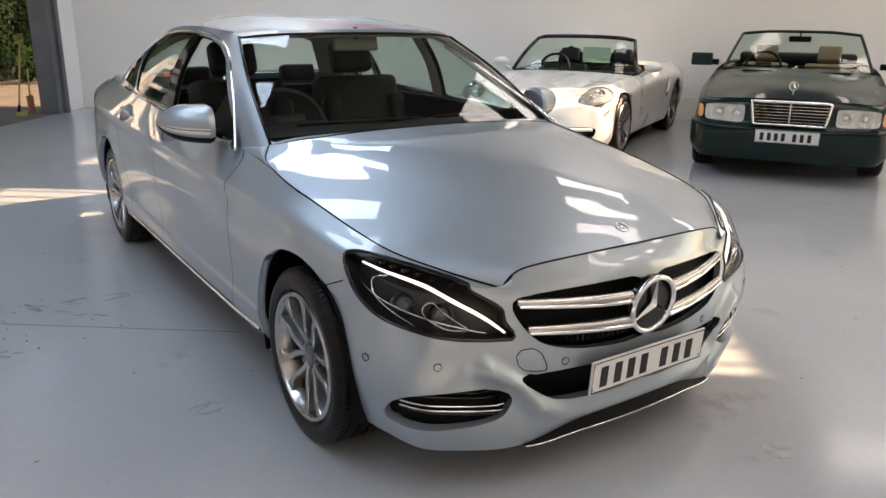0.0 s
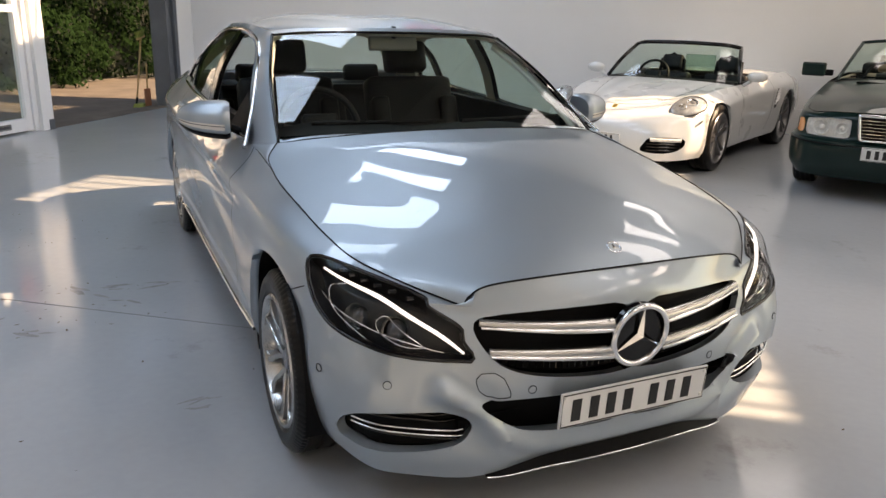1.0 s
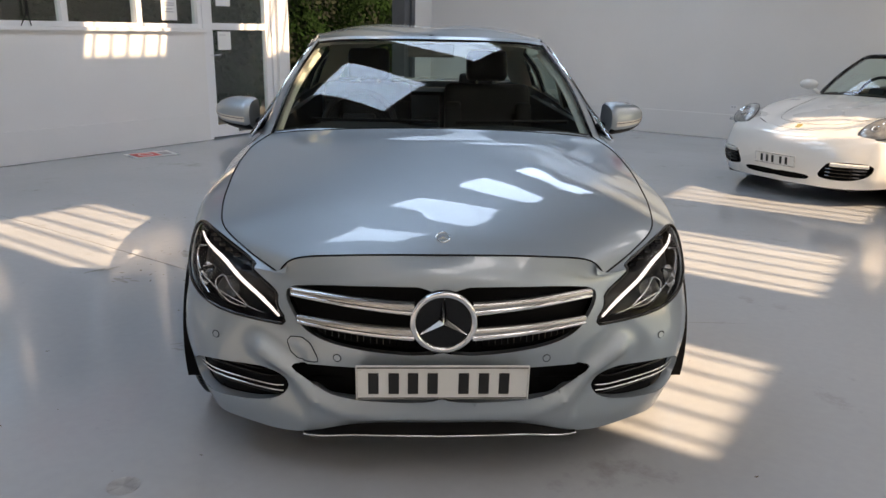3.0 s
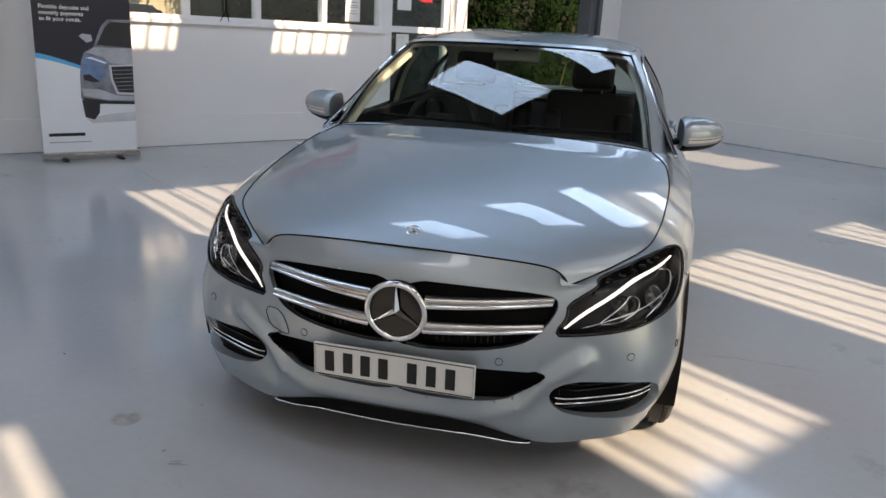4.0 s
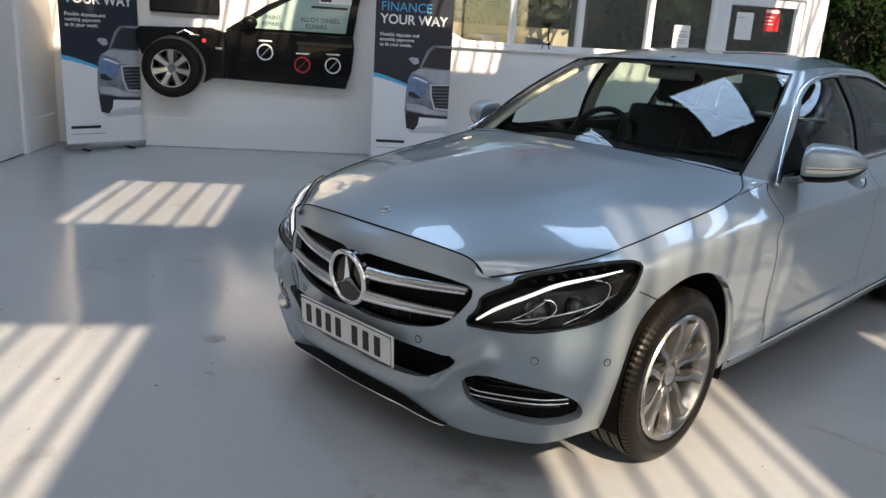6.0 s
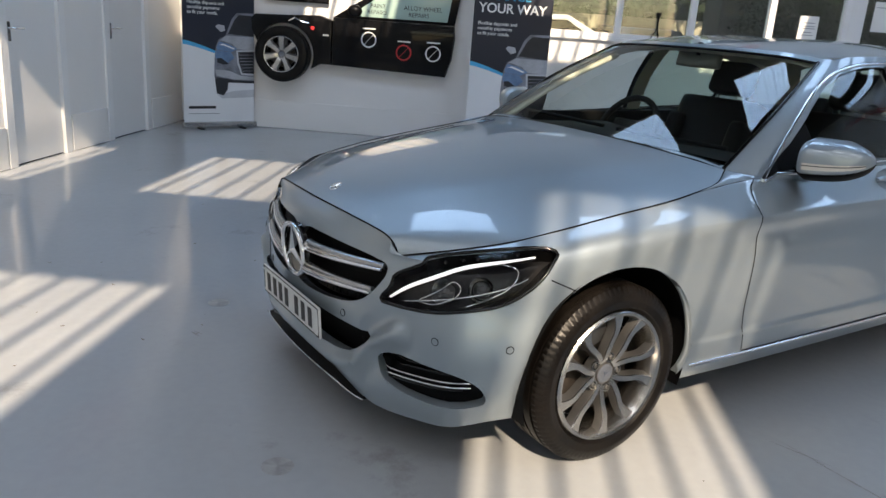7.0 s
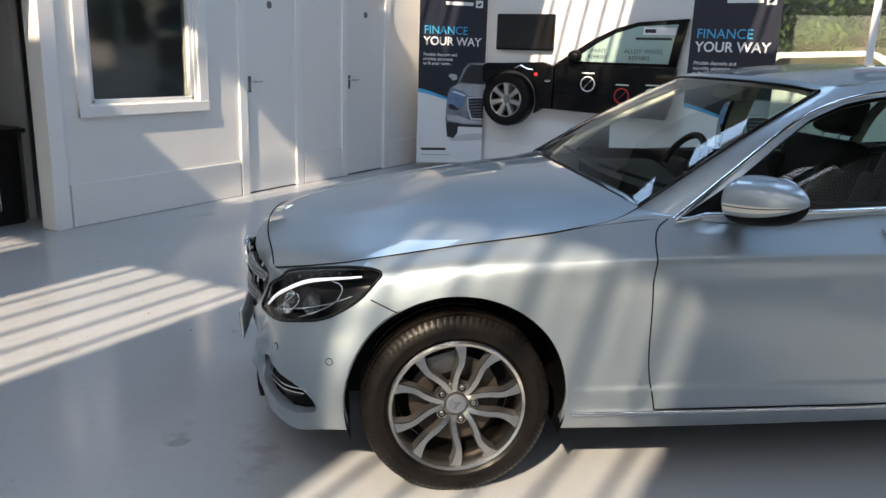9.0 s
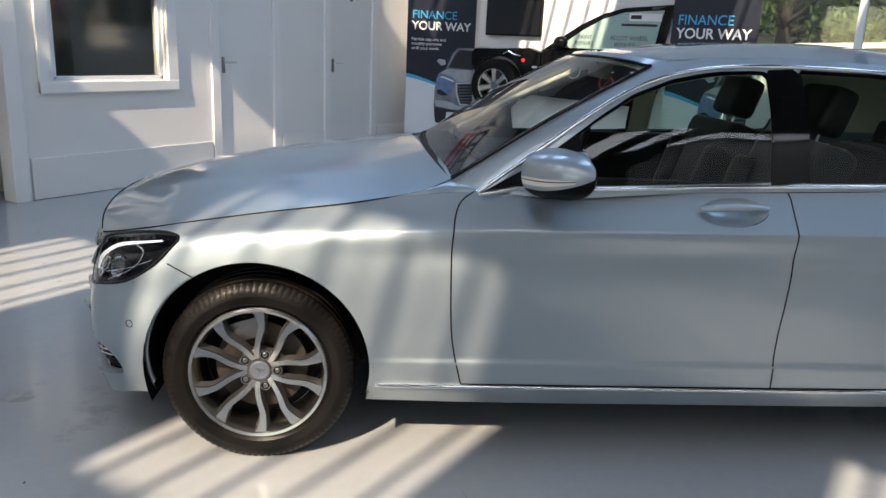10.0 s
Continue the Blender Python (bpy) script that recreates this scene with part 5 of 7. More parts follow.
def flat(points, bm=None, y=0.0):
    """A thin printed shape in the x-z plane that faces -y."""
    own = bmesh.new()
    own.faces.new([own.verts.new((p[0], y, p[1])) for p in points])
    bmesh.ops.recalc_face_normals(own, faces=own.faces[:])
    for f in own.faces:
        if f.normal.y > 0:
            f.normal_flip()
    return join(bm, own)


FACE = pose(0, 0, 0, 90)


# dado boards
def dado(name, x0, x1, y0, y1):
    bm = box(x0, x1, y0, y1, 0.004, 0.33, bevel=0.004)
    tagged(part(name, bm, M_WALL), "low white dado board along the wall", "trim", kind="structure")


for a, b in ((-5.10 - 0.9, -5.31), (-4.33, -3.69), (-2.74, -0.95)):
    dado("baseboard", a, b, ROOM_S + 0.002, ROOM_S + 0.022)
dado("baseboard", 0.42, ROOM_E - 0.1, ROOM_S + 0.002, ROOM_S + 0.022)
dado("baseboard", ROOM_W + 0.002, ROOM_W + 0.022, ROOM_S + 0.05, 3.80)
dado("baseboard", ROOM_W + 0.03, ROOM_E - 0.03, ROOM_N - 0.020, ROOM_N - 0.002)


# doors in the partition
def inner_door(name, a, b, hand):
    fr = tagged(new(name), "closed flush white door in a white frame", "door", kind="structure")
    fr.location = (0, ROOM_S, 0)
    leaf = part("door_leaf", box(a + 0.035, b - 0.035, -0.05, -0.008, 0.012, 2.005, bevel=0.002), M_DOOR, fr)
    for x0, x1 in ((a - 0.07, a + 0.03), (b - 0.03, b + 0.07)):
        part("door_frame", box(x0, x1, -0.09, 0.022, 0.0, 2.10, bevel=0.006), M_TRIM, fr)
    part("door_frame", box(a - 0.07, b + 0.07, -0.09, 0.0225, 2.01, 2.11, bevel=0.006), M_TRIM, fr)
    # black strip fills the gap below the leaf, its shade put into colour
    part("door_shadow_gap", box(a + 0.03, b - 0.03, -0.06, -0.02, 0.0, 0.012), M_BLACK, fr)
    part("door_back", box(a, b, -0.13, -0.10, 0.0, 2.04), M_OFFICE, fr)
    hx = b - 0.085 if hand > 0 else a + 0.085
    plate = part("handle_plate", box(hx - 0.02, hx + 0.02, -0.008, -0.001, 0.98, 1.13, bevel=0.003), M_ALLOY, leaf)
    part("door_handle", tube([(hx, -0.002, 1.08), (hx, 0.045, 1.08), (hx - hand * 0.03, 0.05, 1.08), (hx - hand * 0.115, 0.05, 1.08)], 0.009, 10), M_CHROME, leaf, "chrome lever handle", smooth=60)
    part("door_sign", cyl(((a + b) / 2, -0.009, 1.80), ((a + b) / 2, -0.004, 1.80), 0.035, seg=28), M_ALLOYDARK, leaf)
    return fr


inner_door("door_1", DOORS_S[0][0], DOORS_S[0][1], 1)
inner_door("door_2", DOORS_S[1][0], DOORS_S[1][1], 1)


def office_window():
    a, b, lo, hi = WIN_S
    w = tagged(new("window_1"), "white-framed interior window with dark glass", "window", kind="structure")
    w.location = (0, ROOM_S, 0)
    for x0, x1, z0, z1 in ((a - 0.13, a - 0.05, lo - 0.10, hi + 0.10), (b + 0.02, b + 0.10, lo - 0.10, hi + 0.10)):
        part("window_frame", box(x0, x1 + 0.03, 0.0, 0.030, z0, z1, bevel=0.008), M_TRIM, w)
    part("window_frame", box(a - 0.13, b + 0.13, 0.0, 0.031, hi + 0.02, hi + 0.10, bevel=0.008), M_TRIM, w)
    part("window_sill", box(a - 0.13, b + 0.13, 0.0, 0.034, lo - 0.10, lo - 0.01, bevel=0.008), M_TRIM, w)
    for x0, x1, z0, z1 in ((a, a + 0.035, lo, hi), (b - 0.035, b, lo, hi), (a, b, lo, lo + 0.03), (a, b, hi - 0.03, hi)):
        part("inner_frame", box(x0, x1, -0.10, -0.02, z0, z1, bevel=0.004), M_TRIM, w)
    p = part("pane", box(a + 0.03, b - 0.03, -0.062, -0.058, lo + 0.03, hi - 0.03), M_DIMGLASS, w)
    p.visible_shadow = False


office_window()


def office():
    # dark rooms behind the partition
    bm = bmesh.new()
    box(-3.0, 0.9, -6.5, -6.4, 0, 2.6, bm)
    box(-3.1, -3.0, -6.5, ROOM_S - 0.14, 0, 2.6, bm)
    box(0.9, 1.0, -6.5, ROOM_S - 0.14, 0, 2.6, bm)
    box(-3.1, 1.0, -6.5, ROOM_S - 0.14, 2.6, 2.7, bm)
    box(-0.98, -0.92, -6.4, ROOM_S - 0.5, 0, 2.6, bm)
    tagged(part("wall_office", bm, M_OFFICE), "dim grey walls of the offices behind the partition", "wall", kind="structure")
    fr = tagged(new("doorway_1"), "white architrave round an open office doorway", "doorway", kind="structure")
    for x0, x1 in ((-0.93, -0.80), (0.28, 0.38)):
        part("door_frame", box(x0, x1, ROOM_S - 0.15, ROOM_S + 0.028, 0.0, 2.16, bevel=0.008), M_TRIM, fr)
    part("door_frame", box(-0.93, 0.38, ROOM_S - 0.15, ROOM_S + 0.029, 2.06, 2.17, bevel=0.008), M_TRIM, fr)
    d = thing("black_desk", "black laminate office desk with a bright metal handle", "desk", pose(-0.35, -4.55, 0))
    part("desk_top", box(-0.55, 0.60, -0.4, 0.4, 0.70, 0.735, bevel=0.006), M_DESK, d)
    part("drawer_unit", box(-0.50, -0.08, -0.36, 0.37, 0.0, 0.70, bevel=0.006), M_DESK, d)
    part("desk_side", box(0.55, 0.59, -0.38, 0.38, 0.0, 0.70), M_DESK, d)
    part("drawer_handle", tube([(-0.30, 0.385, 0.12), (-0.30, 0.395, 0.14), (-0.30, 0.395, 0.56), (-0.30, 0.385, 0.58)], 0.008, 8), M_CHROME, d, "bright bar handle")
    b = thing("pump_bottle", "clear plastic pump bottle on the black desk", "bottle", pose(-0.63, -4.30, 0.737))
    part("bottle_body", lathe([(0.0, 0.0), (0.002, 0.030), (0.10, 0.030), (0.125, 0.012), (0.14, 0.012)], 20, m=pose(0, 0, 0, 0, -90)), M_GLASS, b, smooth=40)
    part("pump_head", tube([(0, 0, 0.14), (0, 0, 0.185), (0.03, 0, 0.185)], 0.007, 8), M_PAPER, b)
    c = thing("office_chair", "black office chair behind the desk", "chair", pose(-0.55, -5.25, 0, 0, 0, 200))
    part("seat", box(-0.25, 0.25, -0.25, 0.25, 0.44, 0.53, bevel=0.04, seg=3), M_LEATHER, c, smooth=50)
    part("backrest", box(-0.24, 0.24, 0.22, 0.31, 0.55, 1.15, bevel=0.045, seg=3), M_LEATHER, c, smooth=50)
    part("gas_lift", cyl((0, 0, 0.08), (0, 0, 0.45), 0.03), M_BLACK, c)
    for i in range(5):
        a = 2 * math.pi * i / 5
        part("base_arm", tube([(0, 0, 0.09), (0.28 * math.cos(a), 0.28 * math.sin(a), 0.06)], [0.028, 0.018], 8), M_BLACK, c)
        part("castor", lathe([(-0.012, 0.026), (0.012, 0.026)], 14, m=Matrix.Translation((0.28 * math.cos(a), 0.28 * math.sin(a), 0.027))), M_BLACK, c)


office()


# ---- window band, glazed door and vehicle opening in the west wall ----
def west_glazing():
    w = tagged(new("window_2"), "white-framed window band looking out to the yard", "window", kind="structure")
    w.location = (ROOM_W, 0, 0)
    lo, hi, a, b = 1.33, 2.70, 0.30, 3.88
    part("window_sill", box(-0.10, 0.045, a - 0.03, b - 0.002, lo - 0.035, lo + 0.004, bevel=0.006), M_UPVC, w)
    part("window_frame", box(-0.13, -0.03, a, b, lo + 0.004, lo + 0.055, bevel=0.006), M_UPVC, w)
    part("window_frame", box(-0.13, -0.03, a, b, hi - 0.06, hi, bevel=0.006), M_UPVC, w)
    posts = [a, 1.36, 2.18, 3.04, b]
    for i, y in enumerate(posts):
        y0, y1 = (y, y + 0.06) if i == 0 else ((y - 0.06, y) if i == 4 else (y - 0.035, y + 0.035))
        part("mullion", box(-0.131, -0.026, y0, y1, lo + 0.05, hi - 0.05, bevel=0.006), M_UPVC, w)
    for y0, y1 in zip(posts, posts[1:]):
        p = part("pane", box(-0.082, -0.078, y0 + 0.02, y1 - 0.02, lo + 0.05, hi - 0.05), M_GLASS, w)
        p.visible_shadow = False
    d = tagged(new("door_3"), "white plastic-framed glazed entrance door with notices", "door", kind="structure")
    d.location = (ROOM_W, 0, 0)
    a, b = 3.88, 5.06
    for y0, y1, z0, z1 in ((a, a + 0.07, 0, 2.7), (b - 0.07, b, 0, 2.7), (a + 0.07, b - 0.07, 2.10, 2.17), (a + 0.07, b - 0.07, 2.63, 2.7)):
        part("door_frame", box(-0.14, -0.02, y0, y1, z0, z1, bevel=0.006), M_UPVC, d)
    for y0, y1, z0, z1 in ((a + 0.075, a + 0.165, 0.02, 2.09), (b - 0.165, b - 0.075, 0.02, 2.09), (a + 0.165, b - 0.165, 0.02, 0.16), (a + 0.165, b - 0.165, 2.0, 2.09), (a + 0.165, b - 0.165, 1.32, 1.40)):
        part("door_stile", box(-0.115, -0.045, y0, y1, z0, z1, bevel=0.006), M_UPVC, d)
    for z0, z1 in ((0.15, 1.33), (1.39, 2.01), (2.16, 2.64)):
        p = part("pane", box(-0.082, -0.078, a + 0.15, b - 0.15, z0, z1), M_GLASS, d)
        p.visible_shadow = False
    slot = part("letter_plate", box(-0.046, -0.036, 4.36, 4.64, 0.06, 0.125, bevel=0.004), M_ALLOY, d)
    part("letter_flap", box(-0.037, -0.032, 4.385, 4.615, 0.078, 0.108, bevel=0.002), M_DARKGREY, slot)
    part("door_handle", tube([(-0.045, a + 0.12, 1.02), (-0.01, a + 0.12, 1.02), (-0.01, a + 0.24, 1.02)], 0.010, 8), M_CHROME, d)
    j = tagged(new("vehicle_opening"), "wide vehicle opening with dark steel jambs", "doorway", kind="structure")
    j.location = (ROOM_W, 0, 0)
    part("steel_jamb", box(-0.24, 0.05, 7.80, 7.89, 0, 3.9, bevel=0.004), M_STEEL, j)
    part("steel_channel", box(0.02, 0.10, 7.885, 7.97, 0, 3.9, bevel=0.006), M_STEEL, j)
    part("door_rail", box(0.055, 0.075, 7.72, 7.80, 0, 3.9), M_STEEL, j)
    part("white_post", box(-0.21, 0.03, 5.055, 5.245, 0, 3.9, bevel=0.008), M_TRIM, j)
    part("post_foot", box(0.031, 0.045, 5.16, 5.235, 0, 0.12), M_STEEL, j)
    part("door_drum", cyl((-0.12, 5.25, 4.05), (-0.12, 7.9, 4.05), 0.17, seg=24), M_STEEL, j)
    part("threshold", box(-0.28, -0.005, 5.25, 7.80, -0.02, 0.006), M_CONCRETE, j)


west_glazing()


def notice(name, y0, y1, z0, z1, material, label, lines, ink=M_INK):
    t = thing(name, label, "notice", pose(ROOM_W - 0.074, 0, 0))
    part("sheet", box(-0.001, 0.001, y0, y1, z0, z1), material, t)
    for i, (f0, f1, zz, hh) in enumerate(lines):
        part("grey_bar", box(0.001, 0.0018, y0 + (y1 - y0) * f0, y0 + (y1 - y0) * f1, z0 + (z1 - z0) * zz, z0 + (z1 - z0) * (zz + hh)), ink, t)


M_GREYINK = mat("grey_ink", (0.30, 0.30, 0.32), 0.6)
notice("paper_notice", 3.36, 3.57, 1.42, 1.72, M_PAPER, "white paper notice taped inside the window glass", [(0.2, 0.8, 0.74, 0.03), (0.15, 0.85, 0.62, 0.03), (0.15, 0.85, 0.54, 0.03), (0.3, 0.7, 0.40, 0.03), (0.2, 0.8, 0.30, 0.025)], M_GREYINK)
notice("paper_notice", 4.14, 4.36, 1.60, 1.92, M_PAPER, "plain white paper notice on the glazed door", [(0.1, 0.6, 0.8, 0.02)], M_GREYINK)
notice("paper_notice", 4.14, 4.34, 1.08, 1.30, M_PAPER, "plain white paper notice low on the glazed door", [(0.1, 0.6, 0.8, 0.02)], M_GREYINK)
notice("red_notice", 4.50, 4.70, 1.72, 1.98, M_RED, "red and white safety notice on the glazed door", [(0.05, 0.95, 0.82, 0.14), (0.1, 0.6, 0.62, 0.04), (0.1, 0.5, 0.45, 0.04), (0.1, 0.6, 0.30, 0.04)], M_PAPER)


def tripod():
    t = thing("mini_tripod", "small black tripod standing on the window sill", "tripod", pose(ROOM_W - 0.03, 1.80, 1.334))
    for a in (0.3, 2.4, 4.5):
        part("tripod_leg", tube([(0, 0, 0.13), (0.012 * math.cos(a), 0.075 * math.sin(a), 0.004)], 0.006, 6), M_BLACK, t)
    part("tripod_column", cyl((0, 0, 0.11), (0, 0, 0.28), 0.011, seg=10), M_BLACK, t)
    part("tripod_head", box(-0.02, 0.02, -0.025, 0.025, 0.27, 0.31, bevel=0.006), M_BLACK, t)


tripod()
sk = thing("wall_socket", "white double wall socket low on the north wall", "socket", pose(-1.11, ROOM_N - 0.006, 0.42))
part("socket_plate", box(-0.045, 0.045, -0.008, 0.0, -0.043, 0.043, bevel=0.004), M_UPVC, sk)
for sx in (-0.018, 0.018):
    part("socket_switch", box(sx - 0.006, sx + 0.006, -0.011, -0.007, 0.008, 0.024, bevel=0.001), M_GREYINK, sk)


def floor_notice():
    t = thing("floor_notice", "curled red and white printed sheet lying on the floor", "notice", pose(-5.72, 2.72, 0.004, 0, 0, 78))
    part("sheet", box(-0.24, 0.24, -0.16, 0.16, 0, 0.003), M_PAPER, t)
    part("red_panel", box(-0.20, 0.06, -0.12, 0.12, 0.003, 0.0045), M_RED, t)
    part("white_ring", tube([(-0.07 + 0.07 * math.cos(a), 0.07 * math.sin(a), 0.005) for a in np.linspace(0, 2 * math.pi, 25)[:-1]], 0.010, 6, True, squash=0.15), M_PAPER, t)
    part("grey_bar", box(0.09, 0.20, -0.10, 0.10, 0.003, 0.0042), M_GREYINK, t)


floor_notice()


# ---- roll-up banners ----
def banner(m, group="roll-up banners"):
    b = thing("rollup_banner", "navy and white roll-up finance banner with a printed silver car", "banner", m, group)
    w, h = 0.42, 2.28
    part("banner_base", box(-w - 0.015, w + 0.015, -0.05, 0.05, 0.012, 0.075, bevel=0.012), M_ALLOY, b, "silver cassette base", smooth=40)
    for sx in (-0.25, 0.25):
        part("foot", box(sx - 0.022, sx + 0.022, -0.12, 0.10, 0.0, 0.014, bevel=0.004), M_BLACK, b)
    part("pole", cyl((0, 0.02, 0.05), (0, 0.02, h), 0.009, seg=10), M_ALLOY, b)
    p = part("printed_sheet", box(-w, w, -0.0006, 0.0006, 0.075, h), M_BANNERWHITE, b, "printed sheet")
    part("top_rail", box(-w, w, -0.006, 0.006, h - 0.01, h + 0.012, bevel=0.003), M_ALLOY, b)
    curve = [(-w + 2 * w * t, 0.985 - 0.30 * t**1.25) for t in np.linspace(0, 1, 14)]
    part("navy_field", flat([(-w, h - 0.01), *curve, (w, h - 0.01)], y=-0.0012), M_NAVY, p)
    lowc = [(x, z - 0.045 * (1 - i / 13) ** 0.8 - 0.002) for i, (x, z) in enumerate(curve)]
    part("cyan_swoosh", flat([*curve, *lowc[::-1]], y=-0.0015), M_CYAN, p)
    # the printed car, cropped by the sheet's edge
    def shape(name, pts, material, y):
        part(name, flat([(min(w, px), pz) for px, pz in pts], y=y), material, p)
    def print_shape(name, material, y, *pts):
        shape(name, [((px - 180) * 0.0027 - w, 0.05 + (590 - pz) * 0.0026) for px, pz in pts], material, y)

    print_shape("printed_shade", M_PRINTPALE, -0.0018, (325, 462), (400, 445), (500, 438), (500, 472), (345, 478))
    print_shape("printed_car_cabin", M_PRINTMID, -0.0020, (362, 207), (392, 132), (414, 108), (500, 106), (500, 212))
    print_shape("printed_windscreen", M_PRINTDARK, -0.0023, (374, 198), (404, 136), (424, 116), (500, 117), (500, 206))
    print_shape("printed_mirror", M_PRINTSILVER, -0.0023, (319, 170), (330, 160), (358, 164), (362, 184), (342, 192))
    print_shape("printed_car_body", M_PRINTMID, -0.0021, (314, 300), (320, 255), (332, 225), (365, 204), (500, 206), (500, 408), (330, 404), (312, 386))
    print_shape("printed_bonnet", M_PRINTSILVER, -0.0023, (338, 226), (366, 206), (500, 208), (500, 266), (415, 262), (392, 240))
    print_shape("printed_flank", M_PRINTBLUE, -0.0024, (316, 296), (322, 270), (384, 276), (402, 300), (376, 322), (330, 318))
    print_shape("printed_headlamp", M_PRINTBLUE, -0.0025, (322, 258), (334, 232), (372, 240), (416, 260), (388, 276), (326, 268))
    print_shape("printed_lamp_line", M_BANNERWHITE, -0.0027, (334, 246), (352, 240), (404, 260), (398, 264), (352, 248))
    print_shape("printed_intake", M_PRINTDARK, -0.0026, (324, 304), (344, 302), (378, 328), (350, 330), (326, 322))
    print_shape("printed_grille_rim", M_PRINTPALE, -0.0025, (410, 268), (500, 264), (500, 376), (432, 374), (414, 322))
    print_shape("printed_grille", M_PRINTDARK, -0.0027, (418, 274), (500, 271), (500, 368), (438, 366), (422, 320))
    for i in range(6):
        print_shape("printed_slat", M_PRINTMID, -0.0029, (421 + i * 2, 286 + i * 14), (500, 283 + i * 14), (500, 286 + i * 14), (421 + i * 2, 289 + i * 14))
    print_shape("printed_skirt", M_PRINTSILVER, -0.0026, (316, 352), (376, 356), (432, 378), (500, 382), (500, 396), (400, 394), (322, 378))
    print_shape("printed_bumper", M_PRINTDARK, -0.0027, (314, 384), (400, 397), (500, 400), (500, 411), (332, 407))
    print_shape("printed_tyre", M_PRINTDARK, -0.0028, (314, 392), (374, 404), (370, 440), (352, 465), (322, 456))
    # wording
    lettering("headline", "FINANCE", 0.135, M_CYAN, p, pose(-w + 0.055, -0.003, 1.635) @ FACE, 0.98)
    lettering("headline", "YOUR WAY", 0.138, M_PAPER, p, pose(-w + 0.055, -0.003, 1.505) @ FACE, 0.98, 0.0025)
    lettering("subline", "Flexible deposits and\nmonthly payments\nto fit your needs.", 0.050, M_PAPER, p, pose(-w + 0.055, -0.003, 1.375) @ FACE, 1.0, 0.0006)
    part("grey_bar", flat([(-w + 0.055, 0.225), (-w + 0.055, 0.255), (-0.05, 0.255), (-0.05, 0.225)], y=-0.002), M_INK, p)
    part("grey_bar", flat([(-w + 0.055, 0.165), (-w + 0.055, 0.172), (0.0, 0.172), (0.0, 0.165)], y=-0.002), M_GREYINK, p)
    part("logo_bar", flat([(-0.10, 1.975), (-0.10, 2.015), (0.24, 2.015), (0.24, 1.975)], y=-0.002), M_PAPER, p)
    part("logo_square", flat([(0.27, 1.955), (0.27, 2.04), (0.36, 2.04), (0.36, 1.955)], y=-0.002), M_PAPER, p)
    part("logo_mark", flat([(0.285, 1.985), (0.31, 2.005), (0.345, 2.02), (0.335, 1.985), (0.30, 1.97)], y=-0.0025), M_NAVY, p)
    return b


banner_one = banner(pose(-5.62, 0.155, 0, 0, 0, 88))
copy_thing(banner_one, pose(-5.79, -3.13, 0, 0, 0, 132))


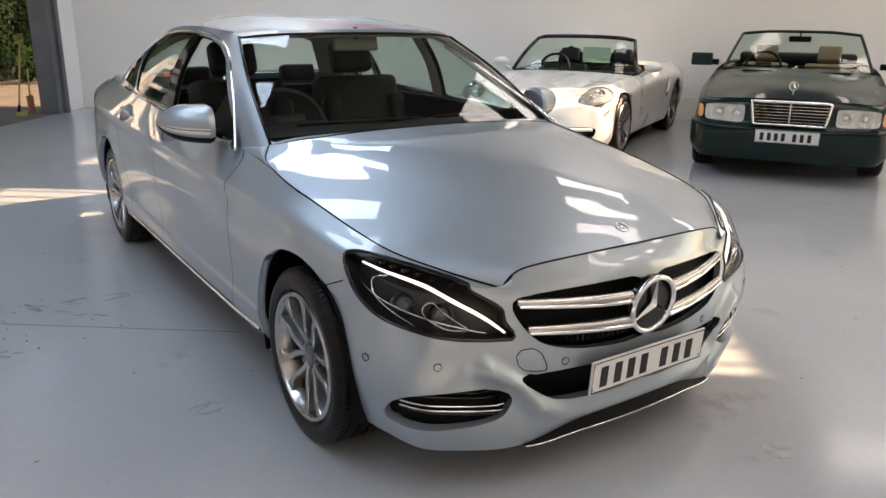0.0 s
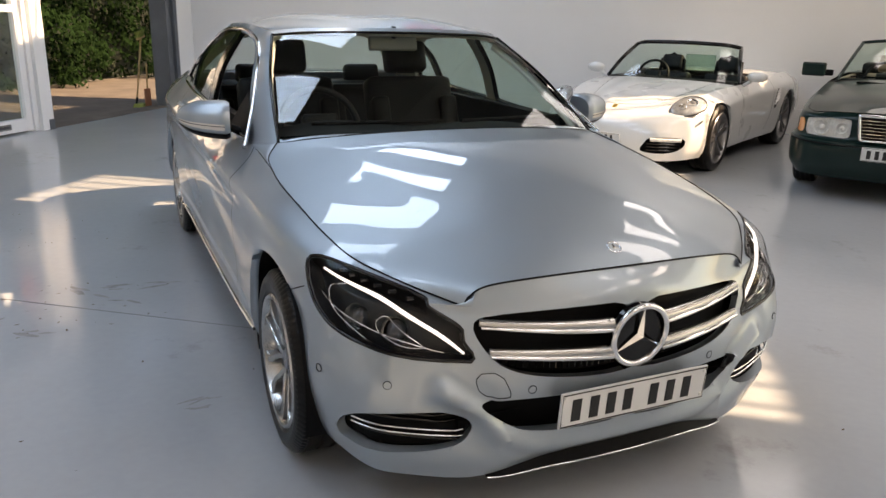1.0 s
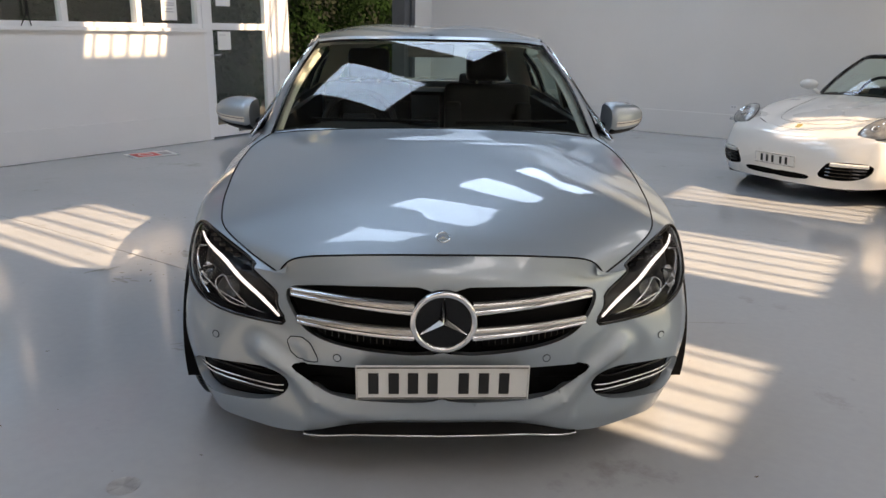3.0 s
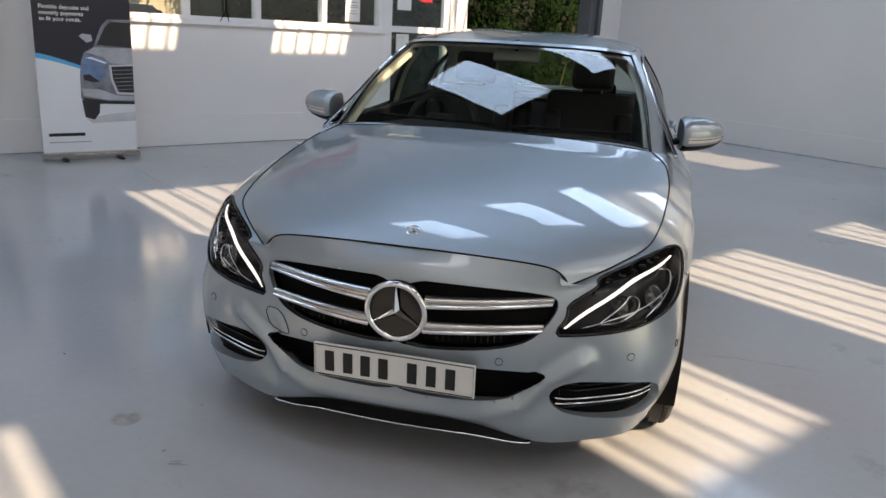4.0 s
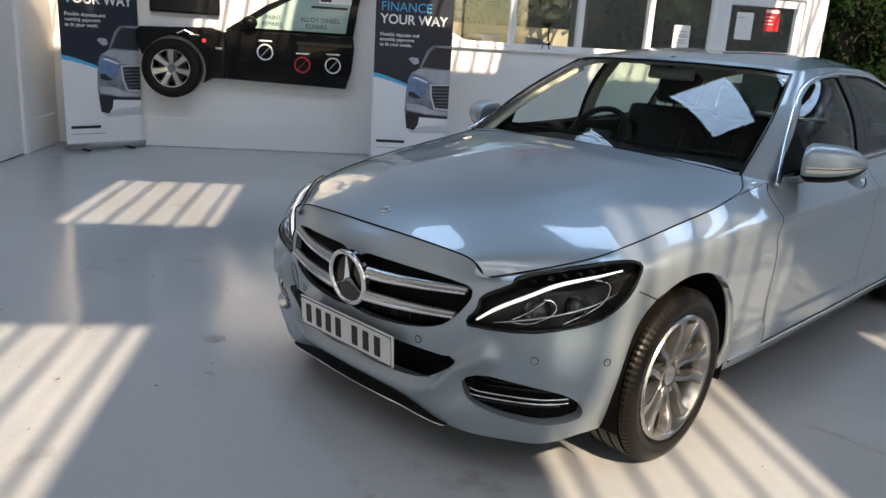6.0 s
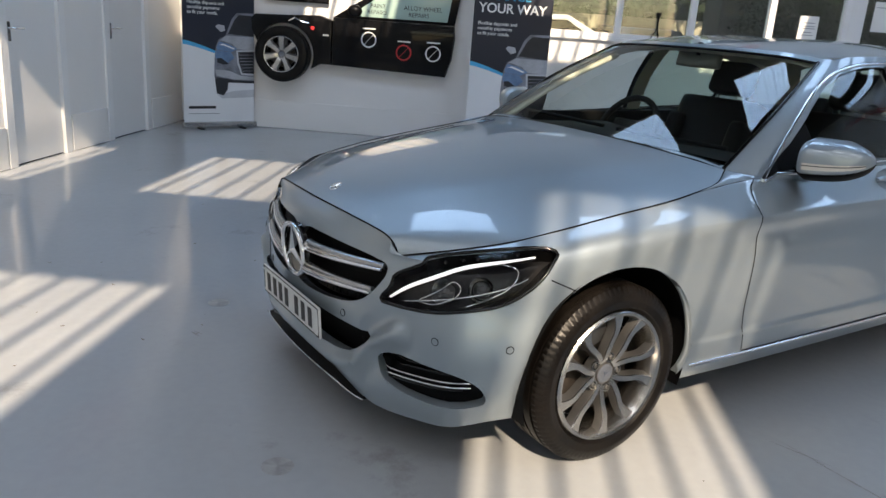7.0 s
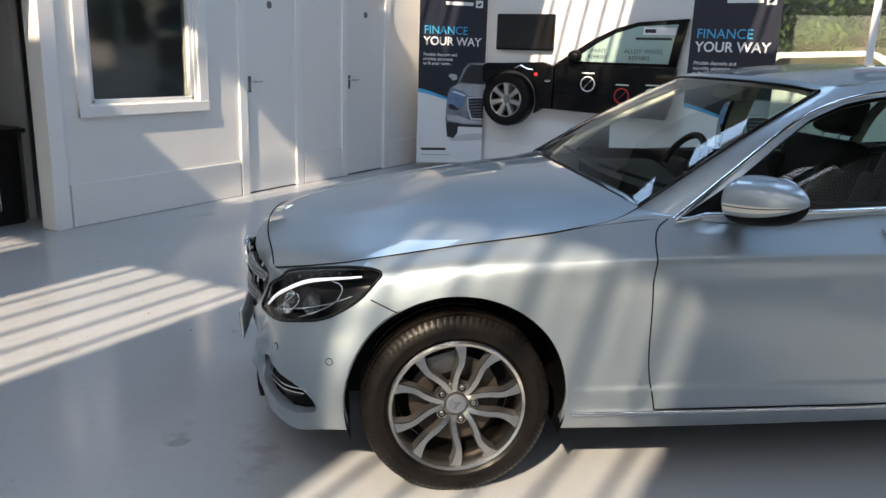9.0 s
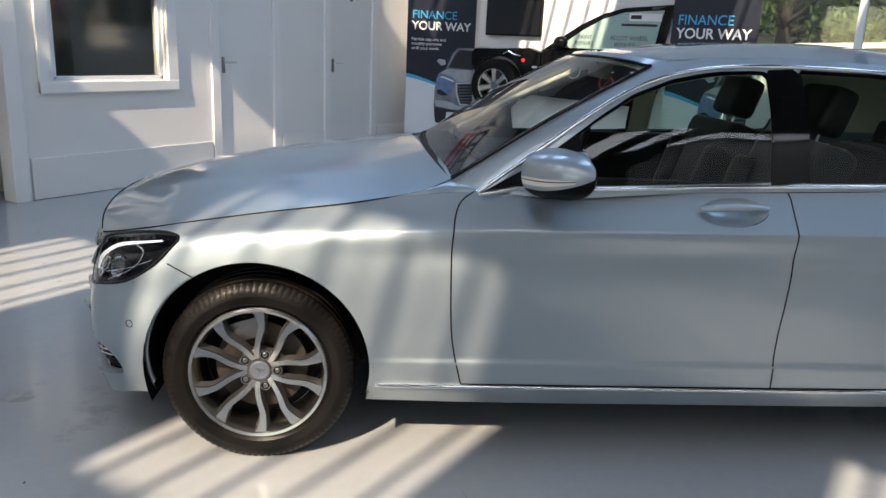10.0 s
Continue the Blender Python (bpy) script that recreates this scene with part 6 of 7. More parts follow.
# ---- wall display: front quarter of a black car, and the screen above it ----
def wall_display():
    # built in x (along the wall) and z, standing out towards -y
    d = thing("wall_car_display", "black car front wing, door and wheel mounted on the wall", "display", pose(ROOM_W + 0.004, 0, 0, 0, 0, 90))

    def slab(name, pts, depth, material, label="", bevel=0.012, y0=-0.02):
        bm = bmesh.new()
        vs = [bm.verts.new((p[0], y0, p[1])) for p in pts]
        f = bm.faces.new(vs)
        r = bmesh.ops.extrude_face_region(bm, geom=[f])
        for v in r["geom"]:
            if isinstance(v, bmesh.types.BMVert):
                v.co.y = y0 - depth
        bmesh.ops.recalc_face_normals(bm, faces=bm.faces[:])
        if bevel:
            es = [e for e in bm.edges if all(v.co.y < y0 - depth * 0.5 for v in e.verts)]
            bmesh.ops.bevel(bm, geom=es, offset=bevel, segments=2, profile=0.6, affect="EDGES")
        return part(name, bm, material, d, label, smooth=45)

    wc, wr = (-2.46, 0.885), 0.315
    arch = [(wc[0] + 0.35 * math.cos(a), wc[1] + 0.35 * math.sin(a)) for a in np.radians(np.linspace(-25, 158, 18))]
    slab("front_wing", [(-2.03, 0.80), (-1.90, 0.80), (-1.90, 1.30), (-2.05, 1.345), (-2.45, 1.325), (-2.80, 1.315), (-2.855, 1.26), (-2.84, 1.14), *arch[::-1]], 0.10, M_BLACKPAINT, "black wing panel", 0.02)
    slab("car_door", [(-1.885, 0.80), (-0.56, 0.755), (-0.50, 0.95), (-0.475, 1.20), (-0.49, 1.335), (-1.885, 1.335)], 0.12, M_BLACKPAINT, "black door panel", 0.03)
    slab("window_surround", [(-1.90, 1.33), (-1.45, 1.62), (-1.20, 1.74), (-0.95, 1.81), (-0.40, 1.85), (-0.45, 1.60), (-0.49, 1.33)], 0.06, M_BLACKPAINT, "", 0.01)
    slab("door_window", [(-1.70, 1.365), (-1.42, 1.56), (-1.18, 1.69), (-0.93, 1.765), (-0.50, 1.79), (-0.54, 1.60), (-0.575, 1.365)], 0.066, M_MINT, "pale green film on the door window", 0.004)
    mb = bmesh.new()
    bmesh.ops.create_uvsphere(mb, u_segments=20, v_segments=12, radius=1)
    mb.transform(pose(-1.62, -0.20, 1.42) @ Matrix.Diagonal((0.085, 0.06, 0.07, 1)))
    part("door_mirror", mb, M_BLACKPAINT, d, smooth=60)
    part("side_repeater", box(-2.00, -1.93, -0.125, -0.118, 1.115, 1.14, bevel=0.004), M_CHROME, d)
    part("lamp_remnant", tube([(-2.40, -0.125, 1.26), (-2.32, -0.13, 1.30), (-2.24, -0.13, 1.26), (-2.16, -0.125, 1.25)], 0.010, 8), M_CHROME, d)
    part("red_bulb", cyl((-2.12, -0.13, 1.20), (-2.12, -0.118, 1.20), 0.022, seg=14), M_RED, d)
    part("crease_line", box(-1.87, -0.52, -0.1425, -0.139, 1.205, 1.212), M_BLACK, d)
    part("lower_crease", box(-1.87, -0.55, -0.1435, -0.139, 0.985, 0.995), M_BLACK, d)
    wheel(d, pose(wc[0], -0.13, wc[1], 0, 0, -90), 0.315, 0.205, 0.20, 7, "wheel", M_ALLOY, M_ALLOY, (0, 0, 0, 0, 0), (0.050, 0.075), True)
    for x, z, mt in ((-1.46, 1.115, M_PAPER), (-1.05, 1.00, M_RED), (-0.71, 1.01, M_PAPER)):
        ring = part("ring_mark", tube([(x + 0.082 * math.cos(a), -0.145, z + 0.082 * math.sin(a)) for a in np.linspace(0, 2 * math.pi, 33)[:-1]], 0.008, 6, True, squash=0.4, up=(0, 1, 0)), mt, d, "printed ring mark")
        part("slash_mark", tube([(x - 0.05, -0.145, z - 0.055), (x + 0.05, -0.145, z + 0.055)], 0.006, 6, squash=0.5), mt, ring)
        part("text_bar", box(x - 0.075, x + 0.075, -0.146, -0.1425, z + 0.115, z + 0.130), M_PAPER, ring)
    lettering("window_lettering", "ALLOY WHEEL\n   REPAIRS", 0.070, M_PRINTDARK, d, pose(-1.08, -0.088, 1.47) @ FACE, 0.95)
    lettering("window_lettering", "  PAINT\nREPAIRS", 0.066, M_PRINTDARK, d, pose(-1.50, -0.088, 1.47) @ FACE, 0.95)
    part("text_bar", box(-0.96, -0.56, -0.090, -0.087, 1.62, 1.645), M_PRINTDARK, d)
    part("logo_panel", box(-0.88, -0.52, -0.090, -0.087, 1.675, 1.755), M_PAPER, d)
    part("logo_bar", box(-0.86, -0.74, -0.092, -0.090, 1.695, 1.735), M_PRINTDARK, d)
    tv = thing("wall_screen", "black flat screen switched off on the white wall", "screen", pose(ROOM_W + 0.004, 0, 0, 0, 0, 90))
    part("screen_body", box(-2.70, -1.96, -0.055, 0.0, 1.475, 1.895, bevel=0.008), M_BLACK, tv)
    part("screen_glass", box(-2.685, -1.975, -0.0575, -0.0551, 1.495, 1.88), M_SCREEN, tv)


wall_display()


# sign boards high on the walls, seen in the paint's reflections
def sign_board(m):
    s = thing("wall_sign", "white wall sign with dark and red printed blocks", "sign", m, "wall signs")
    part("sign_panel", box(-0.95, 0.95, -0.03, 0.0, -0.5, 0.5, bevel=0.006), M_BANNERWHITE, s)
    part("dark_block", box(-0.75, 0.75, -0.034, -0.0302, 0.0, 0.42), M_INK, s)
    for x in (-0.46, 0.0, 0.46):
        part("white_bar", box(x - 0.16, x + 0.16, -0.037, -0.0342, 0.10, 0.32), M_BANNERWHITE, s)
    part("red_block", box(-0.85, 0.85, -0.034, -0.0302, -0.40, -0.26), M_RED, s)
    part("red_block", box(-0.80, 0.80, -0.034, -0.0302, -0.18, -0.08), M_RED, s)


for sign_at in (pose(ROOM_W + 0.002, 2.0, 3.25, 0, 0, 90), pose(-3.5, ROOM_S + 0.002, 3.1, 0, 0, 180), pose(-1.8, ROOM_N - 0.002, 3.6)):
    sign_board(sign_at)


# ---- yard outside: hedge, trees, parked cars, broom ----
def leaves(name, count, spot, size, material, label, category, seed, kind="stuff"):
    """Many small leaf sprays; spot(rng) gives a place and an outward way."""
    rng = np.random.default_rng(seed)
    verts, faces = [], []
    for i in range(count):
        p, n = spot(rng)
        s = size * rng.uniform(0.6, 1.4)
        a = rng.normal(size=3)
        t = np.cross(n + 0.6 * rng.normal(size=3), a)
        t /= np.linalg.norm(t) + 1e-9
        b = np.cross(t, n + 0.5 * rng.normal(size=3))
        b /= np.linalg.norm(b) + 1e-9
        k = len(verts)
        up = np.array((0, 0, 0.35 * s))
        verts += [tuple(p - t * s * 0.5), tuple(p + b * s * 0.28 + up * 0.3), tuple(p + t * s * 0.7 + up), tuple(p - b * s * 0.28)]
        faces.append((k, k + 1, k + 2, k + 3))
    me = bpy.data.meshes.new(name)
    me.from_pydata(verts, [], faces)
    me.materials.append(material)
    return me


def hedge():
    x0, y0, y1, top = -9.6, 3.5, 15.5, 6.4

    def spot(rng):
        y, z = rng.uniform(y0, y1), rng.uniform(0.0, top)
        bulge = 0.35 * math.sin(y * 2.1) + 0.25 * math.sin(y * 4.7 + z * 2.3) + 0.22 * math.sin(z * 5.1 + y)
        return np.array((x0 + bulge + rng.uniform(-0.45, 0.22) + 0.12 * math.sin(y * 11.3 + z * 7.1) * math.sin(z * 9.7 - y * 3.1), y, z)), np.array((1.0, 0, 0.35))

    me = leaves("hedge", 52000, spot, 0.095, M_GREENLEAF, "", "", 5)
    h = new("conifer_hedge", me)
    tagged(h, "tall dense dark green conifer hedge beside the yard", "hedge", kind="stuff")
    # near-black box behind the sprays; the hedge's inner shade is in its colour
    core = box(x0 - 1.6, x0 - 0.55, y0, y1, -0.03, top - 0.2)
    tagged(part("hedge_shade_core", core, mat("hedge_shade", (0.006, 0.012, 0.004), 0.9, var=0.4, scale=3), h), "", "", "", "stuff")
    tagged(part("pavement", box(-9.9, ROOM_W - 0.2, 3.4, 12.5, -0.06, -0.012), M_CONCRETE), "leaf-strewn concrete apron outside the opening", "pavement", kind="structure")


hedge()


def tree(x, y, h, seed, crown=2.2):
    t = thing("yard_tree", "broad-leaved tree in sun at the edge of the yard", "tree", pose(x, y, -0.03), "yard trees")
    rng = np.random.default_rng(seed)
    bm = tube([(0, 0, 0), (0.05, 0.03, h * 0.3), (0.0, 0.1, h * 0.6), (0.1, 0, h * 0.85)], [0.20, 0.16, 0.11, 0.04], 10)
    part("trunk", bm, M_BARK, t, smooth=60)
    tips = []
    limbs = bmesh.new()
    for i in range(9):
        a, z = rng.uniform(0, 2 * math.pi), h * rng.uniform(0.28, 0.75)
        r = crown * rng.uniform(0.6, 1.0)
        q = (r * math.cos(a), r * math.sin(a), z + rng.uniform(0.3, 1.2))
        tube([(0.03, 0.05, z), (q[0] * 0.5, q[1] * 0.5, z + 0.45), q], [0.06, 0.04, 0.015], 6, bm=limbs)
        tips.append(q)
    part("limbs", limbs, M_BARK, t, smooth=60)

    def spot(rng):
        c = tips[rng.integers(len(tips))]
        d = rng.normal(size=3)
        d /= np.linalg.norm(d)
        return np.array(c) + d * rng.uniform(0.2, 0.85), d

    ob = new("crown", leaves("crown", 9000, spot, 0.17, M_TREELEAF, "", "", seed))
    ob.parent = t


for i, (x, y, h) in enumerate(((-17.5, -3.2, 6.0), (-18.5, 0.4, 6.5), (-15.2, 4.9, 6.6), (-19, -6.5, 7.0), (-16.8, 6.0, 7.2), (-16.4, -1.2, 5.4))):
    tree(x, y, h, 20 + i)


def far_wall():
    tagged(part("boundary_wall", box(-21, -20.7, -20, 12, -0.03, 1.95), mat("cream_render", (0.46, 0.41, 0.30), 0.8, var=0.1)), "cream rendered boundary wall beyond the yard", "wall", kind="structure")


far_wall()


M_PALM = mat("dark_palm_leaf", (0.022, 0.034, 0.014), 0.7, spec=0.2, var=0.5, scale=1.5, fine=12)


def far_hedge():
    h = thing("far_hedge", "dark overgrown spiky planting behind the boundary wall", "hedge", pose(-23.5, -4.0, -0.03), kind="stuff")
    # dark filler box: shade between the leaves is put into its colour
    part("hedge_shade_core", box(-0.7, 0.7, -16, 15, 0.0, 3.6, bevel=0.3, seg=3), mat("far_hedge_shade", (0.012, 0.02, 0.008), 0.9, var=0.4, scale=3), h)

    def spot(rng):
        return np.array((rng.uniform(0.55, 1.15), rng.uniform(-16, 15), rng.uniform(0.2, 3.9))), np.array((1.0, 0.0, 0.3))

    ob = new("foliage", leaves("foliage", 9000, spot, 0.34, M_PALM, "", "", 77))
    ob.parent = h


far_hedge()


def yard_car(m, colour, label):
    c = thing("parked_car", label, "car", m, "cars parked in the yard")
    prof = [(0, -2.1, 0.55), (0, -1.95, 0.78), (0, -1.0, 0.92), (0, -0.35, 1.38), (0, 0.9, 1.44), (0, 1.75, 1.02), (0, 2.1, 0.95), (0, 2.15, 0.5)]
    bm = bmesh.new()
    rings = []
    for sx in (-1, -0.92, 0.92, 1):
        rings.append([bm.verts.new((sx * (0.86 if z < 1 else 0.66), y, z if abs(sx) < 1 else z - 0.05)) for _, y, z in prof])
    for a, b in zip(rings, rings[1:]):
        for i in range(len(prof) - 1):
            bm.faces.new((a[i], a[i + 1], b[i + 1], b[i]))
    for ring in (rings[0], rings[-1]):
        low = [bm.verts.new((v.co.x, v.co.y, 0.25)) for v in ring]
        for i in range(len(prof) - 1):
            bm.faces.new((ring[i], ring[i + 1], low[i + 1], low[i]))
    bmesh.ops.recalc_face_normals(bm, faces=bm.faces[:])
    part("body", bm, colour, c, smooth=35)
    for sx in (-1, 1):
        part("side_window", flat([(-0.85, 0.95), (-0.30, 1.30), (0.85, 1.36), (1.45, 1.02)]), M_SCREEN, c, m=Matrix.Translation((sx * 0.80, 0, 0)) @ pose(0, 0, 0, 0, 0, 90 * sx) @ Matrix.Diagonal((sx, 1, 1, 1)))
        for y in (-1.3, 1.3):
            part("wheel", lathe([(-0.1, 0.05), (-0.1, 0.31), (0.1, 0.31), (0.1, 0.18), (0.08, 0.0)], 24, m=pose(sx * 0.76, y, 0.28, 0, 0, 0 if sx > 0 else 180)), M_RUBBER, c)
    return c


M_WHITECAR = paint_mat("white_car_paint", (0.78, 0.78, 0.76), 0.0, 0.3)
M_GREYCAR = paint_mat("grey_car_paint", (0.18, 0.19, 0.20), 0.4, 0.3)
yard_car(pose(-13.2, 0.1, -0.03, 0, 0, 8) @ Matrix.Scale(1.2, 4), M_WHITECAR, "tall white estate car parked on the yard")
yard_car(pose(-15.2, 3.2, -0.03, 0, 0, 100) @ Matrix.Scale(1.15, 4), M_GREYCAR, "grey car parked nose-on in the yard")
yard_car(pose(-16.6, -4.6, -0.03, 0, 0, 95), M_GREYCAR, "grey car parked by the boundary wall")


def broom():
    b = thing("yard_broom", "upturned broom with pale wooden handle and green bristles", "broom", pose(-6.62, 7.78, -0.012))
    part("broom_handle", tube([(0.0, -0.18, 0.0), (0.0, 0.07, 0.98)], 0.013, 8), M_WOOD, b)
    part("handle_grip", tube([(0.0, -0.185, 0.0), (0.0, -0.145, 0.14)], 0.017, 8), M_BLACK, b)
    part("broom_head", box(-0.02, 0.02, -0.09, 0.09, 0.0, 0.035, bevel=0.008), M_WOOD, b, m=pose(0, 0.07, 0.98, 14))
    rng = np.random.default_rng(3)
    tufts = bmesh.new()
    for i in range(60):
        x, y = rng.uniform(-0.018, 0.018), rng.uniform(-0.088, 0.088)
        tube([(x, y, 0.03), (x * 1.8, y * 1.25 + rng.uniform(-0.012, 0.012), 0.095 + rng.uniform(0, 0.02))], [0.006, 0.004], 5, bm=tufts)
    part("bristles", tufts, M_BROOM, b, m=pose(0, 0.07, 0.98, 14))
    s = thing("garden_shovel", "small terracotta-coloured shovel with wooden handle leaning outside", "shovel", pose(-6.55, 7.80, -0.012))
    part("shovel_handle", tube([(0, 0.0, 0.20), (0.0, 0.03, 0.62)], 0.012, 8), M_WOOD, s)
    part("shovel_blade", box(-0.012, 0.012, -0.07, 0.07, 0.0, 0.26, bevel=0.008), M_TERRACOTTA, s)
    p = thing("dust_pan", "pale yellow-green dustpan on the ground outside", "dustpan", pose(-6.60, 7.66, -0.012, 0, 0, 20))
    part("pan", box(-0.07, 0.07, -0.10, 0.10, 0.0, 0.05, bevel=0.012), M_BROOM, p)
    part("pan_lip", box(-0.075, 0.075, -0.125, -0.095, 0.0, 0.012, bevel=0.004), M_BROOM, p)


broom()


# ---- small marks and litter on the floor ----
def litter():
    rng = np.random.default_rng(8)
    verts, faces = [], []
    spots = [(-2.3, 0.3, 0.5, 40), (-3.3, 1.5, 0.8, 30), (0.2, -1.6, 1.2, 16), (1.6, 1.0, 1.0, 14), (-3.4, 5.4, 1.2, 22), (3.0, 3.2, 1.5, 16), (-1.0, -1.2, 1.3, 16)]
    for cx, cy, r, n in spots:
        for _ in range(n):
            x, y, s, a = cx + rng.normal() * r * 0.5, cy + rng.normal() * r * 0.5, rng.uniform(0.002, 0.008), rng.uniform(0, 6.28)
            k = len(verts)
            for j in range(4):
                t = a + j * math.pi / 2
                verts.append((x + s * math.cos(t) * (1.8 if j % 2 else 0.7), y + s * math.sin(t) * (1.8 if j % 2 else 0.7), 0.002 + 0.004 * (j % 2) * rng.uniform(0, 1)))
            faces.append((k, k + 1, k + 2, k + 3))
    me = bpy.data.meshes.new("floor_litter")
    me.from_pydata(verts, [], faces)
    me.materials.append(mat("dry_leaf", (0.10, 0.065, 0.04), 0.9, var=0.4))
    tagged(new("floor_litter", me), "scattered dry leaf flecks and grit on the floor", "litter", kind="stuff")
    for x, y, r in ((-0.36, -1.15, 0.05), (0.93, -0.49, 0.05)):
        t = thing("floor_patch", "round worn grey patch in the floor paint", "patch", pose(x, y, 0.0))
        part("worn_patch", cyl((0, 0, 0.0002), (0, 0, 0.0012), r, seg=28), mat("worn_patch", (0.31, 0.31, 0.31), 0.35, var=0.3, scale=20), t)


litter()


def scuffs():
    """Rubber scuffs and worn smears in the floor paint: centre, length, width and turn of each."""
    marks = [(-2.28, 0.56, 0.16, 0.035, 150), (-2.16, 0.62, 0.12, 0.03, 20), (-2.02, 0.48, 0.14, 0.03, 170), (-1.95, 0.80, 0.18, 0.025, 30), (-2.14, 0.05, 0.12, 0.03, 10),
             (-1.11, -0.34, 0.10, 0.012, 40), (-1.07, -0.39, 0.09, 0.010, 40), (0.01, -1.11, 0.07, 0.012, 60), 
             (-2.38, 0.07, 0.14, 0.03, 80), (0.55, 1.26, 0.34, 0.008, 42), (-1.6, 1.3, 0.2, 0.02, 120)]
    rng = np.random.default_rng(12)
    verts, faces = [], []
    for cx, cy, ln, wd, turn in marks:
        for _ in range(3):
            ox, oy, sc = rng.normal() * ln * 0.3, rng.normal() * wd * 0.8, rng.uniform(0.35, 0.75)
            a0, k = radians(turn + rng.normal() * 12), len(verts)
            for j in range(14):
                a = 2 * math.pi * j / 14
                r = rng.uniform(0.55, 1.0) * sc
                px, py = ox + ln * r * math.cos(a), oy + wd * r * math.sin(a)
                verts.append((cx + px * math.cos(a0) - py * math.sin(a0), cy + px * math.sin(a0) + py * math.cos(a0), 0.0012 + 0.0004 * (len(faces) % 5)))
            faces.append(tuple(range(k, k + 14)))
    me = bpy.data.meshes.new("floor_scuffs")
    me.from_pydata(verts, [], faces)
    me.materials.append(mat("rubber_scuff", (0.31, 0.31, 0.31), 0.26, var=0.25, scale=18, fine=90))
    tagged(new("floor_scuffs", me), "faint grey rubber scuffs and smears on the floor paint", "scuff marks", kind="stuff")
    joint = box(-6.1, -1.2, 0.348, 0.352, -0.001, 0.0011)
    tagged(part("floor_joint", joint, mat("joint_shadow", (0.16, 0.16, 0.16), 0.5)), "fine dark joint line in the painted floor", "trim", kind="structure")


scuffs()
saloon(CAR)


# ---- two open cars against the north wall ----
M_WHITEPAINT = paint_mat("pearl_white_paint", (0.80, 0.79, 0.76), 0.0, 0.28)
M_GREENPAINT = paint_mat("dark_green_metallic_paint", (0.003, 0.017, 0.015), 0.0, 0.3, coat=0.45, spec=0.1)
M_BEIGE = mat("tan_leather", (0.24, 0.17, 0.11), 0.5, var=0.15, bump=0.2)
M_ORANGE = mat("orange_indicator", (0.75, 0.28, 0.10), 0.15, coat=1.0)
M_GREYLAMP = mat("silver_lamp_bowl", (0.82, 0.80, 0.76), 0.35, metal=0.1, var=0.15, scale=30)
M_LAMPSILVER = mat("clear_lamp_silver", (0.40, 0.39, 0.37), 0.3, metal=0.5, var=0.3, scale=25)
M_DARKALLOY = mat("dark_grey_alloy", (0.26, 0.25, 0.25), 0.3, metal=0.9, var=0.1)


def shell_of(car, loft, cuts, arches, paint, radius, axle_z):
    st = loft.station
    polys = []
    for yc, r in arches:
        a = np.radians(np.linspace(-40, 220, 44))
        pts = np.stack([yc + r * np.cos(a), axle_z + r * np.sin(a)], 1)
        uv = loft.find(pts, "side", st[3], st[-4])[pts[:, 1] > 0.20]
        polys.append(np.concatenate([uv, [(uv[-1][0], -0.4), (uv[0][0], -0.4)]]))
    grid = flat_grid(np.linspace(st[0], st[-1], 120), np.linspace(0, loft.rows - 1, 4 * (loft.rows - 1) + 1))
    for poly in (*polys, *cuts):
        bmesh.ops.delete(grid, geom=carve(grid, poly), context="FACES")
    lift(grid, loft)
    for poly in polys:
        p = loft.at(poly[:-2, 0], poly[:-2, 1])
        join(grid, ribbon_between(p, p - np.array((0.03, 0, 0))))
    part("body_shell", both(grid), paint, car, smooth=45)
    for yc, r in arches:
        for sgn in (1, -1):
            a = np.radians(np.linspace(-15, 195, 20))
            ring = lambda x: np.stack([0 * a + sgn * x, yc + r * np.cos(a), axle_z + r * np.sin(a)], 1)
            ln = ribbon_between(ring(0.80), ring(0.45))
            join(ln, ribbon_between(ring(0.45), np.stack([0 * a + sgn * 0.45, yc + 0 * a, axle_z + 0 * a], 1)))
            part("arch_liner", ln, M_BLACK, car)


def cut_part(name, loft, poly, off, material, car, label="", step=(0.03, 0.2)):
    obs = []
    for sgn in (1, -1):
        bm = patch(loft, poly, step, off)
        obs.append(part(name, bm if sgn > 0 else flip(bm), material, car, label, smooth=50))
    return obs


def open_cabin(car, y0, y1, x, z_belt, seat_y, trim, hoops, wheel_side=-0.34):
    part("cabin_tub", box(-x, x, y0, y1, 0.22, 0.30), M_DASH, car)
    for sgn in (1, -1):
        part("door_card", box(sgn * x - 0.03, sgn * x + 0.03, y0, y1 - 0.1, 0.28, z_belt + 0.01, bevel=0.015), trim, car, smooth=40)
        seat(car, pose(sgn * 0.34, seat_y, z_belt - 0.56), 0.50, trim, True)
        if hoops:
            part("roll_hoop", tube([(sgn * 0.34 - 0.15, y1 - 0.02, z_belt), (sgn * 0.34 - 0.14, y1, z_belt + 0.17), (sgn * 0.34, y1, z_belt + 0.24), (sgn * 0.34 + 0.14, y1, z_belt + 0.17), (sgn * 0.34 + 0.15, y1 - 0.02, z_belt)], 0.022, 10), M_BLACK, car, smooth=60)
    part("dashboard", box(-x, x, y0 - 0.12, y0 + 0.16, z_belt - 0.22, z_belt + 0.02, bevel=0.05, seg=3), M_DASH, car, smooth=50)
    part("rear_bulkhead", box(-x, x, y1, y1 + 0.04, 0.25, z_belt), M_DASH, car)
    steering_wheel(car, pose(wheel_side, y0 + 0.30, z_belt + 0.01, -24))


